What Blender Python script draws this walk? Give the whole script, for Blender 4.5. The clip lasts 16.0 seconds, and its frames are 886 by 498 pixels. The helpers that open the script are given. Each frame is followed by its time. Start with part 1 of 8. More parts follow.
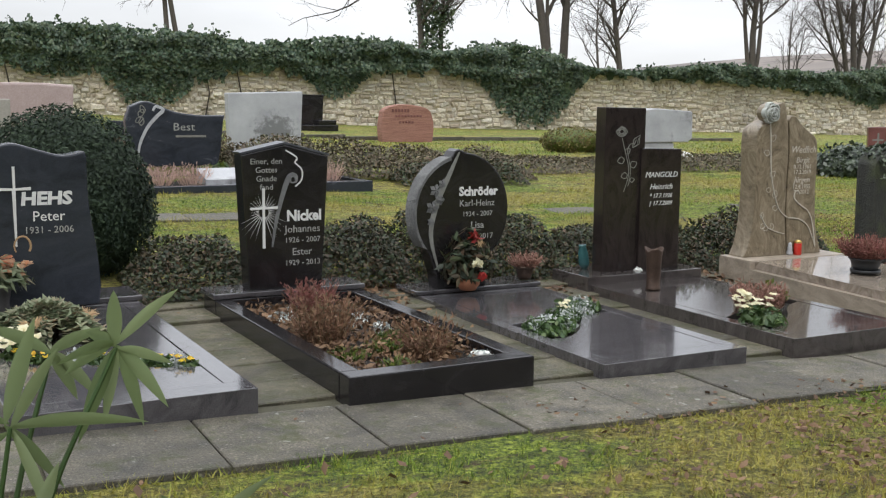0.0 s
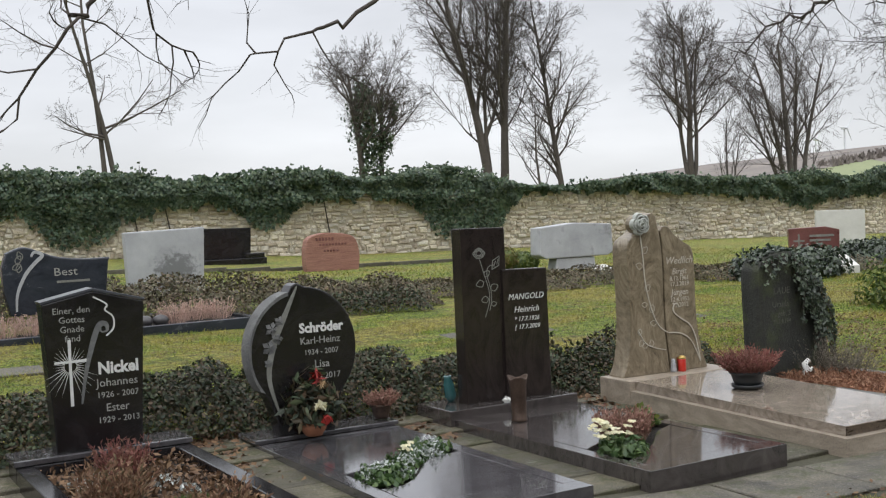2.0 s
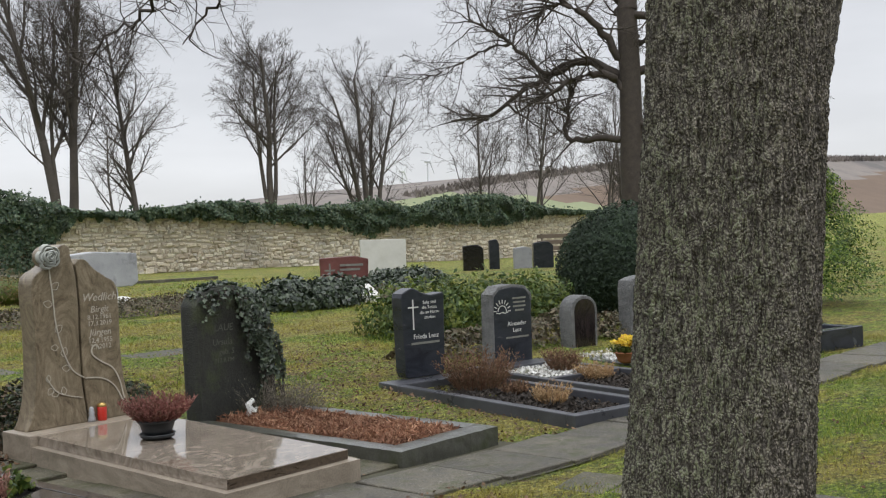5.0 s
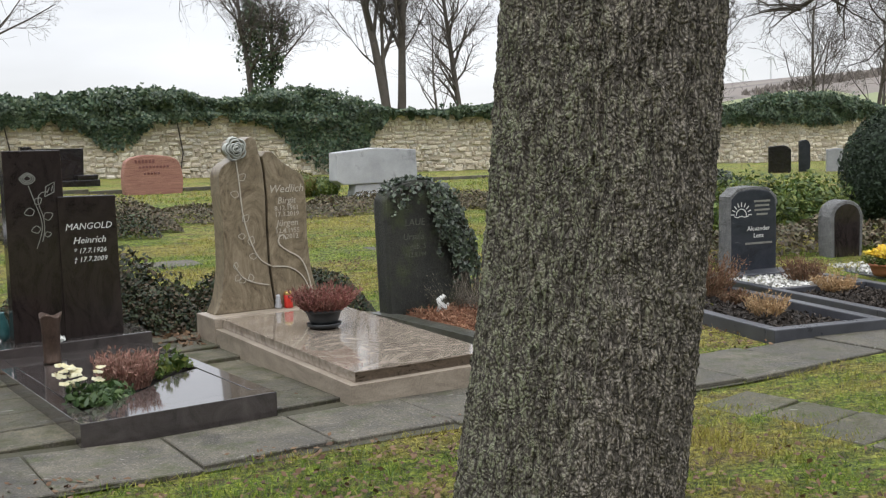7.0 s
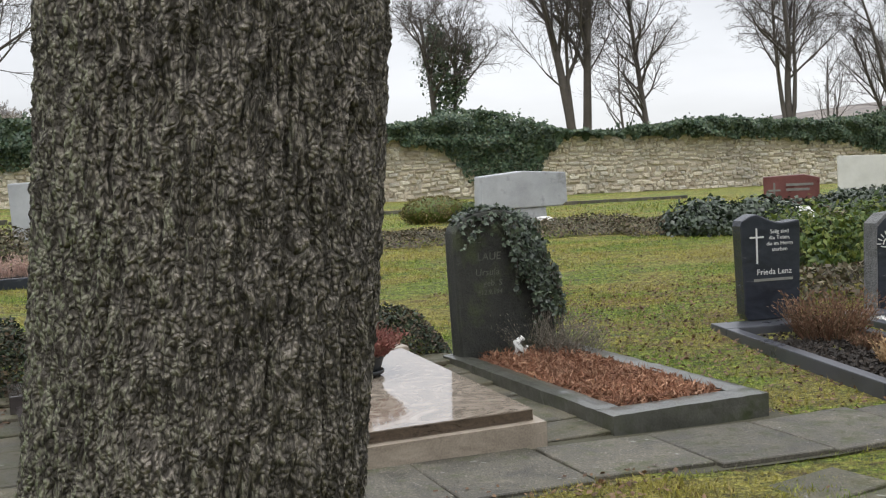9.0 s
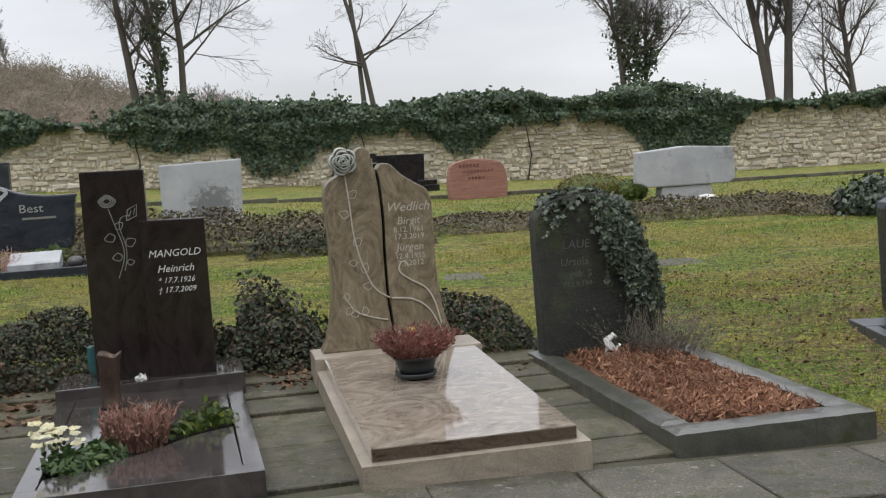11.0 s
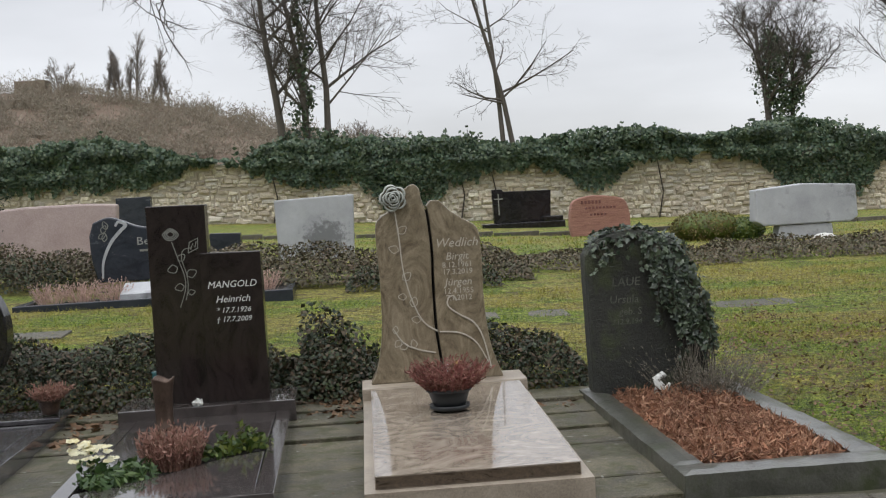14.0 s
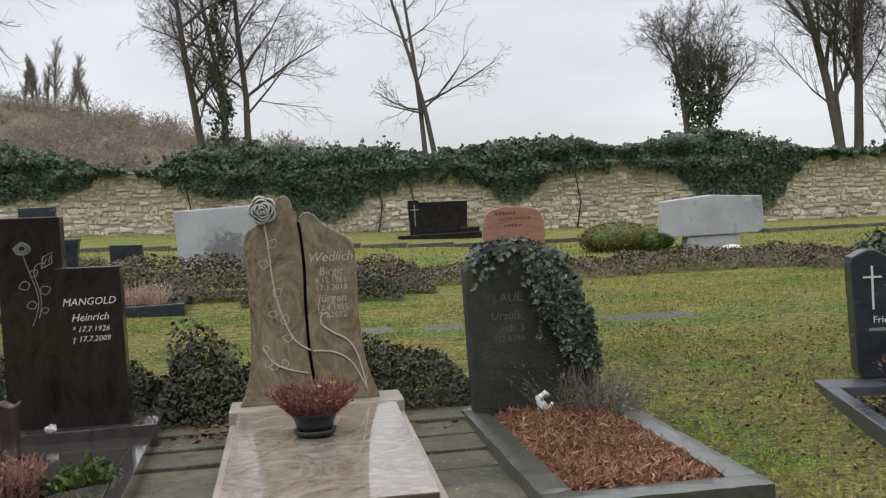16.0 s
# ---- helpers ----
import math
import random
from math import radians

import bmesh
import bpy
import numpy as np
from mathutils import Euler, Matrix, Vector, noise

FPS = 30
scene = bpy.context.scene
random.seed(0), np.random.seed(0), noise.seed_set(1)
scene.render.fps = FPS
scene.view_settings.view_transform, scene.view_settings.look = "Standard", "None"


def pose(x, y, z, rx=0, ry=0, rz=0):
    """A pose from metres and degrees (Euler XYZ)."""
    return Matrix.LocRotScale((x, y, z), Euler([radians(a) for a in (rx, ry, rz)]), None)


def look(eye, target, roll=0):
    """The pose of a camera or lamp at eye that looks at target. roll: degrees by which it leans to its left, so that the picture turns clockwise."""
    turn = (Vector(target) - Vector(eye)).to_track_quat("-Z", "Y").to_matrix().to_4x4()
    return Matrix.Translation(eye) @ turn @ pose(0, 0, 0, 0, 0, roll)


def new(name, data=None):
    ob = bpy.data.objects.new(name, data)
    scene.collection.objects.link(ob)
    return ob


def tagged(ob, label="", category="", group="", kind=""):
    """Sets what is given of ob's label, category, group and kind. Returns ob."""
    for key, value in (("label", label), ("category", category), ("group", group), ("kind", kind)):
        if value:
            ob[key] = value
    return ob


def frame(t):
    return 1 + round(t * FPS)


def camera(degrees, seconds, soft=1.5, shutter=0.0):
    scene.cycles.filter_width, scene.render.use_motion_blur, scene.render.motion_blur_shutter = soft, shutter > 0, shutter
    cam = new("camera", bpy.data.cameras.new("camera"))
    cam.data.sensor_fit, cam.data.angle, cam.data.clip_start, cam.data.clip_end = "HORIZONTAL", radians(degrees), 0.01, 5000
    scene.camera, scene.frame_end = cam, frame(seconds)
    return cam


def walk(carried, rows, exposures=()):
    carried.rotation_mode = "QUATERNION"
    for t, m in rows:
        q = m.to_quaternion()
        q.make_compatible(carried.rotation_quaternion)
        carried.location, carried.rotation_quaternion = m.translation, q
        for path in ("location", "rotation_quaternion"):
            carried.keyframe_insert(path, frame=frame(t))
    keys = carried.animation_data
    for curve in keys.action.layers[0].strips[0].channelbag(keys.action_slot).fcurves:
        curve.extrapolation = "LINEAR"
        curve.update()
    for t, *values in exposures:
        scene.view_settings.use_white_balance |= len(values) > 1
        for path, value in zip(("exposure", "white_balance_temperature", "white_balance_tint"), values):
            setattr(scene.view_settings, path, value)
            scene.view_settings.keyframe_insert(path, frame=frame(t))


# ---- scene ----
cam = camera(43.5, 16.0, soft=1.2)
PATH = [
    (0, (-0.427, -0.35, 1.496), (0.384, 1.457, 1.218), 0.6),
    (0.5, (-0.195, -0.231, 1.465), (0.486, 1.628, 1.182), 0.6),
    (1, (0.009, -0.114, 1.496), (0.638, 1.773, 1.284), 0.2),
    (1.5, (0.236, -0.167, 1.504), (0.905, 1.714, 1.376), -0.8),
    (2, (0.449, -0.202, 1.506), (1.333, 1.591, 1.445), -2.7),
    (2.5, (0.665, -0.163, 1.511), (1.824, 1.467, 1.514), -3.8),
    (3, (0.881, -0.195, 1.521), (2.165, 1.337, 1.554), -2.9),
    (3.5, (1.111, -0.306, 1.538), (2.464, 1.166, 1.527), -1.8),
    (4, (1.431, -0.405, 1.49), (2.854, 1.0, 1.46), -1.9),
    (4.2, (1.493, -0.313, 1.496), (2.964, 1.041, 1.46), -2.3),
    (6.3, (2.425, -0.632, 1.43), (3.665, 0.932, 1.295), -2.0),
    (6.5, (2.522, -0.7, 1.425), (3.666, 0.932, 1.263), -2.4),
    (7, (2.743, -0.746, 1.41), (3.726, 0.985, 1.209), -1.9),
    (7.5, (3.051, -0.663, 1.387), (4.015, 1.081, 1.212), -2.3),
    (8, (3.348, -0.669, 1.395), (4.191, 1.141, 1.276), -2.3),
    (8.2, (3.455, -0.619, 1.408), (4.253, 1.211, 1.285), -2.4),
    (10.3, (4.463, -0.281, 1.404), (4.867, 1.671, 1.246), -3.7),
    (10.5, (4.58, -0.224, 1.374), (4.93, 1.739, 1.214), -3.8),
    (11, (4.717, -0.024, 1.386), (5.027, 1.945, 1.215), -3.7),
    (11.5, (4.83, 0.054, 1.376), (5.026, 2.039, 1.242), -3.6),
    (12, (5.043, 0.129, 1.366), (5.073, 2.127, 1.272), -2.6),
    (12.5, (5.127, 0.097, 1.363), (5.121, 2.095, 1.272), -2.0),
    (13, (5.131, -0.014, 1.348), (5.157, 1.983, 1.245), -2.7),
    (13.5, (5.169, -0.137, 1.367), (5.215, 1.86, 1.266), -3.2),
    (14, (5.274, -0.21, 1.36), (5.324, 1.787, 1.269), -3.4),
    (14.5, (5.438, -0.211, 1.348), (5.486, 1.786, 1.254), -3.5),
    (15, (5.471, -0.209, 1.346), (5.531, 1.788, 1.253), -3.4),
    (15.5, (5.508, -0.043, 1.318), (5.639, 1.951, 1.234), -3.6),
    (16, (5.583, 0.07, 1.352), (5.764, 2.06, 1.272), -3.3),
]
walk(cam, [(t, look(eye, target, roll)) for t, eye, target, roll in PATH], [(0, 0.4), (0.5, 0.45), (1, 0.38), (1.5, 0.28), (2, 0.22), (3, 0.06), (4.2, 0.1), (6.4, 0.2), (7.0, 0.4), (7.5, 0.46), (8.2, 0.43), (10.3, 0.14), (16, 0.1)])

# ---- world and sun: a bright overcast winter sky, brighter towards the zenith ----
world = bpy.data.worlds.new("overcast_sky")
scene.world = world
world.use_nodes = True
wn, wl = world.node_tree.nodes, world.node_tree.links
wn.clear()
w_out = wn.new("ShaderNodeOutputWorld")
w_bg = wn.new("ShaderNodeBackground")
w_sky = wn.new("ShaderNodeTexSky")
w_sky.sky_type, w_sky.sun_disc = "NISHITA", False
w_sky.sun_elevation, w_sky.sun_rotation = radians(38), radians(200)
w_tc = wn.new("ShaderNodeTexCoord")
w_sep = wn.new("ShaderNodeSeparateXYZ")
w_ramp = wn.new("ShaderNodeValToRGB")
w_ramp.color_ramp.elements[0].position, w_ramp.color_ramp.elements[0].color = 0.0, (7.6, 7.75, 8.0, 1)
w_ramp.color_ramp.elements[1].position, w_ramp.color_ramp.elements[1].color = 1.0, (19.4, 20.0, 21.0, 1)
for where, tone in ((0.08, (7.5, 7.65, 8.0, 1)), (0.3, (7.2, 7.4, 7.95, 1)), (0.6, (13.6, 14.0, 14.7, 1))):
    w_ramp.color_ramp.elements.new(where).color = tone
w_map = wn.new("ShaderNodeMapping")
w_map.inputs["Scale"].default_value = (1.6, 1.6, 6.0)
w_noise = wn.new("ShaderNodeTexNoise")
w_noise.inputs["Scale"].default_value, w_noise.inputs["Detail"].default_value = 1.3, 6.0
w_cloud = wn.new("ShaderNodeMapRange")
w_cloud.inputs["From Min"].default_value, w_cloud.inputs["From Max"].default_value = 0.3, 0.7
w_cloud.inputs["To Min"].default_value, w_cloud.inputs["To Max"].default_value = 0.8, 1.14
w_mul = wn.new("ShaderNodeVectorMath")
w_mul.operation = "SCALE"
w_mix = wn.new("ShaderNodeMix")
w_mix.data_type = "RGBA"
w_mix.inputs[0].default_value = 0.94
wl.new(w_tc.outputs["Generated"], w_sep.inputs[0])
wl.new(w_sep.outputs["Z"], w_ramp.inputs[0])
wl.new(w_tc.outputs["Generated"], w_map.inputs[0])
wl.new(w_map.outputs[0], w_noise.inputs["Vector"])
wl.new(w_noise.outputs[0], w_cloud.inputs[0])
wl.new(w_ramp.outputs[0], w_mul.inputs[0])
wl.new(w_cloud.outputs[0], w_mul.inputs[3])
wl.new(w_sky.outputs[0], w_mix.inputs[6])
wl.new(w_mul.outputs[0], w_mix.inputs[7])
wl.new(w_mix.outputs[2], w_bg.inputs[0])
w_bg.inputs[1].default_value = 0.1
wl.new(w_bg.outputs[0], w_out.inputs[0])

sun = new("sun", bpy.data.lights.new("sun", "SUN"))
sun.data.energy, sun.data.angle, sun.data.color = 0.9, radians(25), (1.0, 0.985, 0.96)
sun.matrix_world = look((0, 0, 20), (6, 9, 0))

# ---- materials ----


def blank(name):
    m = bpy.data.materials.new(name)
    m.use_nodes = True
    m.node_tree.nodes.clear()
    out = m.node_tree.nodes.new("ShaderNodeOutputMaterial")
    sh = m.node_tree.nodes.new("ShaderNodeBsdfPrincipled")
    m.node_tree.links.new(sh.outputs[0], out.inputs[0])
    return m, sh, m.node_tree.nodes, m.node_tree.links


def noise_node(n, l, coord, scale, detail=5.0, rough=0.6, stretch=None, distort=0.0):
    tex = n.new("ShaderNodeTexNoise")
    tex.inputs["Scale"].default_value, tex.inputs["Detail"].default_value = scale, detail
    tex.inputs["Roughness"].default_value, tex.inputs["Distortion"].default_value = rough, distort
    if stretch:
        mp = n.new("ShaderNodeMapping")
        mp.inputs["Scale"].default_value = stretch
        l.new(coord, mp.inputs[0])
        coord = mp.outputs[0]
    l.new(coord, tex.inputs["Vector"])
    return tex.outputs[0]


def ramp_node(n, l, fac, *stops):
    r = n.new("ShaderNodeValToRGB")
    e = r.color_ramp.elements
    while len(e) < len(stops):
        e.new(0.5)
    for el, (p, c) in zip(e, stops):
        el.position, el.color = p, (*c, 1)
    l.new(fac, r.inputs[0])
    return r.outputs[0]


def mix_node(n, l, fac, a, b, mode="MIX"):
    m = n.new("ShaderNodeMix")
    m.data_type, m.blend_type = "RGBA", mode
    if isinstance(fac, float):
        m.inputs[0].default_value = fac
    else:
        l.new(fac, m.inputs[0])
    for sock, v in ((m.inputs[6], a), (m.inputs[7], b)):
        if isinstance(v, tuple):
            sock.default_value = (*v, 1)
        else:
            l.new(v, sock)
    return m.outputs[2]


def bump_node(n, l, height, strength, dist, sh, under=None):
    b = n.new("ShaderNodeBump")
    b.inputs["Strength"].default_value, b.inputs["Distance"].default_value = strength, dist
    l.new(height, b.inputs["Height"])
    if under:
        l.new(under, b.inputs["Normal"])
    l.new(b.outputs[0], sh.inputs["Normal"])
    return b.outputs[0]


def surface(name, dark, light, scale=6.0, grain=90.0, rough=0.6, bump=0.2, dist=0.004, stretch=None, grain_mix=0.35, stain=None, stain_at=(0.55, 0.7), stain_scale=1.7, metal=0.0, rough_var=0.12, distort=0.0, random=0.0, laid=False, wet=0.0):
    """Two-scale mottled surface with fine grain, optional stains and relief."""
    m, sh, n, l = blank(name)
    co = n.new("ShaderNodeNewGeometry").outputs["Position"] if laid else n.new("ShaderNodeTexCoord").outputs["Object"]
    big = noise_node(n, l, co, scale, 6, 0.65, stretch, distort)
    fine = noise_node(n, l, co, grain, 3, 0.7)
    col = ramp_node(n, l, big, (0.32, dark), (0.68, light))
    fcol = ramp_node(n, l, fine, (0.35, dark), (0.65, light))
    col = mix_node(n, l, grain_mix, col, fcol)
    if stain:
        s = noise_node(n, l, co, stain_scale, 7, 0.7)
        sf = ramp_node(n, l, s, (stain_at[0], (0, 0, 0)), (stain_at[1], (1, 1, 1)))
        col = mix_node(n, l, sf, col, stain)
    if random:
        oi = n.new("ShaderNodeObjectInfo")
        hs = n.new("ShaderNodeHueSaturation")
        mr = n.new("ShaderNodeMapRange")
        mr.inputs["To Min"].default_value, mr.inputs["To Max"].default_value = 1 - random, 1 + random
        l.new(oi.outputs["Random"], mr.inputs[0])
        l.new(mr.outputs[0], hs.inputs["Value"])
        l.new(col, hs.inputs["Color"])
        col = hs.outputs[0]
    l.new(col, sh.inputs["Base Color"])
    rr = n.new("ShaderNodeMapRange")
    rr.inputs["To Min"].default_value, rr.inputs["To Max"].default_value = max(0.02, rough - rough_var), min(1, rough + rough_var)
    l.new(big, rr.inputs[0])
    l.new(rr.outputs[0], sh.inputs["Roughness"])
    sh.inputs["Metallic"].default_value = metal
    if wet:
        sh.inputs["Coat Weight"].default_value, sh.inputs["Coat Roughness"].default_value, sh.inputs["Coat IOR"].default_value = wet, 0.1, 1.55
    if bump:
        under = bump_node(n, l, fine, bump, dist, sh)
        bump_node(n, l, big, bump * 0.7, dist * 3, sh, under)
    return m


def plant(name, *tones, rough=0.55, translucent=0.25):
    """Foliage whose single leaves differ in tone."""
    m, sh, n, l = blank(name)
    g = n.new("ShaderNodeNewGeometry")
    r = n.new("ShaderNodeValToRGB")
    e = r.color_ramp.elements
    while len(e) < len(tones):
        e.new(0.5)
    for i, (el, c) in enumerate(zip(e, tones)):
        el.position, el.color = i / max(1, len(tones) - 1), (*c, 1)
    l.new(g.outputs["Random Per Island"], r.inputs[0])
    co = n.new("ShaderNodeTexCoord").outputs["Object"]
    big = noise_node(n, l, co, 2.5, 3)
    hs = n.new("ShaderNodeHueSaturation")
    mr = n.new("ShaderNodeMapRange")
    mr.inputs["From Min"].default_value, mr.inputs["From Max"].default_value = 0.3, 0.7
    mr.inputs["To Min"].default_value, mr.inputs["To Max"].default_value = 0.7, 1.3
    l.new(big, mr.inputs[0])
    l.new(mr.outputs[0], hs.inputs["Value"])
    l.new(r.outputs[0], hs.inputs["Color"])
    l.new(hs.outputs[0], sh.inputs["Base Color"])
    sh.inputs["Roughness"].default_value = rough
    if translucent:
        tr = n.new("ShaderNodeBsdfTranslucent")
        l.new(hs.outputs[0], tr.inputs[0])
        ms = n.new("ShaderNodeMixShader")
        ms.inputs[0].default_value = translucent
        l.new(sh.outputs[0], ms.inputs[1])
        l.new(tr.outputs[0], ms.inputs[2])
        out = [k for k in n if k.type == "OUTPUT_MATERIAL"][0]
        l.new(ms.outputs[0], out.inputs[0])
    return m


def ground_material():
    m, sh, n, l = blank("lawn_ground")
    co = n.new("ShaderNodeTexCoord").outputs["Object"]
    big = noise_node(n, l, co, 0.75, 7, 0.7, (0.8, 1.6, 1))
    mid = noise_node(n, l, co, 3.6, 7, 0.75, (1, 1.8, 1))
    fine = noise_node(n, l, co, 36, 6, 0.8)
    green = ramp_node(n, l, fine, (0.38, (0.022, 0.038, 0.004)), (0.5, (0.13, 0.18, 0.017)), (0.6, (0.3, 0.36, 0.04)))
    straw = ramp_node(n, l, fine, (0.36, (0.05, 0.046, 0.01)), (0.5, (0.21, 0.19, 0.034)), (0.62, (0.42, 0.38, 0.085)))
    f1 = ramp_node(n, l, big, (0.45, (0, 0, 0)), (0.55, (1, 1, 1)))
    col = mix_node(n, l, f1, green, straw)
    litter = ramp_node(n, l, fine, (0.35, (0.04, 0.025, 0.014)), (0.65, (0.15, 0.085, 0.045)))
    f2 = ramp_node(n, l, mid, (0.53, (0, 0, 0)), (0.64, (0.9, 0.9, 0.9)))
    col = mix_node(n, l, f2, col, litter)
    clump = noise_node(n, l, co, 10, 5, 0.75, (1, 1.6, 1))
    col = mix_node(n, l, 1.0, col, ramp_node(n, l, clump, (0.36, (0.4, 0.4, 0.4)), (0.5, (1.0, 1.0, 1.0)), (0.64, (1.55, 1.5, 1.4))), "MULTIPLY")
    l.new(col, sh.inputs["Base Color"])
    sh.inputs["Roughness"].default_value = 0.9
    under = bump_node(n, l, fine, 1.0, 0.05, sh)
    bump_node(n, l, mid, 0.5, 0.06, sh, under)
    return m


def grass_material():
    """Blades that are green or straw-coloured in the same drifts as the ground."""
    m, sh, n, l = blank("grass_blades")
    rnd = n.new("ShaderNodeNewGeometry").outputs["Random Per Island"]
    co = n.new("ShaderNodeTexCoord").outputs["Object"]
    big = noise_node(n, l, co, 0.75, 7, 0.7, (0.8, 1.6, 1))
    green = ramp_node(n, l, rnd, (0.0, (0.04, 0.085, 0.006)), (0.4, (0.11, 0.185, 0.012)), (0.75, (0.2, 0.275, 0.022)), (1.0, (0.24, 0.23, 0.04)))
    straw = ramp_node(n, l, rnd, (0.0, (0.13, 0.085, 0.03)), (0.35, (0.24, 0.225, 0.03)), (0.7, (0.37, 0.33, 0.06)), (1.0, (0.34, 0.26, 0.09)))
    col = mix_node(n, l, ramp_node(n, l, big, (0.45, (0, 0, 0)), (0.55, (1, 1, 1))), green, straw)
    l.new(col, sh.inputs["Base Color"])
    sh.inputs["Roughness"].default_value = 0.6
    tr = n.new("ShaderNodeBsdfTranslucent")
    l.new(col, tr.inputs[0])
    ms = n.new("ShaderNodeMixShader")
    ms.inputs[0].default_value = 0.2
    l.new(sh.outputs[0], ms.inputs[1])
    l.new(tr.outputs[0], ms.inputs[2])
    l.new(ms.outputs[0], [k for k in n if k.type == "OUTPUT_MATERIAL"][0].inputs[0])
    return m


def bark_material(name, dark, light, moss):
    """Interlaced upright ridges with flaking crests, greener towards the weather side."""
    m, sh, n, l = blank(name)
    co = n.new("ShaderNodeTexCoord").outputs["Object"]
    ridge = noise_node(n, l, co, 110, 3, 0.6, (1, 1, 0.2), 0.6)
    warp = n.new("ShaderNodeTexNoise")
    warp.inputs["Scale"].default_value, warp.inputs["Detail"].default_value = 26, 3
    l.new(co, warp.inputs["Vector"])
    shift = n.new("ShaderNodeVectorMath")
    shift.operation = "MULTIPLY_ADD"
    shift.inputs[1].default_value = (0.022, 0.022, 0.03)
    l.new(warp.outputs["Color"], shift.inputs[0])
    l.new(co, shift.inputs[2])
    stretch = n.new("ShaderNodeMapping")
    stretch.inputs["Scale"].default_value = (1, 1, 0.75)
    l.new(shift.outputs[0], stretch.inputs[0])
    flake = n.new("ShaderNodeTexVoronoi")
    flake.inputs["Scale"].default_value = 185
    l.new(stretch.outputs[0], flake.inputs["Vector"])
    inv = n.new("ShaderNodeMath")
    inv.operation = "SUBTRACT"
    inv.inputs[0].default_value = 1.0
    l.new(flake.outputs["Distance"], inv.inputs[1])
    chip = inv.outputs[0]
    speck = noise_node(n, l, co, 330, 3, 0.7)
    big = noise_node(n, l, co, 3.2, 5, 0.6, (1, 1, 0.5))
    scar = noise_node(n, l, co, 16, 5, 0.65, (1, 1, 0.12))
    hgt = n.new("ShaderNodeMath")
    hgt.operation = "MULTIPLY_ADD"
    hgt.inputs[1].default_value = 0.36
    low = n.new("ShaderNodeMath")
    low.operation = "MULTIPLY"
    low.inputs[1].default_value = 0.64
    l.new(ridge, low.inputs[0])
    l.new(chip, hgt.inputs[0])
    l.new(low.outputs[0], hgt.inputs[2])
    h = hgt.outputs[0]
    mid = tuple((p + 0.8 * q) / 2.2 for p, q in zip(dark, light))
    # Shade in grooves and light on crests, painted into the bark tones by height.
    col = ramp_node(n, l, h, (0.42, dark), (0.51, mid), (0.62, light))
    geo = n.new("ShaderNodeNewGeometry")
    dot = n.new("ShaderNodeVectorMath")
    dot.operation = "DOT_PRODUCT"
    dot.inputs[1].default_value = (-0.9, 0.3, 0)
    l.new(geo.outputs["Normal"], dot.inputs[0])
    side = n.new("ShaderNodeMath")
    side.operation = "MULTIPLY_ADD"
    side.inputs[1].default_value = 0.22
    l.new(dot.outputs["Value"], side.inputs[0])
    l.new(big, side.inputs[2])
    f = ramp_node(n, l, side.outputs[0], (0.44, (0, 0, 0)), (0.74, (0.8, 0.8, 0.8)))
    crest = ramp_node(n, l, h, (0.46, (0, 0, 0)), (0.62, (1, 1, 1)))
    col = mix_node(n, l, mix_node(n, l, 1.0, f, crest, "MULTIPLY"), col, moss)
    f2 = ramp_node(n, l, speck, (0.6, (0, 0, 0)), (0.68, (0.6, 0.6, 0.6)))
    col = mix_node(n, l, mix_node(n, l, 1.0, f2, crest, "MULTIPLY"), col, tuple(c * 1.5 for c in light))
    f3 = ramp_node(n, l, scar, (0.68, (0, 0, 0)), (0.74, (0.55, 0.55, 0.55)))
    col = mix_node(n, l, f3, col, (0.2, 0.14, 0.095))
    l.new(col, sh.inputs["Base Color"])
    sh.inputs["Roughness"].default_value = 0.9
    under = bump_node(n, l, speck, 0.6, 0.003, sh)
    bump_node(n, l, h, 1.0, 0.02, sh, under)
    return m


def wall_stone_material(name):
    m, sh, n, l = blank(name)
    co = n.new("ShaderNodeTexCoord").outputs["Object"]
    geo = n.new("ShaderNodeNewGeometry")
    oi = n.new("ShaderNodeObjectInfo")
    add = n.new("ShaderNodeMath")
    add.operation = "ADD"
    l.new(geo.outputs["Random Per Island"], add.inputs[0])
    l.new(oi.outputs["Random"], add.inputs[1])
    fr = n.new("ShaderNodeMath")
    fr.operation = "FRACT"
    l.new(add.outputs[0], fr.inputs[0])
    col = ramp_node(n, l, fr.outputs[0], (0.0, (0.37, 0.315, 0.24)), (0.3, (0.56, 0.495, 0.39)), (0.62, (0.66, 0.6, 0.485)), (0.85, (0.46, 0.43, 0.37)), (1.0, (0.74, 0.69, 0.58)))
    pos = geo.outputs["Position"]
    fine = noise_node(n, l, pos, 26, 5, 0.7)
    stain = noise_node(n, l, pos, 0.42, 6, 0.7, (1, 1, 0.6))
    fcol = ramp_node(n, l, fine, (0.3, (0.74, 0.72, 0.69)), (0.7, (1.2, 1.2, 1.2)))
    col = mix_node(n, l, 1.0, col, fcol, "MULTIPLY")
    sf = ramp_node(n, l, stain, (0.52, (0, 0, 0)), (0.68, (0.5, 0.5, 0.5)))
    col = mix_node(n, l, sf, col, (0.22, 0.2, 0.175))
    l.new(col, sh.inputs["Base Color"])
    sh.inputs["Roughness"].default_value = 0.9
    bump_node(n, l, fine, 0.8, 0.03, sh)
    return m


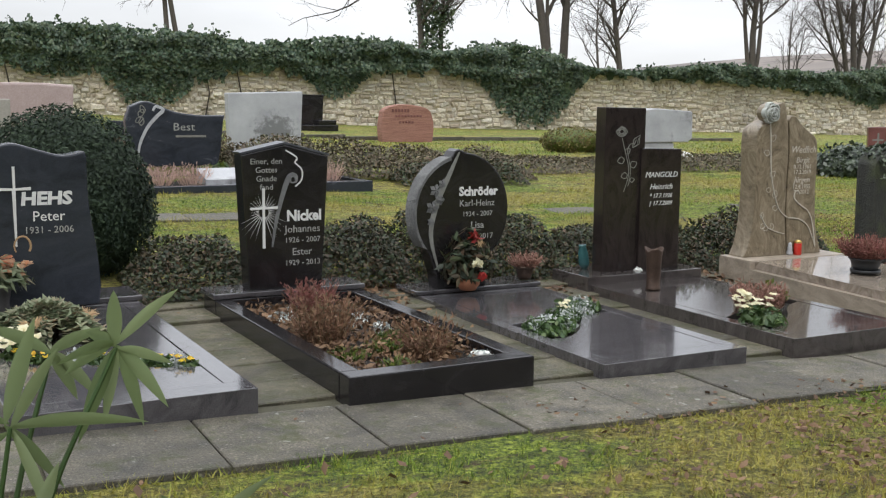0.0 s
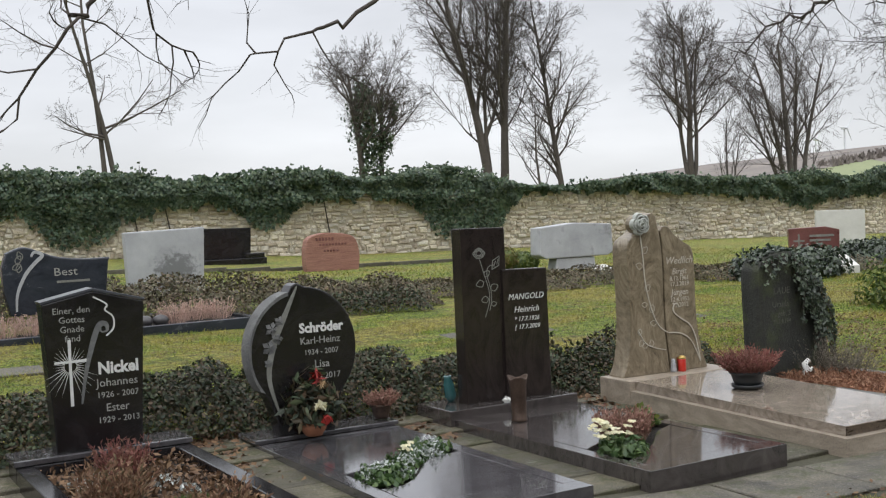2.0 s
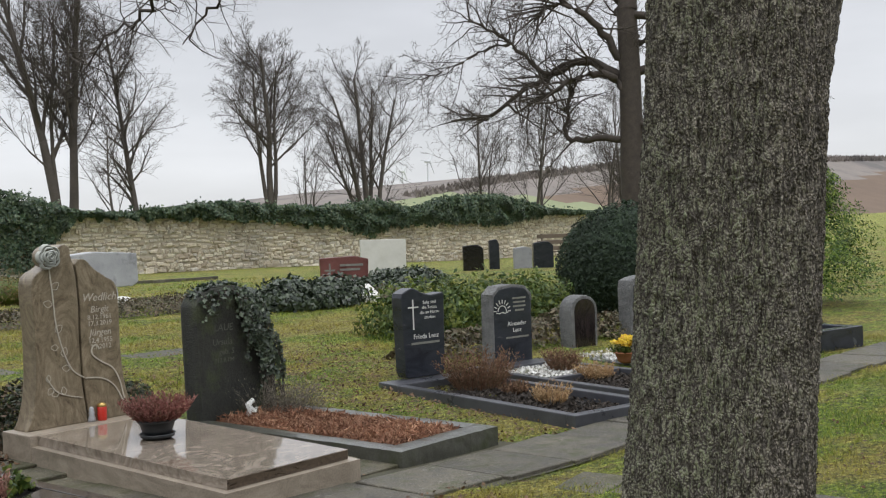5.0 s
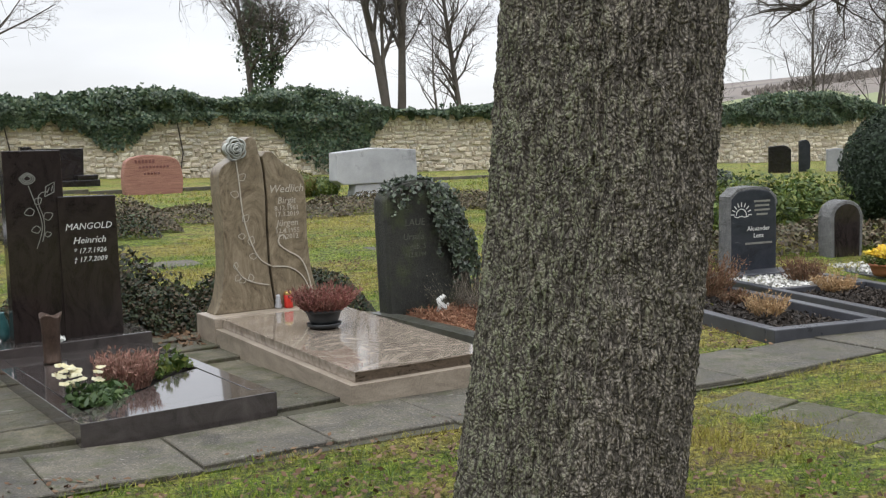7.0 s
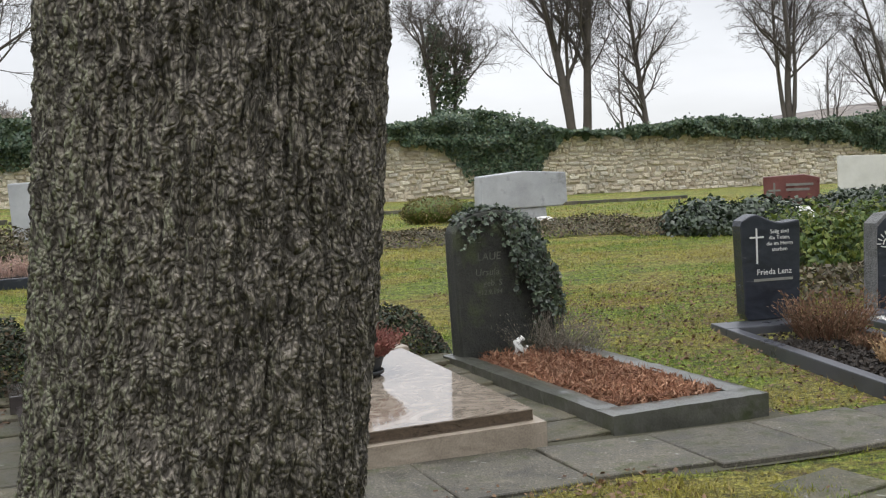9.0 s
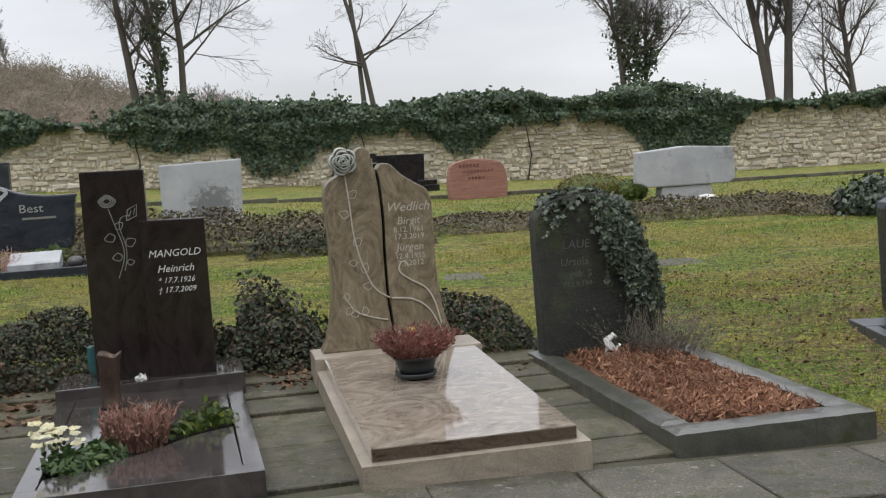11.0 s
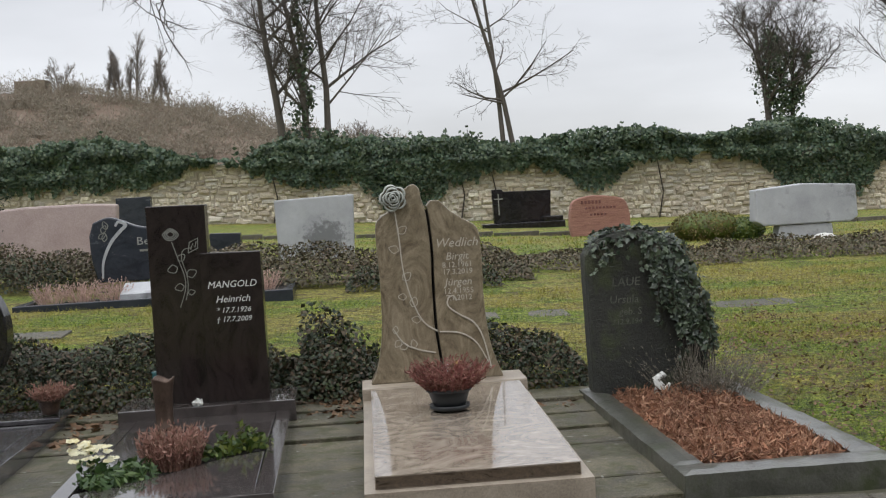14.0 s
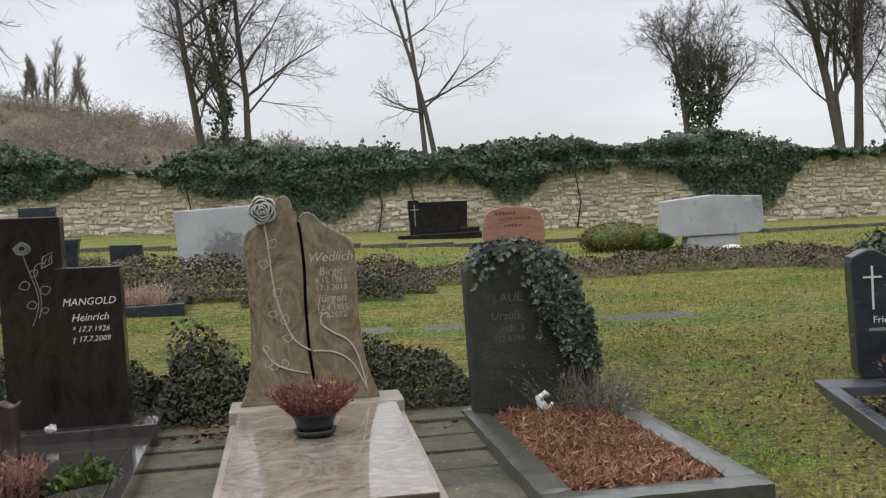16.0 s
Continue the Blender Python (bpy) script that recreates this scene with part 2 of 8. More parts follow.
M = {}
M["lawn"] = ground_material()
M["grass"] = grass_material()
M["litter"] = plant("fallen_leaves", (0.05, 0.026, 0.013), (0.11, 0.058, 0.028), (0.19, 0.115, 0.06), (0.08, 0.038, 0.018), rough=0.75, translucent=0.1)
def paving_material(name, dark, light, pebble, moss, spread):
    """Weathered concrete: exposed pebbles, dark blotches, moss and pale lichen spots."""
    m, sh, n, l = blank(name)
    co = n.new("ShaderNodeNewGeometry").outputs["Position"]
    big = noise_node(n, l, co, 5.5, 7, 0.72)
    grit = noise_node(n, l, co, 130, 3, 0.7)
    col = ramp_node(n, l, big, (0.34, dark), (0.66, light))
    col = mix_node(n, l, 1.0, col, ramp_node(n, l, grit, (0.34, (0.45, 0.45, 0.45)), (0.66, (1.4, 1.4, 1.4))), "MULTIPLY")
    vor = n.new("ShaderNodeTexVoronoi")
    vor.inputs["Scale"].default_value = 58
    l.new(co, vor.inputs["Vector"])
    stone = ramp_node(n, l, vor.outputs["Distance"], (0.2, (0.85, 0.85, 0.85)), (0.34, (0, 0, 0)))
    pick = ramp_node(n, l, vor.outputs["Color"], (0.5, (0, 0, 0)), (0.62, (1, 1, 1)))
    col = mix_node(n, l, mix_node(n, l, 1.0, stone, pick, "MULTIPLY"), col, pebble)
    mo = noise_node(n, l, co, 7.5, 8, 0.78)
    col = mix_node(n, l, ramp_node(n, l, mo, (spread, (0, 0, 0)), (spread + 0.1, (0.85, 0.85, 0.85))), col, moss)
    li = noise_node(n, l, co, 19, 2, 0.5)
    col = mix_node(n, l, ramp_node(n, l, li, (0.7, (0, 0, 0)), (0.74, (0.6, 0.6, 0.6))), col, (0.3, 0.3, 0.27))
    oi = n.new("ShaderNodeObjectInfo")
    mr = n.new("ShaderNodeMapRange")
    mr.inputs["To Min"].default_value, mr.inputs["To Max"].default_value = 0.78, 1.2
    l.new(oi.outputs["Random"], mr.inputs[0])
    hs = n.new("ShaderNodeHueSaturation")
    l.new(mr.outputs[0], hs.inputs["Value"])
    l.new(col, hs.inputs["Color"])
    l.new(hs.outputs[0], sh.inputs["Base Color"])
    l.new(ramp_node(n, l, big, (0.35, (0.5, 0.5, 0.5)), (0.65, (0.85, 0.85, 0.85))), sh.inputs["Roughness"])
    under = bump_node(n, l, grit, 0.7, 0.006, sh)
    bump_node(n, l, mo, 0.8, 0.02, sh, under)
    return m


M["paving"] = paving_material("mossy_concrete_paving", (0.04, 0.036, 0.027), (0.15, 0.134, 0.102), (0.22, 0.2, 0.16), (0.05, 0.056, 0.017), 0.52)
M["paving_mossy"] = paving_material("moss_darkened_concrete_slab", (0.034, 0.03, 0.018), (0.145, 0.128, 0.086), (0.18, 0.16, 0.115), (0.045, 0.047, 0.014), 0.48)
M["mulch"] = plant("black_bark_mulch", (0.012, 0.009, 0.007), (0.03, 0.022, 0.016), (0.055, 0.042, 0.032), (0.018, 0.014, 0.011), rough=0.9, translucent=0.0)
M["joint"] = surface("paving_bed_soil", (0.03, 0.028, 0.018), (0.075, 0.07, 0.04), 5, 60, 0.95, 0.6, 0.01)
M["black"] = surface("polished_black_granite", (0.005, 0.0045, 0.005), (0.022, 0.02, 0.021), 3.5, 230, 0.16, 0.0, stretch=(1, 2.5, 1.4), rough_var=0.05, distort=1.2)
M["black_rough"] = surface("honed_black_granite_edge", (0.03, 0.028, 0.03), (0.075, 0.07, 0.072), 5, 180, 0.4, 0.1, 0.002)
M["slab"] = surface("wet_dark_granite_slab", (0.018, 0.017, 0.02), (0.11, 0.103, 0.108), 6.5, 200, 0.13, 0.0, stretch=(1, 2.6, 1), rough_var=0.1, distort=1.0, wet=0.75)
M["blue"] = surface("blue_grey_granite", (0.01, 0.012, 0.017), (0.042, 0.047, 0.06), 3.2, 240, 0.24, 0.05, 0.001, stretch=(1, 1, 2), distort=0.8)
M["dim"] = surface("faded_engraving_paint", (0.2, 0.2, 0.185), (0.36, 0.36, 0.34), 20, 100, 0.7, 0.0)
M["dry_lavender"] = plant("grey_brown_dry_stalk", (0.1, 0.085, 0.065), (0.17, 0.15, 0.12), (0.23, 0.2, 0.165), (0.09, 0.085, 0.05), rough=0.85, translucent=0.1)
# Twig colour is paled to paint distance haze over the hill crest.
M["hill_twig"] = plant("haze_paled_far_twig", (0.17, 0.15, 0.13), (0.22, 0.195, 0.17), (0.19, 0.165, 0.145), rough=0.9, translucent=0.0)
M["brown"] = surface("dark_brown_granite", (0.007, 0.0055, 0.0055), (0.036, 0.027, 0.025), 3.0, 240, 0.14, 0.0, stretch=(2, 1, 1), distort=1.6, rough_var=0.05)
M["brown_slab"] = surface("wet_brown_granite_slab", (0.02, 0.017, 0.016), (0.085, 0.073, 0.07), 5.0, 200, 0.075, 0.0, stretch=(1, 2.4, 1), distort=1.4, rough_var=0.05, wet=0.6)
M["beige"] = surface("veined_beige_gneiss", (0.075, 0.053, 0.032), (0.29, 0.24, 0.165), 3.6, 120, 0.34, 0.12, 0.002, stretch=(1.4, 1, 0.8), distort=5.5, grain_mix=0.2)
M["beige_slab"] = surface("polished_veined_beige_gneiss", (0.135, 0.108, 0.083), (0.36, 0.305, 0.25), 2.4, 150, 0.045, 0.0, stretch=(1, 1.3, 1), distort=5.5, grain_mix=0.12, rough_var=0.03, wet=0.45)
M["brown_edge"] = surface("dark_brown_veined_edge", (0.025, 0.018, 0.013), (0.13, 0.095, 0.068), 7, 120, 0.3, 0.05, 0.001, stretch=(1, 1, 3), distort=2.5)
M["beige_base"] = surface("beige_gneiss_base", (0.16, 0.13, 0.10), (0.40, 0.34, 0.27), 2.0, 100, 0.4, 0.15, 0.002, stretch=(1, 1, 3), distort=2.6, stain=(0.11, 0.10, 0.07), stain_at=(0.58, 0.74))
M["green_curb"] = surface("worn_green_grey_stone_curb", (0.03, 0.03, 0.024), (0.1, 0.1, 0.085), 6, 90, 0.34, 0.35, 0.005, stain=(0.04, 0.048, 0.022), stain_at=(0.5, 0.66), stain_scale=5.0, wet=0.35)
M["moss_stone"] = surface("dark_mossy_sandstone", (0.006, 0.007, 0.006), (0.034, 0.035, 0.027), 6, 60, 0.7, 0.7, 0.012, stain=(0.045, 0.055, 0.02), stain_at=(0.5, 0.68), stain_scale=4.0)
M["grey_curb"] = surface("grey_granite_curb", (0.026, 0.027, 0.033), (0.085, 0.088, 0.1), 3, 220, 0.3, 0.1, 0.002)
M["hewn"] = surface("hewn_grey_granite", (0.07, 0.072, 0.073), (0.21, 0.21, 0.205), 9, 60, 0.8, 0.9, 0.02)
M["grey_gran"] = surface("speckled_grey_granite", (0.26, 0.265, 0.28), (0.46, 0.465, 0.48), 2.4, 130, 0.6, 0.15, 0.003, stain=(0.13, 0.132, 0.135), stain_at=(0.53, 0.66), stain_scale=1.3)
M["grey_patch"] = surface("grey_granite_with_damp_patch", (0.26, 0.265, 0.28), (0.46, 0.465, 0.48), 2.4, 130, 0.6, 0.15, 0.003)
pn, pk = M["grey_patch"].node_tree.nodes, M["grey_patch"].node_tree.links
p_sh = [k for k in pn if k.type == "BSDF_PRINCIPLED"][0]
p_base = p_sh.inputs["Base Color"].links[0].from_socket
p_co = pn.new("ShaderNodeTexCoord").outputs["Object"]
p_map = pn.new("ShaderNodeMapping")
p_map.inputs["Location"].default_value, p_map.inputs["Scale"].default_value = (-0.18, 0, -0.42), (1.35, 0.6, 1.35)
pk.new(p_co, p_map.inputs[0])
p_dist = pn.new("ShaderNodeVectorMath")
p_dist.operation = "LENGTH"
pk.new(p_map.outputs[0], p_dist.inputs[0])
p_add = pn.new("ShaderNodeMath")
p_add.operation = "MULTIPLY_ADD"
p_add.inputs[1].default_value = 1.1
pk.new(noise_node(pn, pk, p_co, 13, 6, 0.75), p_add.inputs[0])
pk.new(p_dist.outputs["Value"], p_add.inputs[2])
p_fac = ramp_node(pn, pk, p_add.outputs[0], (0.8, (0.85, 0.85, 0.85)), (1.3, (0, 0, 0)))
pk.new(mix_node(pn, pk, p_fac, p_base, (0.12, 0.122, 0.125)), p_sh.inputs["Base Color"])
M["white_stone"] = surface("pale_limestone", (0.46, 0.45, 0.42), (0.62, 0.61, 0.58), 3, 90, 0.75, 0.2, 0.004)
M["pink"] = surface("pink_speckled_granite", (0.27, 0.195, 0.182), (0.46, 0.37, 0.35), 3, 95, 0.5, 0.1, 0.002, grain_mix=0.55)
M["red"] = surface("banded_red_sandstone", (0.15, 0.058, 0.042), (0.38, 0.2, 0.15), 3.6, 60, 0.8, 0.5, 0.01, stretch=(0.45, 0.45, 4.5), distort=2.2)
M["maroon"] = surface("polished_maroon_granite", (0.085, 0.03, 0.026), (0.19, 0.075, 0.065), 3, 120, 0.3, 0.0)
M["concrete"] = surface("weathered_beige_concrete", (0.22, 0.205, 0.175), (0.38, 0.36, 0.32), 2, 60, 0.85, 0.3, 0.006, stain=(0.13, 0.12, 0.09))
M["white"] = surface("white_engraving_paint", (0.5, 0.5, 0.48), (0.66, 0.66, 0.64), 20, 100, 0.7, 0.0)
M["cream"] = surface("pale_carved_stone_line", (0.36, 0.33, 0.27), (0.5, 0.46, 0.39), 12, 90, 0.75, 0.2, 0.002)
M["grey_letter"] = surface("worn_grey_lettering", (0.12, 0.12, 0.105), (0.24, 0.24, 0.215), 14, 90, 0.8, 0.0)
M["worn_letter"] = surface("mossed_over_lettering", (0.05, 0.052, 0.042), (0.12, 0.122, 0.1), 14, 90, 0.8, 0.0)
M["rose_stone"] = surface("pale_grey_green_carving", (0.30, 0.315, 0.285), (0.46, 0.475, 0.44), 14, 70, 0.7, 0.3, 0.003)
M["groove"] = surface("dark_groove", (0.012, 0.01, 0.009), (0.03, 0.025, 0.02), 10, 70, 0.9, 0.0)
M["soil"] = surface("dark_bed_soil", (0.008, 0.006, 0.0045), (0.03, 0.022, 0.016), 9, 70, 1.0, 1.0, 0.03)
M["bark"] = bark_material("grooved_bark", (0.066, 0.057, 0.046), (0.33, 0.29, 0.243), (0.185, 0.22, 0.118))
M["twig"] = surface("dark_bare_twig", (0.03, 0.024, 0.02), (0.075, 0.06, 0.05), 8, 60, 0.9, 0.3, 0.004)
M["far_twig"] = surface("grey_brown_bare_twig", (0.055, 0.047, 0.042), (0.105, 0.09, 0.08), 2, 20, 0.9, 0.0)
M["ivy"] = plant("ivy_leaf", (0.018, 0.042, 0.024), (0.042, 0.078, 0.042), (0.08, 0.118, 0.066), (0.115, 0.145, 0.08), (0.02, 0.046, 0.025), rough=0.5, translucent=0.12)
M["ivy_near"] = plant("grey_green_ivy_leaf", (0.012, 0.022, 0.012), (0.03, 0.046, 0.026), (0.085, 0.11, 0.066), (0.018, 0.03, 0.016), rough=0.35, translucent=0.12)
M["yew"] = plant("dark_yew_needle", (0.007, 0.017, 0.009), (0.016, 0.032, 0.014), (0.03, 0.05, 0.022), rough=0.8, translucent=0.12)
M["hedge_green"] = plant("fresh_green_hedge_leaf", (0.025, 0.05, 0.010), (0.055, 0.095, 0.016), (0.11, 0.15, 0.025), (0.16, 0.18, 0.035), rough=0.55)
M["olive"] = plant("yellow_brown_winter_leaf", (0.05, 0.045, 0.012), (0.11, 0.1, 0.022), (0.18, 0.16, 0.04), (0.13, 0.085, 0.035), rough=0.6)
M["conifer"] = plant("bright_green_conifer_spray", (0.015, 0.045, 0.006), (0.045, 0.1, 0.01), (0.12, 0.19, 0.018), (0.2, 0.27, 0.03), rough=0.6)
M["cover"] = plant("evergreen_ground_cover", (0.009, 0.017, 0.007), (0.02, 0.034, 0.013), (0.05, 0.07, 0.026), (0.1, 0.06, 0.033), (0.016, 0.027, 0.011), (0.075, 0.05, 0.03), rough=0.6, translucent=0.12)
M["brown_cover"] = plant("winter_brown_ground_cover", (0.03, 0.024, 0.015), (0.1, 0.076, 0.046), (0.07, 0.074, 0.03), (0.18, 0.14, 0.088), (0.04, 0.045, 0.02), (0.12, 0.075, 0.045), rough=0.65, translucent=0.12)
M["heather"] = plant("heather_bloom", (0.14, 0.045, 0.04), (0.22, 0.08, 0.068), (0.29, 0.14, 0.11), (0.11, 0.06, 0.035), rough=0.8)
M["rosy_heather"] = plant("rosy_brown_heather", (0.20, 0.09, 0.07), (0.30, 0.155, 0.12), (0.36, 0.22, 0.17), (0.14, 0.08, 0.05), rough=0.8)
M["pale_heather"] = plant("pale_pink_heather", (0.46, 0.30, 0.25), (0.56, 0.40, 0.34), (0.36, 0.25, 0.19), rough=0.8)
M["dry_heather"] = plant("dry_brown_heather", (0.10, 0.05, 0.03), (0.17, 0.085, 0.05), (0.23, 0.14, 0.08), (0.06, 0.05, 0.022), rough=0.85, translucent=0.1)
M["rust"] = plant("rust_brown_dead_heather", (0.11, 0.046, 0.026), (0.23, 0.105, 0.06), (0.38, 0.22, 0.135), (0.16, 0.075, 0.042), (0.3, 0.14, 0.08), rough=0.85, translucent=0.1)
M["leaf"] = plant("bedding_leaf", (0.03, 0.065, 0.02), (0.06, 0.11, 0.03), (0.11, 0.16, 0.05), rough=0.5)
M["silver"] = plant("silver_leaf", (0.30, 0.33, 0.31), (0.45, 0.48, 0.46), (0.58, 0.60, 0.58), rough=0.7)
M["yellow"] = plant("yellow_petal", (0.62, 0.42, 0.015), (0.72, 0.55, 0.03), (0.55, 0.30, 0.01), rough=0.6)
M["petal_white"] = plant("cream_petal", (0.60, 0.54, 0.30), (0.72, 0.68, 0.48), (0.64, 0.62, 0.44), rough=0.6)
M["petal_red"] = plant("red_petal", (0.2, 0.014, 0.012), (0.36, 0.03, 0.022), rough=0.5)
M["orange"] = plant("orange_dried_flower", (0.26, 0.085, 0.035), (0.38, 0.15, 0.06), (0.24, 0.13, 0.075), (0.42, 0.3, 0.17), rough=0.7)
M["fir"] = plant("cut_fir_twig", (0.06, 0.085, 0.04), (0.14, 0.17, 0.09), (0.22, 0.24, 0.145), (0.2, 0.15, 0.09), rough=0.6)
M["oleander"] = plant("long_grey_green_leaf", (0.11, 0.155, 0.065), (0.17, 0.22, 0.105), (0.24, 0.28, 0.15), rough=0.42, translucent=0.3)
M["bronze"] = surface("brown_bronze", (0.05, 0.032, 0.024), (0.12, 0.08, 0.06), 9, 70, 0.42, 0.2, 0.003, metal=0.55)
M["plastic"] = surface("dark_grey_plastic", (0.014, 0.016, 0.018), (0.03, 0.033, 0.036), 6, 80, 0.42, 0.05, 0.001)
M["terracotta"] = surface("terracotta", (0.27, 0.10, 0.05), (0.40, 0.17, 0.09), 8, 80, 0.8, 0.2, 0.002)
M["red_glass"] = surface("red_candle_plastic", (0.42, 0.02, 0.012), (0.56, 0.04, 0.025), 8, 60, 0.3, 0.0)
M["gold"] = surface("brass_lid", (0.42, 0.28, 0.09), (0.58, 0.42, 0.16), 9, 60, 0.35, 0.0, metal=0.9)
M["porcelain"] = surface("white_porcelain", (0.6, 0.6, 0.57), (0.76, 0.76, 0.73), 12, 60, 0.45, 0.1, 0.002)
M["bluegreen"] = surface("blue_green_glazed_vase", (0.02, 0.075, 0.08), (0.045, 0.13, 0.13), 6, 60, 0.25, 0.0)
M["straw"] = plant("straw_bow", (0.36, 0.24, 0.12), (0.46, 0.32, 0.17), (0.28, 0.16, 0.08), rough=0.7)
M["cone"] = plant("pine_cone_scale", (0.10, 0.055, 0.03), (0.20, 0.12, 0.07), rough=0.8, translucent=0.0)
M["pebble"] = plant("white_pebble", (0.50, 0.49, 0.46), (0.66, 0.65, 0.62), (0.38, 0.37, 0.35), rough=0.8, translucent=0.0)
M["wood"] = surface("weathered_wood", (0.12, 0.09, 0.065), (0.25, 0.2, 0.15), 4, 60, 0.85, 0.4, 0.004, stretch=(0.3, 2, 2))
M["mortar"] = surface("shaded_lime_mortar", (0.33, 0.29, 0.225), (0.5, 0.45, 0.36), 3, 40, 0.95, 0.5, 0.02)
M["wall_stone"] = wall_stone_material("pale_limestone_rubble")
# Brown scrub tones, raised so that the far hill's haze sits in the colour.
M["hill_bush"] = plant("haze_paled_brown_scrub", (0.17, 0.145, 0.115), (0.24, 0.205, 0.16), (0.27, 0.235, 0.185), (0.21, 0.195, 0.145), (0.3, 0.24, 0.175), rough=0.9)
M["field_brown"] = surface("ploughed_brown_field", (0.105, 0.07, 0.047), (0.165, 0.115, 0.082), 0.05, 1.2, 0.95, 0.0)
M["field_green"] = surface("pale_green_winter_field", (0.17, 0.20, 0.10), (0.25, 0.27, 0.15), 0.03, 0.8, 0.95, 0.0)
M["field_grey"] = surface("grey_brown_vineyard_slope", (0.15, 0.13, 0.12), (0.23, 0.20, 0.175), 0.03, 0.6, 0.95, 0.0, stain=(0.11, 0.10, 0.095), stain_at=(0.5, 0.62), stain_scale=0.02)
M["turbine"] = surface("white_turbine_paint", (0.6, 0.62, 0.64), (0.68, 0.7, 0.72), 1, 5, 0.6, 0.0)

# ---- mesh helpers ----


def gz(x, y):
    """Height of the sloping cemetery ground."""
    n = np.interp(x, [-8, 0.7, 2, 3.3, 4, 5, 6, 7, 9, 14, 25], [0.36, 0.189, 0.157, 0.119, 0.085, 0.09, 0.07, 0.035, 0.035, 0.03, 0])
    m = np.interp(x, [-8, 0, 4.4, 10.7, 14, 20, 40], [1.0, 0.74, 0.62, 0.475, 0.42, 0.33, 0.0])
    r = np.interp(x, [-8, 0, 8.5, 21, 40], [1.15, 0.8, 0.4, 0.28, -0.05])
    w = np.interp(x, [-20, -0.4, 7, 13.7, 20, 27, 38, 60], [1.7, 1.0, 0.65, 0.39, 0.27, 0.17, -0.1, -0.5])
    y = np.asarray(y, float)
    s = np.clip((y - 5.5) / 10.5, 0, 1)
    s2 = np.clip((y - 16) / 7, 0, 1)
    s3 = np.clip((y - 23) / 10, 0, 1)
    return n + (m - n) * s + (r - m) * s2 + (w - r) * s3


def mesh_object(name, verts, faces, material, parent=None, label="", smooth=False):
    me = bpy.data.meshes.new(name)
    me.from_pydata(np.asarray(verts, float).tolist(), [], faces if isinstance(faces, list) else faces.tolist())
    me.materials.append(material)
    if smooth:
        me.shade_smooth()
    ob = new(name, me)
    if parent:
        ob.parent = parent
    if label:
        tagged(ob, label)
    return ob


def part(name, bm, material, parent=None, label="", smooth=False):
    me = bpy.data.meshes.new(name)
    bm.normal_update()
    bm.to_mesh(me)
    bm.free()
    me.materials.append(material)
    if smooth:
        me.shade_smooth()
    ob = new(name, me)
    if parent:
        ob.parent = parent
    if label:
        tagged(ob, label)
    return ob


def thing(name, m, label, category, group="", kind=""):
    ob = new(name)
    ob.empty_display_size = 0.1
    ob.matrix_world = m
    return tagged(ob, label, category, group, kind)


def bevel_all(bm, width, segments=2, angle=35):
    edges = [e for e in bm.edges if len(e.link_faces) == 2 and e.calc_face_angle(0) > radians(angle)]
    if width:
        bmesh.ops.bevel(bm, geom=edges, offset=width, segments=segments, affect="EDGES", profile=0.6, clamp_overlap=True)
    return bm


def box(x0, x1, y0, y1, z0, z1, bevel=0.006):
    bm = bmesh.new()
    bmesh.ops.create_cube(bm, size=1)
    for v in bm.verts:
        v.co = Vector(((x0 + x1) / 2 + v.co.x * (x1 - x0), (y0 + y1) / 2 + v.co.y * (y1 - y0), (z0 + z1) / 2 + v.co.z * (z1 - z0)))
    return bevel_all(bm, bevel)


def spline(ctrl, n=8, closed=False):
    """Catmull-Rom points through the given 2D or 3D points."""
    p = [np.array(c, float) for c in ctrl]
    k, out = len(p), []
    for i in range(k if closed else k - 1):
        a, b, c, d = (p[(i - 1) % k], p[i], p[(i + 1) % k], p[(i + 2) % k]) if closed else (p[max(i - 1, 0)], p[i], p[i + 1], p[min(i + 2, k - 1)])
        for j in range(n):
            t = j / n
            out.append(0.5 * (2 * b + (c - a) * t + (2 * a - 5 * b + 4 * c - d) * t * t + (3 * b - a - 3 * c + d) * t**3))
    if not closed:
        out.append(p[-1])
    return out


def prism(outline, y0, y1, bevel=0.006, flat=False):
    """An outline in x and z (or x and y if flat), pushed from y0 to y1 (z0 to z1)."""
    bm = bmesh.new()
    put = (lambda p, d: (p[0], p[1], d)) if flat else (lambda p, d: (p[0], d, p[1]))
    a = [bm.verts.new(put(p, y0)) for p in outline]
    b = [bm.verts.new(put(p, y1)) for p in outline]
    bm.faces.new(a)
    bm.faces.new(b[::-1])
    for i in range(len(a)):
        j = (i + 1) % len(a)
        bm.faces.new((a[j], a[i], b[i], b[j]))
    bmesh.ops.recalc_face_normals(bm, faces=bm.faces)
    if bevel:
        edges = [e for e in bm.edges if len(e.link_faces) == 2 and e.calc_face_angle(0) > radians(50)]
        bmesh.ops.bevel(bm, geom=edges, offset=bevel, segments=2, affect="EDGES", profile=0.6, clamp_overlap=True)
    return bm


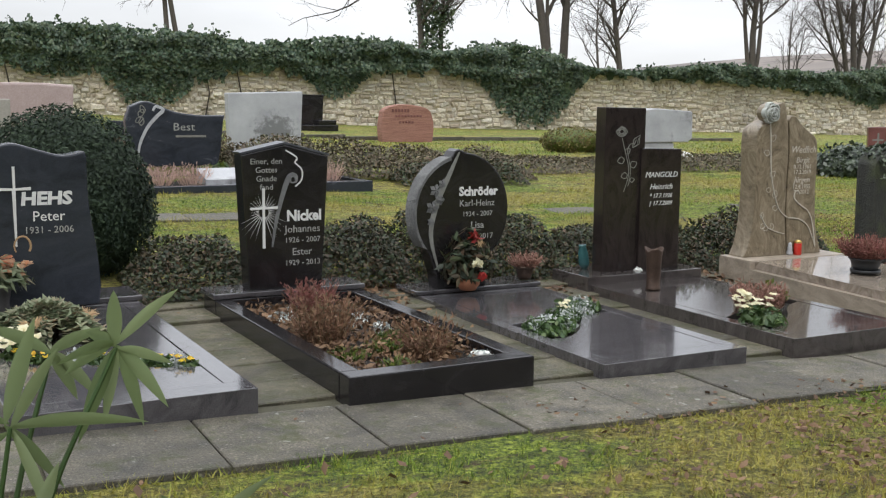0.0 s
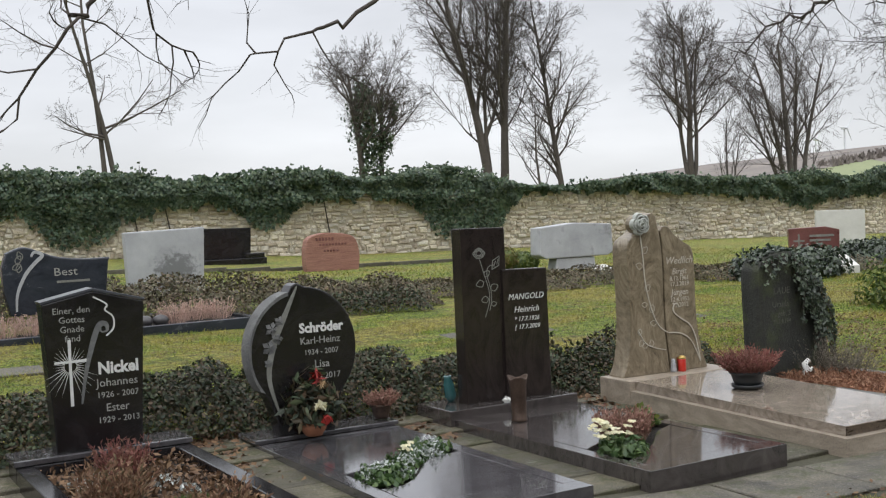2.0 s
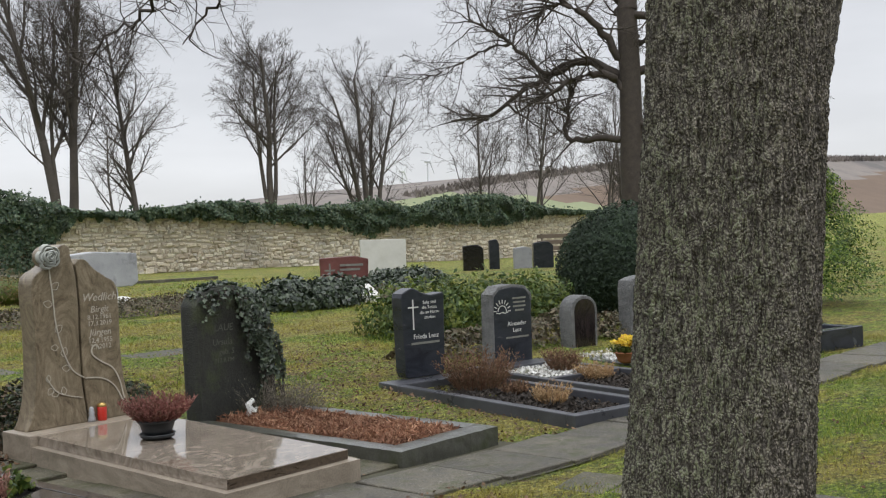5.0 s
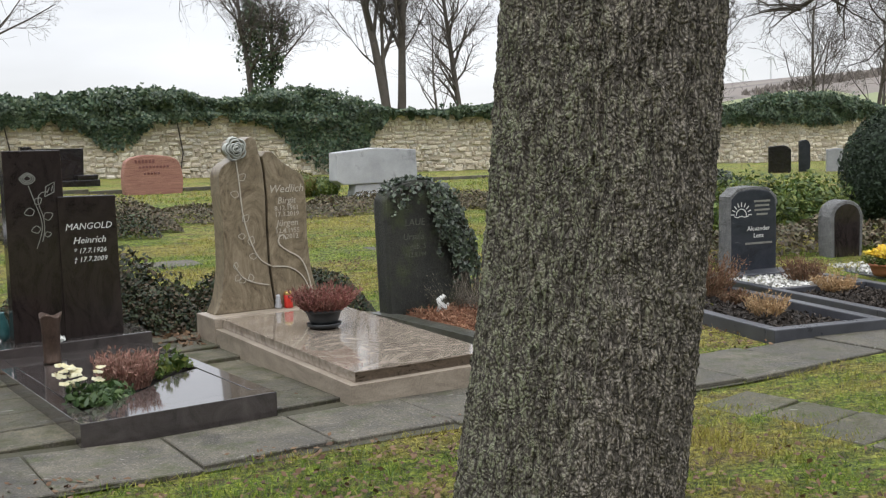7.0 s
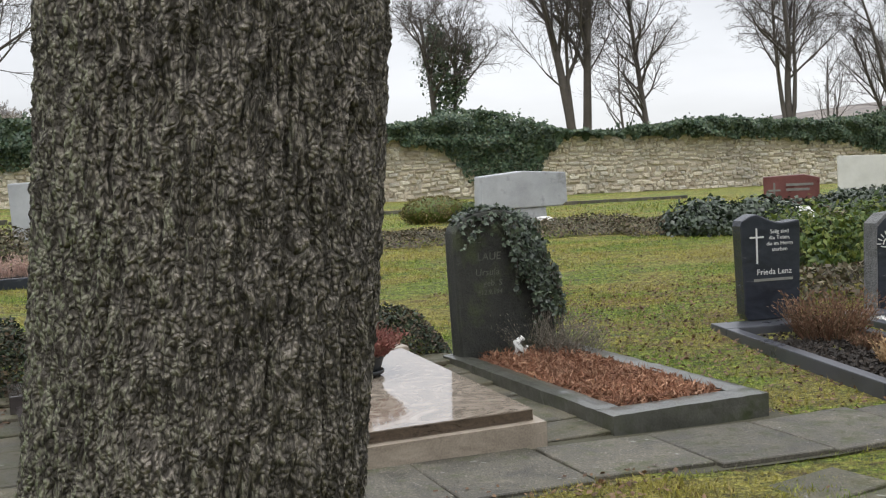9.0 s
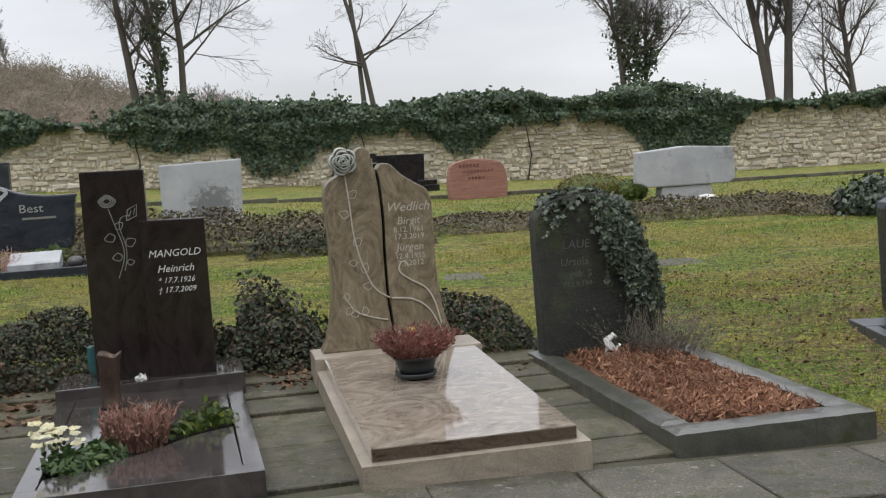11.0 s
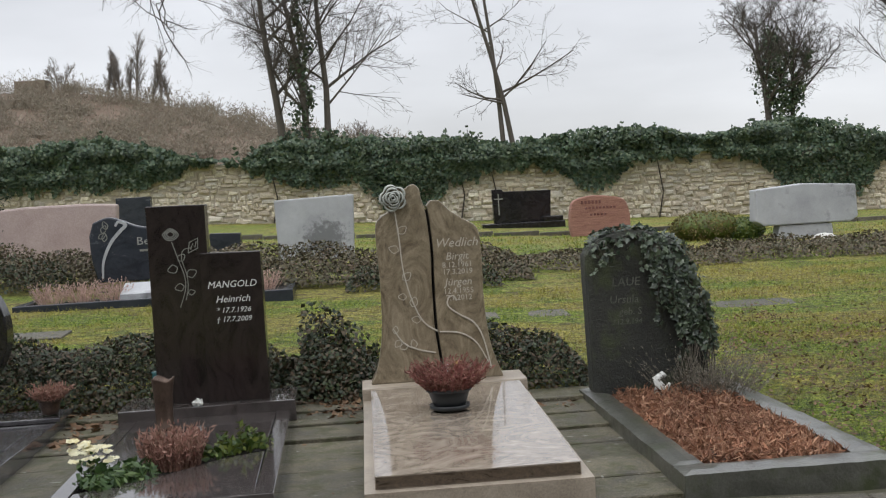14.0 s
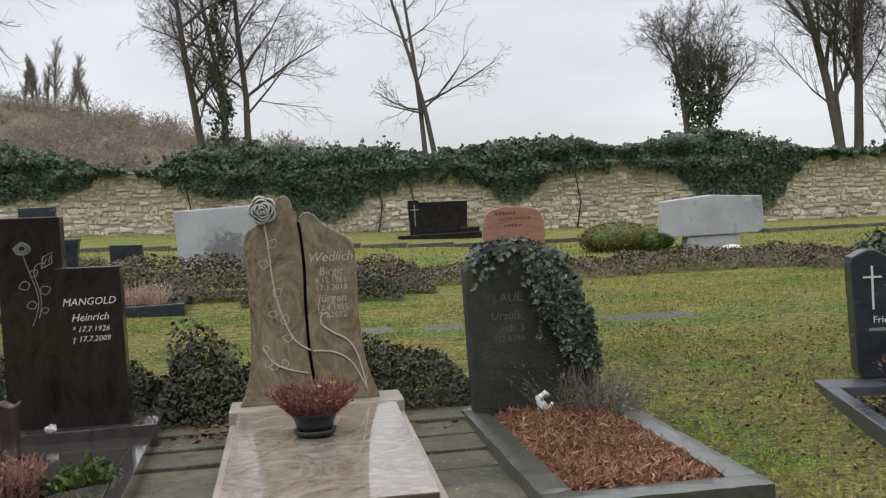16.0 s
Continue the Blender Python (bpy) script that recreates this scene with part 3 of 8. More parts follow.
def lathe(profile, seg=20):
    """A turned body from (radius, height) pairs."""
    bm = bmesh.new()
    rings = [[bm.verts.new((r * math.cos(2 * math.pi * i / seg), r * math.sin(2 * math.pi * i / seg), z)) for i in range(seg)] for r, z in profile]
    for a, b in zip(rings, rings[1:]):
        for i in range(seg):
            bm.faces.new((a[i], a[(i + 1) % seg], b[(i + 1) % seg], b[i]))
    if profile[0][0] > 1e-4:
        bm.faces.new(rings[0][::-1])
    if profile[-1][0] > 1e-4:
        bm.faces.new(rings[-1])
    return bm


def tube(points, r0, r1, sides=6, bm=None):
    """A tapering round bar along 3D points."""
    bm = bm or bmesh.new()
    pts = [Vector(p) for p in points]
    rings = []
    for i, p in enumerate(pts):
        d = (pts[min(i + 1, len(pts) - 1)] - pts[max(i - 1, 0)]).normalized()
        u = d.orthogonal().normalized()
        w = d.cross(u)
        r = r0 + (r1 - r0) * i / (len(pts) - 1)
        rings.append([bm.verts.new(p + r * (math.cos(2 * math.pi * k / sides) * u + math.sin(2 * math.pi * k / sides) * w)) for k in range(sides)])
    for a, b in zip(rings, rings[1:]):
        best = min(range(sides), key=lambda s: (a[0].co - b[s].co).length)
        for k in range(sides):
            bm.faces.new((a[k], a[(k + 1) % sides], b[(k + 1 + best) % sides], b[(k + best) % sides]))
    bm.faces.new(rings[0][::-1])
    bm.faces.new(rings[-1])
    return bm


def ribbon(points, width, y, lift=0.003):
    """A raised line on an upright face, along (x, z) points."""
    bm = bmesh.new()
    p = [np.array(q[:2], float) for q in points]
    rows = []
    for i, q in enumerate(p):
        d = p[min(i + 1, len(p) - 1)] - p[max(i - 1, 0)]
        d = d / (np.linalg.norm(d) + 1e-9)
        nrm = np.array([-d[1], d[0]])
        w = width(i / (len(p) - 1)) if callable(width) else width
        a, b = q + nrm * w / 2, q - nrm * w / 2
        rows.append([bm.verts.new((a[0], y, a[1])), bm.verts.new((a[0], y - lift, a[1])), bm.verts.new((b[0], y - lift, b[1])), bm.verts.new((b[0], y, b[1]))])
    for a, b in zip(rows, rows[1:]):
        for k in range(3):
            bm.faces.new((a[k], a[k + 1], b[k + 1], b[k]))
    bmesh.ops.recalc_face_normals(bm, faces=bm.faces)
    return bm


def lettering(words, size, x, y, z, material, parent, align="CENTER", shear=0.0, stretch=1.0, bold=0.0, lift=0.003, name="inscription"):
    """Raised built-in letters on a face that looks towards -y."""
    c = bpy.data.curves.new(name, "FONT")
    c.body, c.size, c.align_x, c.shear, c.extrude, c.offset, c.resolution_u = words, size, align, shear, lift / 2, bold, 2
    ob = bpy.data.objects.new(name, c)
    scene.collection.objects.link(ob)
    bpy.context.view_layer.update()
    me = bpy.data.meshes.new_from_object(ob.evaluated_get(bpy.context.evaluated_depsgraph_get()))
    bpy.data.objects.remove(ob)
    me.transform(pose(x, y, z, 90) @ Matrix.Diagonal((stretch, 1, 1, 1)))
    me.materials.clear()
    me.materials.append(material)
    ob = new(name, me)
    ob.parent = parent
    return tagged(ob, kind="stuff")


rng = np.random.default_rng(7)


def unit(v):
    return v / (np.linalg.norm(v, axis=-1, keepdims=True) + 1e-9)


def leaf_mesh(points, normals, size, aspect=0.6, jitter=0.7, droop=0.0, fold=0.15):
    """Folded kite-shaped leaves at points, facing roughly along normals."""
    k = len(points)
    nn = unit(np.asarray(normals, float) + jitter * rng.normal(size=(k, 3)))
    ref = rng.normal(size=(k, 3))
    ref[:, 2] -= droop
    u = unit(ref - (ref * nn).sum(1, keepdims=True) * nn)
    w = np.cross(nn, u)
    s = (size * rng.uniform(0.6, 1.35, (k, 1)))
    base = points - u * s * 0.5
    tip = points + u * s * 0.5 - nn * s * fold
    left = points + w * s * aspect * 0.5 - nn * s * fold * 0.6 - u * s * 0.08
    right = points - w * s * aspect * 0.5 - nn * s * fold * 0.6 - u * s * 0.08
    v = np.stack([base, right, tip, left], 1).reshape(-1, 3)
    i = np.arange(k)[:, None] * 4
    f = np.concatenate([i + [0, 1, 2], i + [0, 2, 3]], 1).reshape(-1, 3)
    return v, f


def blade_mesh(points, height, width, lean=0.4, seg=1):
    """Upright narrow blades."""
    k = len(points)
    a = rng.uniform(0, 2 * np.pi, k)
    side = np.stack([np.cos(a), np.sin(a), 0 * a], 1)
    ln = rng.normal(size=(k, 3)) * lean
    ln[:, 2] = 0
    h = (height * rng.uniform(0.5, 1.3, (k, 1)))
    tip = points + h * unit(np.array([0, 0, 1.0]) + ln)
    wd = width * rng.uniform(0.7, 1.3, (k, 1))
    v = np.stack([points - side * wd / 2, points + side * wd / 2, tip], 1).reshape(-1, 3)
    f = np.arange(3 * k).reshape(-1, 3)
    return v, f


def join(*chunks):
    vs, fs, o = [], [], 0
    for v, f in chunks:
        vs.append(v)
        fs.append(np.asarray(f) + o)
        o += len(v)
    return np.concatenate(vs), np.concatenate(fs)


def dome_points(k, rx, ry, rz, shell=0.75, floor=0.0, lumps=0.12, seed=0):
    """Points in the outer shell of a lumpy dome standing on z = 0, and their outward normals."""
    d = unit(rng.normal(size=(k, 3)))
    d[:, 2] = np.abs(d[:, 2]) if floor == 0 else d[:, 2]
    r = rng.uniform(shell, 1.0, (k, 1))
    bump = np.array([noise.noise(Vector(q * 2.6 + seed)) for q in d])[:, None]
    r = r * (1 + lumps * bump)
    return d * r * [rx, ry, rz], unit(d / [rx, ry, rz])


def strip_points(k, x0, x1, y0, y1, height, wob=0.5, seed=0.0):
    """Points near the top and sides of a low, uneven hedge that follows the ground."""
    x, y = rng.uniform(x0, x1, k), rng.uniform(y0, y1, k)
    v = np.abs((y - y0) / (y1 - y0) * 2 - 1)
    e = np.minimum(np.abs(x - x0), np.abs(x - x1))
    lump = np.array([noise.noise(Vector((a * 1.7 + seed, b * 1.7, seed))) for a, b in zip(x, y)])
    top = height * (1 - v**4 * 0.85) * (1 + wob * lump) * np.clip(e / 0.25 + 0.25, 0, 1)
    z = top * np.sqrt(rng.uniform(0.05, 1, k))
    nrm = np.stack([0.2 * rng.normal(size=k), (y - (y0 + y1) / 2) / (y1 - y0) * 2.2 * v, np.full(k, 0.9)], 1)
    return np.stack([x, y, gz(x, y) + z], 1), nrm

# ---- ground: one sheet to the horizon ----


def axis_steps(*spans):
    out = []
    for a, b, n in spans:
        out += list(np.linspace(a, b, n, endpoint=False))
    return np.array(out + [spans[-1][1]])


gx = axis_steps((-900, -60, 8), (-60, -8, 14), (-8, 16, 97), (16, 60, 60), (60, 900, 10))
gy = axis_steps((-700, -40, 6), (-40, -3, 10), (-3, 12, 61), (12, 36, 50), (36, 80, 14), (80, 1200, 10))
GX, GY = np.meshgrid(gx, gy)
GZ = gz(GX, GY)
GZ = GZ + np.where((GY > 36), -0.3 * np.clip((GY - 36) / 10, 0, 1), 0)
GZ = GZ + 0.018 * np.array([noise.noise(Vector((a * 0.9, b * 0.9, 3.0))) for a, b in zip(GX.ravel(), GY.ravel())]).reshape(GX.shape)
nxs = len(gx)
cells = np.array([[j * nxs + i, j * nxs + i + 1, (j + 1) * nxs + i + 1, (j + 1) * nxs + i] for j in range(len(gy) - 1) for i in range(nxs - 1)])
ground = mesh_object("ground", np.stack([GX.ravel(), GY.ravel(), GZ.ravel() - 0.015], 1), cells, M["lawn"], smooth=True)
tagged(ground, "mossy winter lawn with straw and brown leaves", "ground", kind="structure")

# ---- the far rubble wall ----
WALL_Y = 33.0


def wall_base(x):
    return float(np.interp(x, [-20, -0.4, 7, 13.7, 20, 27, 38, 60], [1.7, 1.0, 0.65, 0.39, 0.27, 0.17, -0.1, -0.5])) - 0.05


def wall_top(x):
    return float(np.interp(x, [-20, -1.2, 0.3, 12.9, 20, 22, 30, 45, 60], [3.3, 2.86, 2.7, 2.4, 2.27, 2.2, 2.08, 1.86, 1.6]))


wx = np.linspace(-18, 52, 36)
wv, wf = [], []
for x in wx:
    for y in (WALL_Y + 0.036, WALL_Y + 0.5):
        wv += [(x, y, wall_base(x) - 0.3), (x, y, wall_top(x))]
for i in range(len(wx) - 1):
    a, b = i * 4, i * 4 + 4
    wf += [[a, b, b + 1, a + 1], [a + 2, a + 3, b + 3, b + 2], [a + 1, b + 1, b + 3, a + 3]]
wf += [[0, 1, 3, 2], [len(wv) - 4, len(wv) - 2, len(wv) - 1, len(wv) - 3]]
wall = mesh_object("wall_north", wv, wf, M["mortar"])
tagged(wall, "old pale limestone rubble wall overgrown with ivy", "wall", kind="structure")


def rubble(x, z, w, h, rnd):
    """One rough stone: a bulging, uneven block set into the wall's face."""
    y0, y1 = WALL_Y + 0.09, WALL_Y - rnd.uniform(0.0, 0.045)
    j = lambda s: rnd.uniform(-s, s)
    c = min(w, h) * 0.3
    back = [(x + j(c), z + j(c)), (x + w + j(c), z + j(c)), (x + w + j(c), z + h + j(c)), (x + j(c), z + h + j(c))]
    front = [(x + c + j(c * 0.6), z + c * 0.7 + j(c * 0.5)), (x + w - c + j(c * 0.6), z + c * 0.7 + j(c * 0.5)), (x + w - c + j(c * 0.6), z + h - c * 0.7 + j(c * 0.5)), (x + c + j(c * 0.6), z + h - c * 0.7 + j(c * 0.5))]
    v = [(p, y0, q) for p, q in back] + [(p, y0 - 0.055, q) for p, q in back] + [(p, y1, q) for p, q in front]
    f = [[4, 5, 9, 8], [5, 6, 10, 9], [6, 7, 11, 10], [7, 4, 8, 11], [8, 9, 10, 11], [0, 1, 5, 4], [1, 2, 6, 5], [2, 3, 7, 6], [3, 0, 4, 7]]
    return v, f


wrnd = random.Random(5)
single_stones, many_v, many_f = [], [], []
x_edge = 50.0
level = 0.0
while level < 2.0:
    h = wrnd.uniform(0.08, 0.17)
    x = -17.0 + wrnd.uniform(0, 0.3)
    while x < x_edge:
        w = wrnd.choice((0.12, 0.17, 0.22, 0.3, 0.4)) * wrnd.uniform(0.75, 1.2)
        z = wall_base(x + w / 2) + level + 0.2 * noise.noise(Vector((x * 0.7, level * 1.3, 0.0))) + wrnd.uniform(-0.04, 0.04)
        hh = min(h, wall_top(x + w / 2) - z)
        if hh > 0.06:
            v, f = rubble(x + 0.01, z + 0.008, w - wrnd.uniform(0.012, 0.04), hh - wrnd.uniform(0.0, 0.03), wrnd)
            if (-1.3 < x < 0.5 or 11.5 < x < 15.0) and len(single_stones) < 298:
                single_stones.append((v, f))
            else:
                o = len(many_v)
                many_v += v
                many_f += [[i + o for i in q] for q in f]
        x += w
    level += h

# ---- ivy on the wall ----


def ivy_top(x):
    return np.interp(x, [-17, -7, -3.6, -2, -1.16, 0.34, 1.03, 2.4, 4.8, 7, 8.3, 9.4, 10.5, 12.8, 14, 14.9, 16.5, 17, 18.4, 19.5, 20.05, 21.9, 24, 25.5, 28, 30.7, 33.3, 35.6, 37.4, 41.3, 44.7, 48], [3.6, 3.53, 3.68, 3.26, 2.93, 2.8, 3.26, 3.32, 3.22, 3.1, 2.85, 2.97, 3.15, 3.05, 2.74, 2.85, 3.12, 3.14, 2.86, 2.5, 2.36, 2.28, 2.5, 2.6, 2.45, 2.33, 2.6, 2.18, 2.66, 2.77, 2.07, 1.88])


def ivy_bottom(x):
    return np.interp(x, [-17, -7, -3.55, -2, -1.34, -1.16, 0.33, 0.64, 1.1, 2.3, 3.7, 4.55, 5.65, 6.5, 7.4, 8.6, 9.7, 10.36, 11.2, 11.9, 14, 15.6, 16.7, 17.9, 18.5, 18.9, 19.4, 20, 22, 24, 26.5, 29.2, 31, 33.2, 34.2, 37.4, 41.2, 44.7, 48], [2.2, 2.25, 2.1, 2.26, 2.64, 2.8, 2.72, 2.36, 2.25, 1.8, 1.95, 1.0, 1.1, 1.6, 2.02, 2.12, 1.95, 1.34, 1.4, 2.05, 2.2, 1.95, 0.8, 0.3, 0.55, 0.9, 1.6, 2.2, 2.17, 2.05, 1.95, 1.75, 1.6, 1.04, 1.49, 1.54, 1.32, 1.85, 1.74])


def crest_wave(x):
    return noise.noise(Vector((x * 1.3, 0.0, 1.0))) + 0.8 * noise.noise(Vector((x * 3.7, 4.0, 1.0)))


K = 150000
ix = rng.uniform(-17, 50, K)
wob = np.array([crest_wave(a) for a in ix])
wob2 = np.array([0.6 * noise.noise(Vector((a * 1.6, 9.0, 1.0))) + noise.noise(Vector((a * 6.0, 2.0, 7.0))) for a in ix])
top, bot = ivy_top(ix) + 0.14 * wob, ivy_bottom(ix) + 0.3 * wob2
u = rng.uniform(0, 1, K)
iz = bot + (top - bot) * u
keep = (top - bot > 0.06) & (rng.uniform(size=K) < 0.12 + u / 0.32)
crown_z = np.array([wall_top(a) for a in ix])
billow = np.array([noise.noise(Vector((a * 1.5, b * 2.2, 6.0))) for a, b in zip(ix, iz)])
thick = 0.1 + 0.4 * np.clip((iz - crown_z + 0.8) / 0.9, 0, 1) * (0.75 + billow)
iy = WALL_Y - 0.03 - thick * (1 - rng.uniform(0.0, 1, K) ** 2) + np.where(iz > crown_z, rng.uniform(0, 0.7, K) * rng.uniform(0, 1, K), 0)
pts = np.stack([ix, iy, iz], 1)[keep]
nr = np.stack([0.5 * billow, -np.ones(K), 0.4 + 1.2 * billow], 1)[keep]
iv = leaf_mesh(pts, nr, 0.105, 0.85, 0.55, droop=0.8)
# shoots that stand up from the crest
ks = 5200
sx = rng.uniform(-16, 48, ks)
shoot = np.clip(np.array([noise.noise(Vector((a * 4.0, 3.0, 5.0))) for a in sx]), 0, 1)
sp = np.stack([sx, WALL_Y + rng.uniform(-0.2, 0.4, ks), ivy_top(sx) + shoot * rng.uniform(0, 0.62, ks)], 1)
iv2 = leaf_mesh(sp, np.tile([0, -1.0, 0.3], (ks, 1)), 0.13, 0.7, 0.9)
# tangled old growth inside the crest
cxs = np.linspace(-17, 50, 900)
crest = np.array([crest_wave(a) for a in cxs])
core_v, core_f = [], []
for a, w in zip(cxs, crest):
    lo = wall_top(a) - 0.05
    hi = max(lo + 0.02, float(ivy_top(a)) + 0.14 * w - 0.1)
    for s, q in ((0.0, 0.1), (0.5, 0.02), (1.0, 0.2), (0.0, 0.6)):
        core_v.append((a, WALL_Y + q + 0.08 * noise.noise(Vector((a * 6, s * 3, 2.0))), lo + (hi - lo) * s))
for i in range(len(cxs) - 1):
    for j in range(3):
        core_f.append([i * 4 + j, i * 4 + 4 + j, i * 4 + 5 + j, i * 4 + 1 + j])
core_ob = mesh_object("old_ivy_growth", core_v, core_f, M["ivy"])
tagged(core_ob, "tangled old ivy growth on the wall top", "ivy", kind="stuff")
wall_ivy = mesh_object("wall_ivy", *join(iv, iv2), M["ivy"])
tagged(wall_ivy, "dark green ivy hanging thickly over the wall top", "ivy", kind="stuff")
stems = bmesh.new()
for a in (-1.0, 1.1, 6.3, 8.0, 12.3):
    a += rng.uniform(-0.4, 0.4)
    if ivy_top(a) - ivy_bottom(a) > 0.5:
        tube([(a, WALL_Y - 0.03, wall_base(a)), (a + 0.15, WALL_Y - 0.06, wall_base(a) + 0.8), (a - 0.1, WALL_Y - 0.1, ivy_top(a) - 0.2)], 0.03, 0.015, 5, stems)
tagged(part("ivy_stems", stems, M["twig"]), "woody brown ivy stems climbing the wall", "ivy stem", kind="stuff")

# ---- grave building blocks (local frame: x across, y from the path to the headstone, z up) ----
GRP = "graves along the path"


def curb_set(g, w, length, z0, z1, side, front, back, material, bev=0.008):
    """Four butted curb stones round a bed."""
    h = w / 2
    part("curb", box(-h, h, 0, front, z0, z1, bev), material, g)
    part("curb", box(-h, h, length - back, length, z0, z1, bev), material, g)
    part("curb", box(-h, -h + side, front + 0.002, length - back - 0.002, z0, z1 - 0.001, bev), material, g)
    part("curb", box(h - side, h, front + 0.002, length - back - 0.002, z0, z1 - 0.001, bev), material, g)


def soil_bed(g, x0, x1, y0, y1, z, material, lump=0.03, name="soil_bed"):
    n, m = 24, 30
    xs, ys = np.linspace(x0, x1, n), np.linspace(y0, y1, m)
    v = [(a, b, z + lump * noise.noise(Vector((a * 7, b * 7, 1.0))) + 0.5 * lump * noise.noise(Vector((a * 25, b * 25, 2.0)))) for b in ys for a in xs]
    f = [[j * n + i, j * n + i + 1, (j + 1) * n + i + 1, (j + 1) * n + i] for j in range(m - 1) for i in range(n - 1)]
    return mesh_object(name, v, f, material, g, smooth=True)


def wave_plates(g, w, length, z, side, front, back, wave_f, wave_b, material, thick=0.04):
    """Polished cover plates in front of and behind a curved planting gap."""
    x0, x1 = -w / 2 + side + 0.002, w / 2 - side - 0.002
    fpts = [p for p in spline(wave_f, 6)]
    bpts = [p for p in spline(wave_b, 6)]
    out_f = [(x0, front + 0.004), (x1, front + 0.004)] + [(float(p[0]), float(p[1])) for p in fpts[::-1]]
    out_b = [(float(p[0]), float(p[1])) for p in bpts] + [(x1, length - back - 0.004), (x0, length - back - 0.004)]
    part("cover_plate", prism(out_f, z - thick, z - 0.002, 0.003, flat=True), material, g)
    part("cover_plate", prism(out_b, z - thick, z - 0.002, 0.003, flat=True), material, g)


def world_xy(m, u, v):
    p = m @ Vector((u, v, 0))
    return p.x, p.y


def bedding(name, label, category, m, parts_list, group=""):
    """A plant of several leaf or petal meshes under one root."""
    t = thing(name, m, label, category, group)
    for pname, (v, f), mat, *lab in parts_list:
        mesh_object(pname, v, f, mat, t, lab[0] if lab else "")
    return t


def kites(p, d, length, width):
    """Slim kite-shaped flakes at p that lie along d."""
    k = len(p)
    side = unit(np.cross(d, rng.normal(size=(k, 3)))) * width * 0.5
    v = np.stack([p - d * length * 0.5, p + side, p + d * length * 0.5, p - side], 1).reshape(-1, 3)
    i = np.arange(k)[:, None] * 4
    return v, np.concatenate([i + [0, 1, 2], i + [0, 2, 3]], 1).reshape(-1, 3)


def tuft(k, r, h, spread=0.5, width=0.008):
    """Fine upright sprays, as of heather."""
    a, q = rng.uniform(0, 2 * np.pi, k), r * np.sqrt(rng.uniform(0, 1, k))
    base = np.stack([q * np.cos(a), q * np.sin(a), 0 * q], 1)
    out = unit(np.stack([np.cos(a) * q / r * spread, np.sin(a) * q / r * spread, np.ones(k)], 1) + 0.12 * rng.normal(size=(k, 3)))
    hh = h * rng.uniform(0.55, 1.1, (k, 1))
    chunks = []
    for s in np.linspace(0.3, 1.0, 7):
        p = base + out * hh * (s + 0.06 * rng.normal(size=(k, 1)))
        d = unit(out + 0.55 * rng.normal(size=(k, 3)))
        chunks.append(kites(p + d * width, d, width * 4.2 * rng.uniform(0.7, 1.3, (k, 1)), width * 1.15))
    side = unit(np.cross(out, rng.normal(size=(k, 3)))) * width * 0.35
    v = np.stack([base - side, base + side, base + out * hh], 1).reshape(-1, 3)
    return join((v, np.arange(3 * k).reshape(-1, 3)), *chunks)


def leafy(k, r, h, size, aspect=0.55, floor=0.2):
    p, n = dome_points(k, r, r, h, 0.45, 0.0, 0.25, rng.uniform(0, 50))
    p[:, 2] += 0.01
    return leaf_mesh(p, n, size, aspect, 0.6)


def blooms(k, r, h, size, petals=6):
    a, q = rng.uniform(0, 2 * np.pi, k), r * np.sqrt(rng.uniform(0, 1, k))
    c = np.stack([q * np.cos(a), q * np.sin(a), h * rng.uniform(0.75, 1.1, k)], 1)
    ch = []
    for j in range(petals):
        b = 2 * np.pi * j / petals
        d = np.stack([np.full(k, np.cos(b)), np.full(k, np.sin(b)), np.full(k, 0.25)], 1) * size * 0.4
        ch.append(leaf_mesh(c + d, np.tile([0, -0.5, 0.9], (k, 1)), size * 0.8, 0.8, 0.25))
    return join(*ch)


# ---- grave with a blue-grey stone, white cross and wavy planting gap ----
A = pose(0.215, 3.92, 0, 0, 0, 4.0)
g = thing("grave_surround", A, "dark granite grave cover with a wavy planting gap", "grave", GRP)
curb_set(g, 0.95, 2.4, 0.1, 0.304, 0.10, 0.14, 0.34, M["slab"], 0.003)
wave_plates(g, 0.95, 2.4, 0.304, 0.10, 0.14, 0.34, [(-0.37, 0.92), (-0.2, 0.74), (0.0, 0.66), (0.2, 0.52), (0.37, 0.46)], [(-0.37, 1.12), (-0.2, 0.95), (0.0, 0.88), (0.2, 0.8), (0.37, 0.62)], M["slab"])
soil_bed(g, -0.37, 0.37, 0.4, 1.2, 0.265, M["soil"], 0.02)
part("plinth", box(-0.5, 0.5, 2.1, 2.45, 0.306, 0.335, 0.006), M["slab"], g)


def headstone(name, m, outline, depth, material, label, bevel=0.012, group="headstones"):
    t = thing(name, m, label, "headstone", group)
    part("stone", prism(outline, -depth / 2, depth / 2, bevel), material, t)
    return t


hs = headstone("headstone", A @ pose(-0.06, 2.0, 0.335), [(-0.27, 0), (0.29, 0)] + [tuple(p) for p in spline([(0.30, 0.1), (0.285, 0.3), (0.25, 0.55), (0.245, 0.8)], 5)] + [tuple(p) for p in spline([(0.235, 0.835), (0.12, 0.815), (0.0, 0.845), (-0.13, 0.88), (-0.235, 0.855)], 6)] + [tuple(p) for p in spline([(-0.245, 0.82), (-0.24, 0.55), (-0.28, 0.3), (-0.28, 0.1)], 5)], 0.14, M["blue"], "blue-grey wavy headstone with a white cross and lettering", 0.018)
F = -0.072
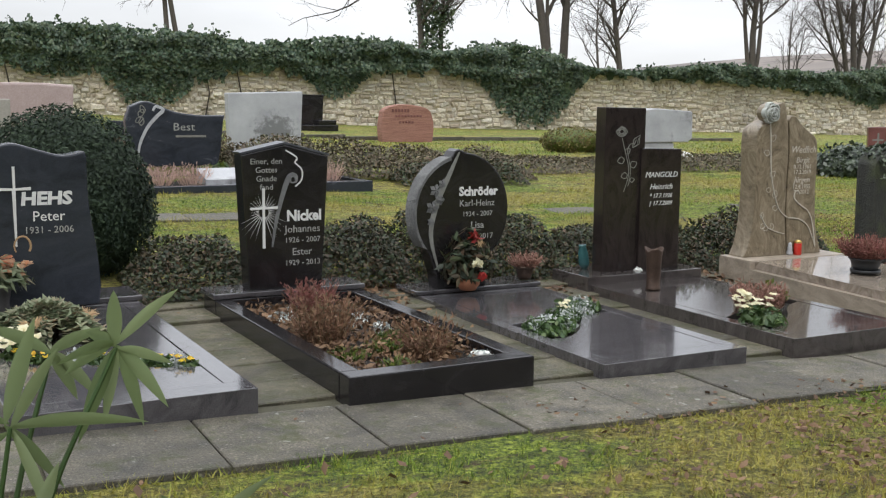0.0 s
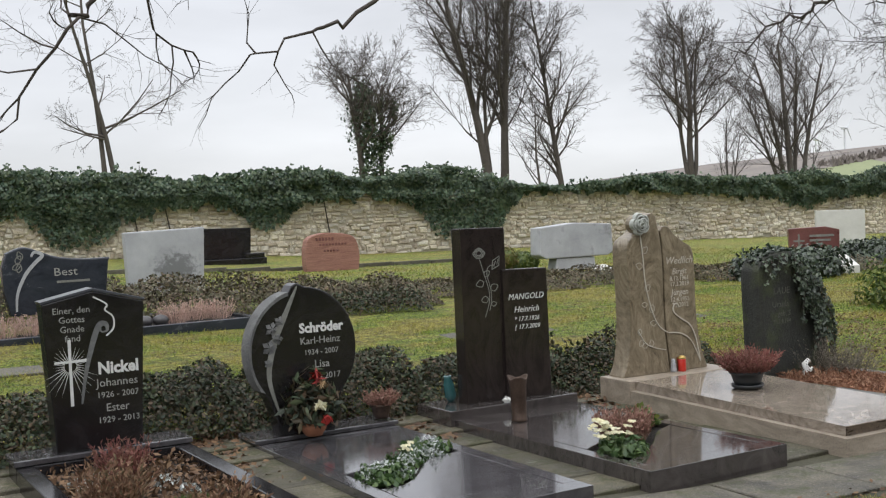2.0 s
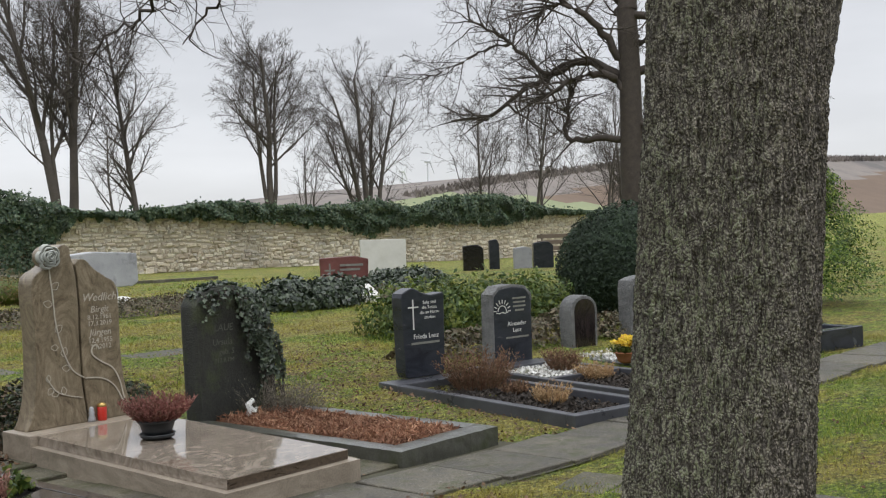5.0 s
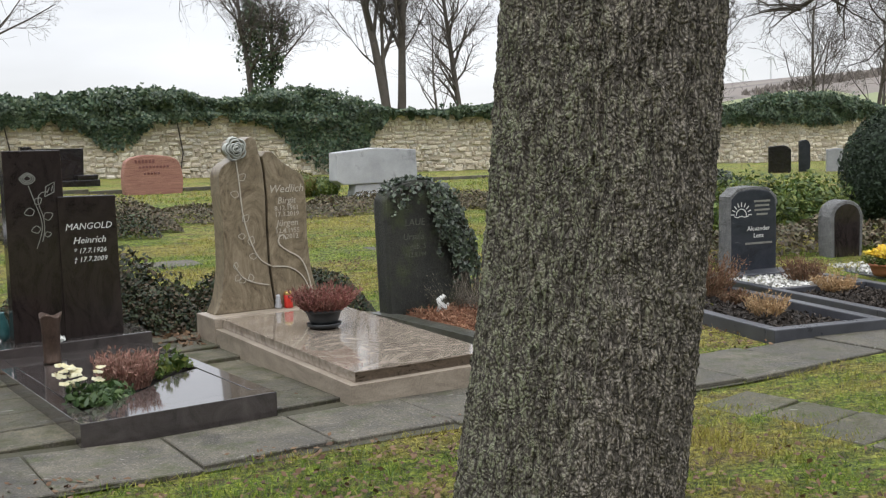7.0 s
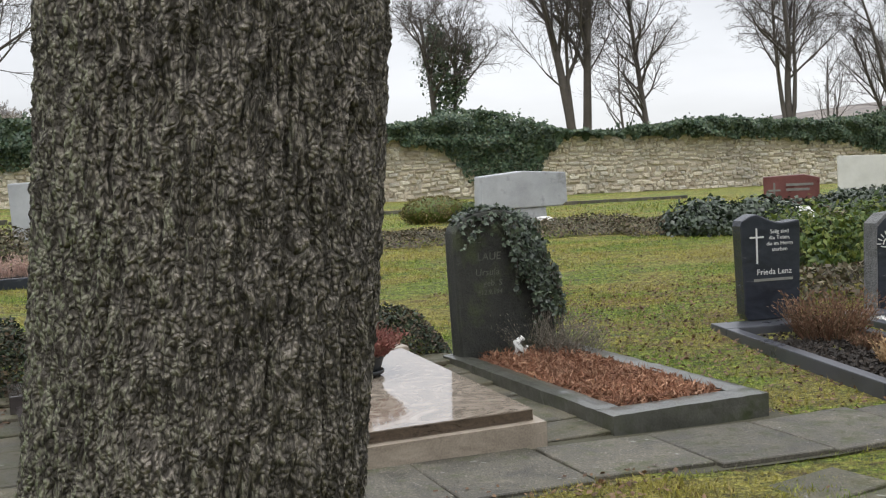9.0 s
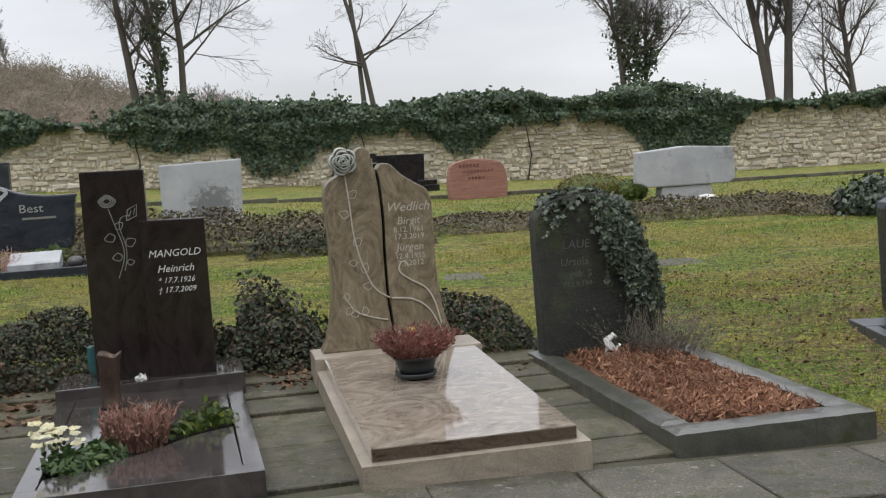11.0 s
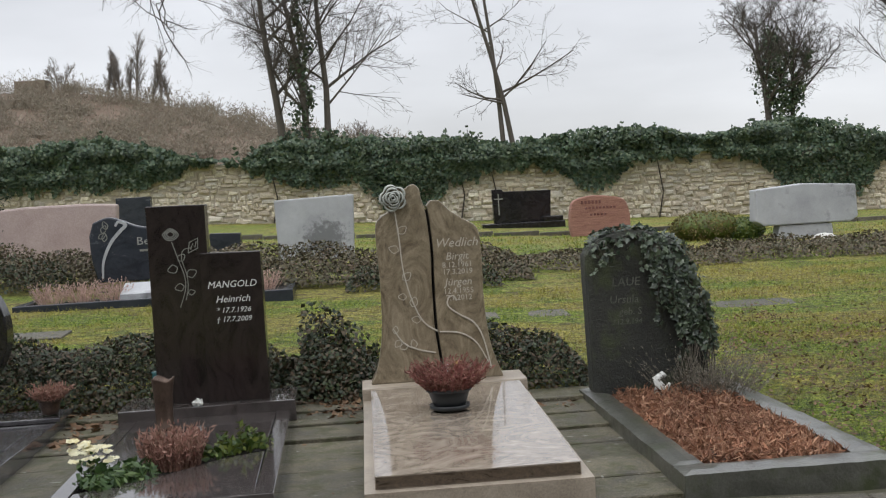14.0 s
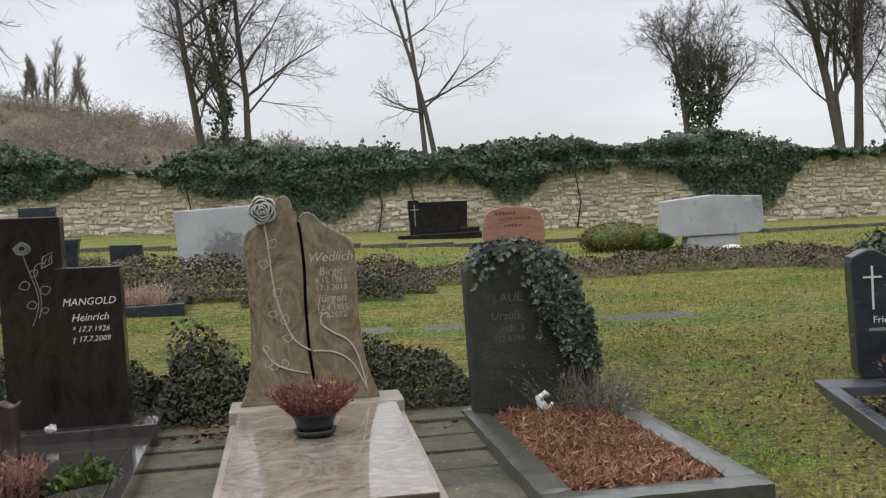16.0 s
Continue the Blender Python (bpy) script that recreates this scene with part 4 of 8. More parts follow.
part("cross", prism([(-0.133, 0.34), (-0.123, 0.34), (-0.121, 0.635), (-0.045, 0.635), (-0.045, 0.652), (-0.121, 0.646), (-0.122, 0.76), (-0.135, 0.76), (-0.134, 0.646), (-0.225, 0.652), (-0.225, 0.635), (-0.139, 0.635)], F - 0.004, F, 0), M["white"], hs)
lettering("HEHS", 0.094, 0.03, F, 0.558, M["white"], hs, stretch=1.14, shear=0.08, bold=0.004)
lettering("Peter", 0.076, 0.04, F, 0.47, M["white"], hs)
lettering("1931 - 2006", 0.052, 0.04, F, 0.405, M["dim"], hs)

# ---- framed bed with the gabled black stone ----
B = pose(1.535, 3.975, 0, 0, 0, 4.0)
g = thing("grave_surround", B, "polished black granite grave frame filled with dry planting", "grave", GRP)
curb_set(g, 0.92, 2.16, 0.08, 0.311, 0.095, 0.11, 0.24, M["black"])
soil_bed(g, -0.37, 0.37, 0.1, 1.93, 0.245, M["soil"], 0.03)
part("plinth", box(-0.47, 0.47, 1.92, 2.2, 0.314, 0.345, 0.006), M["slab"], g)
part("step_plate", box(-0.02, 0.1, 1.62, 1.86, 0.25, 0.3, 0.006), M["slab"], g)
hs = headstone("headstone", B @ pose(-0.02, 2.03, 0.345), [(-0.225, 0), (0.225, 0), (0.27, 0.775), (0.0, 0.845), (-0.265, 0.79)], 0.14, M["black"], "gabled polished black headstone with radiant cross and scroll", 0.008)
F = -0.071
part("coping", prism([(-0.267, 0.791), (0.0, 0.848), (0.27, 0.777), (0.275, 0.789), (0.0, 0.862), (-0.272, 0.804)], -0.075, 0.075, 0.002), M["grey_curb"], hs, "light sawn stone edge")
cx, cz = -0.135, 0.455
rays = bmesh.new()
for a in range(0, 360, 12):
    if a in (84, 96, 264, 276):
        continue
    r1, r2 = 0.03, 0.085 + 0.035 * abs(math.sin(radians(a))) + (0.06 if 200 < a < 340 else 0)
    d = (math.cos(radians(a)), math.sin(radians(a)))
    q = [(cx + d[0] * r1 - d[1] * 0.002, cz + d[1] * r1 + d[0] * 0.002), (cx + d[0] * r1 + d[1] * 0.002, cz + d[1] * r1 - d[0] * 0.002), (cx + d[0] * r2, cz + d[1] * r2)]
    rays.faces.new([rays.verts.new((x, F - 0.0025, z)) for x, z in q])
part("rays", rays, M["white"], hs)
part("cross", prism([(cx - 0.008, cz - 0.21), (cx + 0.008, cz - 0.21), (cx + 0.007, cz + 0.018), (cx + 0.085, cz + 0.018), (cx + 0.085, cz + 0.034), (cx + 0.007, cz + 0.03), (cx + 0.008, cz + 0.14), (cx - 0.008, cz + 0.14), (cx - 0.007, cz + 0.03), (cx - 0.08, cz + 0.03), (cx - 0.08, cz + 0.018), (cx - 0.007, cz + 0.018)], F - 0.006, F, 0), M["white"], hs)
part("scroll", ribbon(spline([(-0.085, 0.25), (-0.055, 0.42), (-0.01, 0.58), (0.025, 0.66), (0.06, 0.665), (0.065, 0.63), (0.035, 0.625), (0.03, 0.65)], 6), lambda s: 0.008 + 0.022 * math.sin(math.pi * min(1, s * 1.3)), F, 0.006), M["hewn"], hs)
part("scroll", ribbon(spline([(0.06, 0.6), (0.1, 0.64), (0.1, 0.7), (0.06, 0.74), (0.07, 0.77), (0.0, 0.815)], 6), 0.008, F, 0.004), M["white"], hs)
for i, w_ in enumerate(("Einer, den", "Gottes", "Gnade", "fand")):
    lettering(w_, 0.048, -0.115, F, 0.735 - i * 0.05, M["dim"], hs)
lettering("Nickel", 0.088, 0.115, F, 0.4, M["white"], hs, stretch=0.95, bold=0.003)
lettering("Johannes", 0.062, 0.105, F, 0.33, M["dim"], hs)
lettering("1926 - 2007", 0.046, 0.105, F, 0.27, M["dim"], hs)
lettering("Ester", 0.06, 0.1, F, 0.195, M["dim"], hs)
lettering("1929 - 2013", 0.046, 0.105, F, 0.135, M["dim"], hs)

# ---- grave with the round black stone ----
C = pose(2.853, 4.09, 0, 0, 0, 3.5)
g = thing("grave_surround", C, "wet dark granite grave cover with an S-shaped planting gap", "grave", GRP)
curb_set(g, 0.9, 2.25, 0.05, 0.217, 0.085, 0.12, 0.3, M["slab"], 0.003)
wave_plates(g, 0.9, 2.25, 0.217, 0.085, 0.12, 0.3, [(-0.36, 0.6), (-0.25, 0.6), (-0.1, 0.72), (0.1, 0.98), (0.25, 1.06), (0.36, 1.08)], [(-0.36, 1.0), (-0.2, 1.05), (0.0, 1.18), (0.2, 1.3), (0.36, 1.34)], M["slab"])
soil_bed(g, -0.36, 0.36, 0.55, 1.4, 0.18, M["soil"], 0.02)
part("plinth", box(-0.47, 0.47, 2.0, 2.3, 0.219, 0.245, 0.006), M["slab"], g)
S = C @ pose(-0.13, 2.08, 0.245)
arc = [(-0.175, 0.0), (0.175, 0.0), (0.185, 0.1)] + [(0.34 * math.cos(radians(a)), 0.505 + 0.37 * math.sin(radians(a))) for a in range(-46, 92, 6)]
arc += [(-0.03, 0.9), (-0.06, 0.885)] + [(-0.34 * math.cos(radians(a)), 0.49 + 0.36 * math.sin(radians(a))) for a in range(75, -48, -6)] + [(-0.19, 0.1)]
hs = headstone("headstone", S, arc, 0.13, M["black"], "round polished black headstone with carved flowers and lettering", 0.008)
F = -0.066
# Paler rim stands in for the sky mirrored in the polished side face.
part("rim", prism([(-0.345 * math.cos(radians(a)), 0.49 + 0.372 * math.sin(radians(a))) for a in range(75, -40, -5)] + [(-0.332 * math.cos(radians(a)), 0.49 + 0.35 * math.sin(radians(a))) for a in range(-40, 76, 5)], -0.07, 0.068, 0.0), M["hewn"], hs, "side edge with the sky's reflection painted pale")
part("cleft", ribbon(spline([(-0.03, 0.88), (-0.1, 0.74), (-0.19, 0.55), (-0.23, 0.35), (-0.17, 0.12)], 6), lambda s: 0.008 + 0.028 * math.sin(math.pi * s), F, 0.006), M["grey_letter"], hs)
fl = bmesh.new()
for px, pz, rr in ((-0.2, 0.64, 0.045), (-0.22, 0.53, 0.05), (-0.15, 0.68, 0.035), (-0.17, 0.58, 0.04), (-0.23, 0.44, 0.03)):
    for a in range(0, 360, 72):
        q = [(px, pz), (px + rr * math.cos(radians(a - 30)) * 0.7, pz + rr * math.sin(radians(a - 30)) * 0.7), (px + rr * math.cos(radians(a)), pz + rr * math.sin(radians(a))), (px + rr * math.cos(radians(a + 30)) * 0.7, pz + rr * math.sin(radians(a + 30)) * 0.7)]
        ys = (F - 0.016, F - 0.008, F - 0.002, F - 0.008)
        fl.faces.new([fl.verts.new((x, y, z)) for (x, z), y in zip(q, ys)])
part("carved_flowers", fl, M["hewn"], hs)
lettering("Schröder", 0.08, 0.115, F, 0.6, M["white"], hs, stretch=0.95, bold=0.003)
lettering("Karl-Heinz", 0.06, 0.105, F, 0.53, M["dim"], hs)
lettering("1934 - 2007", 0.046, 0.11, F, 0.465, M["dim"], hs)
lettering("Lisa", 0.066, 0.11, F, 0.385, M["dim"], hs)
lettering("- 2017", 0.052, 0.16, F, 0.315, M["dim"], hs)

# ---- grave with two brown slabs ----
D = pose(4.168, 4.243, 0, 0, 0, 4.0)
g = thing("grave_surround", D, "wet brown granite grave cover with a curved planting gap", "grave", GRP)
curb_set(g, 0.945, 2.05, 0.02, 0.206, 0.08, 0.12, 0.1, M["brown_slab"], 0.003)
wave_plates(g, 0.945, 2.05, 0.206, 0.08, 0.12, 0.1, [(-0.385, 0.26), (-0.2, 0.36), (0.0, 0.52), (0.2, 0.72), (0.385, 0.82)], [(-0.385, 0.62), (-0.2, 0.72), (0.0, 0.82), (0.2, 0.98), (0.385, 1.06)], M["brown_slab"])
soil_bed(g, -0.385, 0.385, 0.2, 1.1, 0.17, M["soil"], 0.02)
part("plinth", box(-0.5, 0.5, 1.86, 2.3, 0.0, 0.262, 0.006), M["brown_slab"], g)
Tm = pose(3.905, 6.28, 0.262, 0, 0, 2)
hs = headstone("headstone", Tm, [(-0.17, 0), (0.17, 0), (0.168, 1.145), (-0.168, 1.15)], 0.12, M["brown"], "tall dark brown granite stele with an engraved rose", 0.005)
F = -0.061
for pts_ in ([(-0.03, 0.94), (0.0, 0.84), (0.03, 0.74), (0.03, 0.66), (-0.005, 0.56)], [(0.08, 0.9), (0.035, 0.89), (0.02, 0.84), (0.045, 0.74), (0.045, 0.66), (0.03, 0.6)]):
    part("engraved_stem", ribbon(spline([(p[0], p[1]) for p in pts_], 6), 0.005, F, 0.002), M["grey_letter"], hs)


def petal_outline(x, z, r, a, parent, mat, y, aspect=0.5, w=0.005, name="engraved_leaf"):
    c, s = math.cos(radians(a)), math.sin(radians(a))
    loop = [(x + c * u_ - s * v_, z + s * u_ + c * v_) for u_, v_ in [(0, 0), (0.4 * r, 0.5 * r * aspect), (r, 0), (0.4 * r, -0.5 * r * aspect), (0, 0)]]
    part(name, ribbon(spline(loop, 4), w, y, 0.002), mat, parent)


for x, z, r, a in ((0.0, 0.83, 0.05, 40), (-0.005, 0.79, 0.06, 195), (0.045, 0.74, 0.06, 25), (0.025, 0.68, 0.055, 190), (0.045, 0.64, 0.04, 10)):
    petal_outline(x, z, r, a, hs, M["grey_letter"], F, 0.8)
for r in (0.045, 0.034, 0.022):
    part("engraved_rose", ribbon(spline([(-0.035 - r, 0.985), (-0.035, 0.985 + r * 0.7), (-0.035 + r, 0.985), (-0.035 + r * 0.5, 0.985 - r * 0.7), (-0.035 - r * 0.5, 0.985 - r * 0.7), (-0.035 - r, 0.985)], 5), 0.006, F, 0.002), M["grey_letter"], hs)
part("engraved_bud", ribbon([(0.06, 0.87), (0.115, 0.895), (0.12, 0.955), (0.07, 0.93), (0.06, 0.87)], 0.006, F, 0.002), M["grey_letter"], hs)
part("engraved_bud", ribbon([(0.075, 0.89), (0.09, 0.925), (0.1, 0.9), (0.11, 0.935)], 0.006, F, 0.002), M["grey_letter"], hs)
hs = headstone("headstone", pose(4.205, 6.26, 0.262, 0, 0, 2), [(-0.175, 0), (0.175, 0), (0.173, 0.858), (-0.173, 0.866)], 0.11, M["brown"], "low dark brown granite stele with pale lettering", 0.005)
F = -0.056
lettering("MANGOLD", 0.056, 0.0, F, 0.66, M["white"], hs, shear=0.25)
lettering("Heinrich", 0.057, 0.0, F, 0.575, M["white"], hs, shear=0.3)
lettering("* 17.7.1926", 0.043, 0.0, F, 0.515, M["white"], hs, shear=0.25)
lettering("† 17.7.2009", 0.043, 0.0, F, 0.462, M["white"], hs, shear=0.25)

# ---- the veined beige grave ----
E_ = pose(5.48, 4.235, 0, 0, 0, 2.5)
g = thing("grave_surround", E_, "polished veined beige stone cover on a stepped base", "grave", GRP)


def wedge(x0, x1, y0, y1, zb, f0, f1, bev):
    bm = bmesh.new()
    v = [bm.verts.new(p) for p in ((x0, y0, zb), (x1, y0, zb), (x1, y1, zb), (x0, y1, zb), (x0, y0, f0), (x1, y0, f0), (x1, y1, f1), (x0, y1, f1))]
    for q in ((3, 2, 1, 0), (4, 5, 6, 7), (0, 1, 5, 4), (1, 2, 6, 5), (2, 3, 7, 6), (3, 0, 4, 7)):
        bm.faces.new([v[i] for i in q])
    return bevel_all(bm, bev)


part("base", wedge(-0.47, 0.47, 0.0, 1.86, 0.0, 0.19, 0.235, 0.006), M["beige_base"], g)
part("rear_base", box(-0.475, 0.475, 1.862, 2.2, 0.0, 0.302, 0.008), M["beige_base"], g)
pl = bmesh.new()
v = [pl.verts.new(p) for p in ((-0.425, 0.05, 0.192), (0.425, 0.05, 0.192), (0.425, 1.858, 0.237), (-0.425, 1.858, 0.237), (-0.425, 0.05, 0.247), (0.425, 0.05, 0.247), (0.425, 1.858, 0.296), (-0.425, 1.858, 0.296))]
for q in ((3, 2, 1, 0), (4, 5, 6, 7), (0, 1, 5, 4), (1, 2, 6, 5), (2, 3, 7, 6), (3, 0, 4, 7)):
    pl.faces.new([v[i] for i in q])
fy = min(v.co.y for v in pl.verts)
ends = [v.co.copy() for v in pl.verts if v.co.y < fy + 0.01]
part("cover_plate", bevel_all(pl, 0.004), M["beige_slab"], g)
part("front_edge", box(min(p.x for p in ends) + 0.004, max(p.x for p in ends) - 0.004, fy - 0.003, fy + 0.004, min(p.z for p in ends) + 0.004, max(p.z for p in ends) - 0.004, 0.001), M["brown_edge"], g, "dark brown veined front edge of the slab")
Wm = pose(5.355, 6.31, 0.302, 0, 0, 2)
hs = thing("headstone", Wm, "veined beige headstone in two halves with a carved rose", "headstone", "headstones")
gapL = spline([(-0.025, 1.07), (0.0, 0.95), (0.012, 0.75), (0.008, 0.55), (0.012, 0.3), (0.03, 0.12), (0.045, 0.0)], 5)
left = [tuple(p) for p in spline([(-0.385, 0.0), (-0.34, 0.1), (-0.305, 0.3), (-0.3, 0.6), (-0.31, 0.88), (-0.28, 0.965), (-0.19, 1.02), (-0.13, 1.12), (-0.075, 1.15), (-0.04, 1.12)], 5)] + [(p[0] - 0.008, p[1]) for p in gapL]
right = [(p[0] + 0.008, p[1]) for p in spline([(0.045, 0.0), (0.03, 0.12), (0.012, 0.3), (0.008, 0.55), (0.012, 0.75), (0.0, 0.95), (-0.012, 1.02)], 5)] + [tuple(p) for p in spline([(0.02, 1.05), (0.07, 1.045), (0.13, 0.985), (0.21, 0.93), (0.285, 0.87), (0.3, 0.7), (0.3, 0.45), (0.325, 0.2), (0.39, 0.0)], 5)]
part("stone", prism(left, -0.085, 0.085, 0.014), M["beige"], hs)
part("stone", prism(right, -0.08, 0.08, 0.014), M["beige"], hs)
part("joint", box(-0.02, 0.05, -0.02, 0.03, 0.0, 1.0, 0), M["groove"], hs, "dark gap between the two halves")
F = -0.086
rx_, rz_ = -0.195, 1.075


def rose_petal(r, a0, a1, y):
    """A curled petal lip: an arc that stands out from the stone and thins towards its ends."""
    bm, rows = bmesh.new(), []
    for i in range(9):
        s = i / 8
        a, w = a0 + (a1 - a0) * s, 0.0035 + 0.0085 * math.sin(math.pi * s)
        rr = r * (0.9 + 0.16 * math.sin(math.pi * s))
        ring = []
        for dr, dy in ((-0.3, 0.02), (-0.25, 0.004), (0.1, -0.006), (0.6, -0.004), (1.0, 0.006), (1.05, 0.03)):
            q = rr + dr * w
            ring.append(bm.verts.new((rx_ + q * math.cos(a), y + dy, rz_ + q * math.sin(a))))
        rows.append(ring)
    for p, q in zip(rows, rows[1:]):
        for i in range(5):
            bm.faces.new((p[i], p[i + 1], q[i + 1], q[i]))
    bmesh.ops.recalc_face_normals(bm, faces=bm.faces)
    return bm


for k_, (r, d, cnt) in enumerate(((0.066, 0.024, 5), (0.05, 0.032, 4), (0.035, 0.04, 3), (0.021, 0.046, 3), (0.009, 0.05, 2))):
    for j in range(cnt):
        a0 = 2 * math.pi * j / cnt + k_ * 0.9
        part("petal", rose_petal(r, a0 - 0.12, a0 + 2 * math.pi / cnt + 0.12, F - d), M["rose_stone"], hs, smooth=True)
part("carved_rose_core", prism([(rx_ + 0.07 * math.cos(radians(a)), rz_ + 0.068 * math.sin(radians(a))) for a in range(0, 360, 20)], F - 0.016, F + 0.07, 0.01), M["beige"], hs)
ST = M["cream"]
part("carved_stem", ribbon(spline([(-0.19, 1.0), (-0.175, 0.85), (-0.16, 0.65), (-0.12, 0.48), (-0.06, 0.35), (0.02, 0.29)], 8), 0.0075, F, 0.006), ST, hs)
part("carved_stem", ribbon(spline([(0.03, 0.285), (0.15, 0.27), (0.24, 0.21), (0.3, 0.1), (0.32, 0.05)], 8), 0.0075, F + 0.005, 0.006), ST, hs)
part("carved_stem", ribbon(spline([(0.14, 0.46), (0.12, 0.49), (0.09, 0.475), (0.09, 0.43), (0.15, 0.38), (0.23, 0.33), (0.28, 0.24), (0.32, 0.06)], 8), 0.0085, F + 0.005, 0.006), ST, hs)
part("carved_stem", ribbon(spline([(-0.24, 0.32), (-0.18, 0.23), (-0.1, 0.19), (0.0, 0.165)], 8), 0.006, F, 0.006), ST, hs)
for x, z, r, a in ((-0.175, 0.87, 0.06, 40), (-0.18, 0.77, 0.06, 160), (-0.165, 0.6, 0.06, 40), (-0.15, 0.5, 0.05, 175), (-0.12, 0.44, 0.06, 70), (-0.075, 0.36, 0.055, 170), (-0.2, 0.25, 0.05, 230), (-0.23, 0.29, 0.045, 80), (-0.12, 0.2, 0.05, 100), (-0.16, 0.22, 0.05, 200)):
    petal_outline(x, z, r, a, hs, ST, F, 0.75, 0.004, "carved_leaf")
F2 = F + 0.005
lettering("Wedlich", 0.074, 0.155, F2, 0.775, M["cream"], hs, shear=0.3)
lettering("Birgit", 0.062, 0.155, F2, 0.7, M["cream"], hs, shear=0.2)
lettering("8.12.1961", 0.045, 0.155, F2, 0.655, M["cream"], hs)
lettering("17.3.2019", 0.045, 0.155, F2, 0.615, M["cream"], hs)
lettering("Jürgen", 0.062, 0.155, F2, 0.55, M["cream"], hs, shear=0.2)
lettering("12.4.1955", 0.045, 0.155, F2, 0.503, M["cream"], hs)
lettering("7.1.2012", 0.045, 0.155, F2, 0.463, M["cream"], hs)

# ---- worn curb, dead heather and ivy-grown stone ----
L_ = pose(6.795, 4.335, 0, 0, 0, 3.0)
g = thing("grave_surround", L_, "worn green-grey stone curb round a bed of dead heather", "grave", GRP)


def worn_curb(x0, x1, y0, y1, z0, z1, seed):
    """A curb stone with chipped, uneven edges."""
    bm = box(x0, x1, y0, y1, z0, z1, 0.0)
    for axis, span in ((0, x1 - x0), (1, y1 - y0), (2, z1 - z0)):
        for k in range(1, max(2, int(span / 0.045))):
            at = Vector((x0, y0, z0))
            at[axis] += span * k / max(2, int(span / 0.045))
            nrm = Vector((0, 0, 0))
            nrm[axis] = 1
            bmesh.ops.bisect_plane(bm, geom=bm.verts[:] + bm.edges[:] + bm.faces[:], plane_co=at, plane_no=nrm)
    for v in bm.verts:
        edge = sum((abs(v.co.x - x0) < 1e-4 or abs(v.co.x - x1) < 1e-4, abs(v.co.y - y0) < 1e-4 or abs(v.co.y - y1) < 1e-4, abs(v.co.z - z1) < 1e-4))
        q = noise.noise(v.co * 9.0 + Vector((seed, 0, 0))) + 0.6 * noise.noise(v.co * 27.0)
        v.co.z += 0.004 * q - (0.006 + 0.009 * max(0.0, q)) * (edge > 1 and v.co.z > z1 - 0.01)
        v.co.x += 0.006 * noise.noise(v.co * 14.0 + Vector((0, seed, 0)))
        v.co.y += 0.006 * noise.noise(v.co * 14.0 + Vector((0, 0, seed)))
    return bm


for k_, q in enumerate(((-0.465, 0.465, 0, 0.17), (-0.465, 0.465, 2.11, 2.16), (-0.465, -0.33, 0.174, 2.106), (0.33, 0.465, 0.174, 2.106))):
    part("curb", worn_curb(*q, -0.03, 0.163, 3.0 * k_), M["green_curb"], g)
soil_bed(g, -0.35, 0.35, 0.15, 2.12, 0.115, M["soil"], 0.04)
crown = [(0.36, 0.0), (0.355, 0.22), (0.33, 0.5), (0.28, 0.75), (0.19, 0.91), (0.04, 0.975), (-0.1, 0.985), (-0.26, 0.955), (-0.335, 0.88), (-0.35, 0.78), (-0.345, 0.45), (-0.335, 0.0)]
hs = headstone("headstone", pose(6.61, 6.36, 0.12, 0, 0, 2), [tuple(p) for p in spline(crown, 4)], 0.2, M["moss_stone"], "dark mossy headstone half covered with ivy", 0.035)
F = -0.101
for w_, s_, z_, x_ in (("LAUE", 0.072, 0.665, -0.12), ("Ursula", 0.066, 0.565, -0.135), ("geb. S", 0.058, 0.495, -0.1), ("*12.9.194", 0.045, 0.44, -0.12)):
    lettering(w_, s_, x_, F, z_, M["worn_letter"], hs, shear=0.1, lift=0.001)


def lobed_leaves(points, normals, size, jitter=0.5):
    """Five-lobed ivy leaves that hang tip down."""
    k = len(points)
    nn = unit(np.asarray(normals, float) + jitter * rng.normal(size=(k, 3)))
    ref = np.array([0, 0, -1.0]) + 0.6 * rng.normal(size=(k, 3))
    u_ = unit(ref - (ref * nn).sum(1, keepdims=True) * nn)
    w_ = np.cross(nn, u_)
    sz = size * rng.uniform(0.55, 1.35, (k, 1))
    ring = [(-0.35, 0.0), (-0.48, 0.26), (-0.12, 0.3), (0.02, 0.52), (0.16, 0.24), (0.62, 0.0), (0.16, -0.24), (0.02, -0.52), (-0.12, -0.3), (-0.48, -0.26)]
    v = np.stack([points + u_ * sz * a + w_ * sz * b - nn * sz * 0.25 * abs(b) for a, b in ring], 1).reshape(-1, 3)
    i = np.arange(k)[:, None] * 10
    f = np.concatenate([i + q for q in ([0, 1, 2], [0, 2, 4], [2, 3, 4], [0, 4, 6], [4, 5, 6], [0, 6, 8], [6, 7, 8], [0, 8, 9])], 1).reshape(-1, 3)
    return v, f


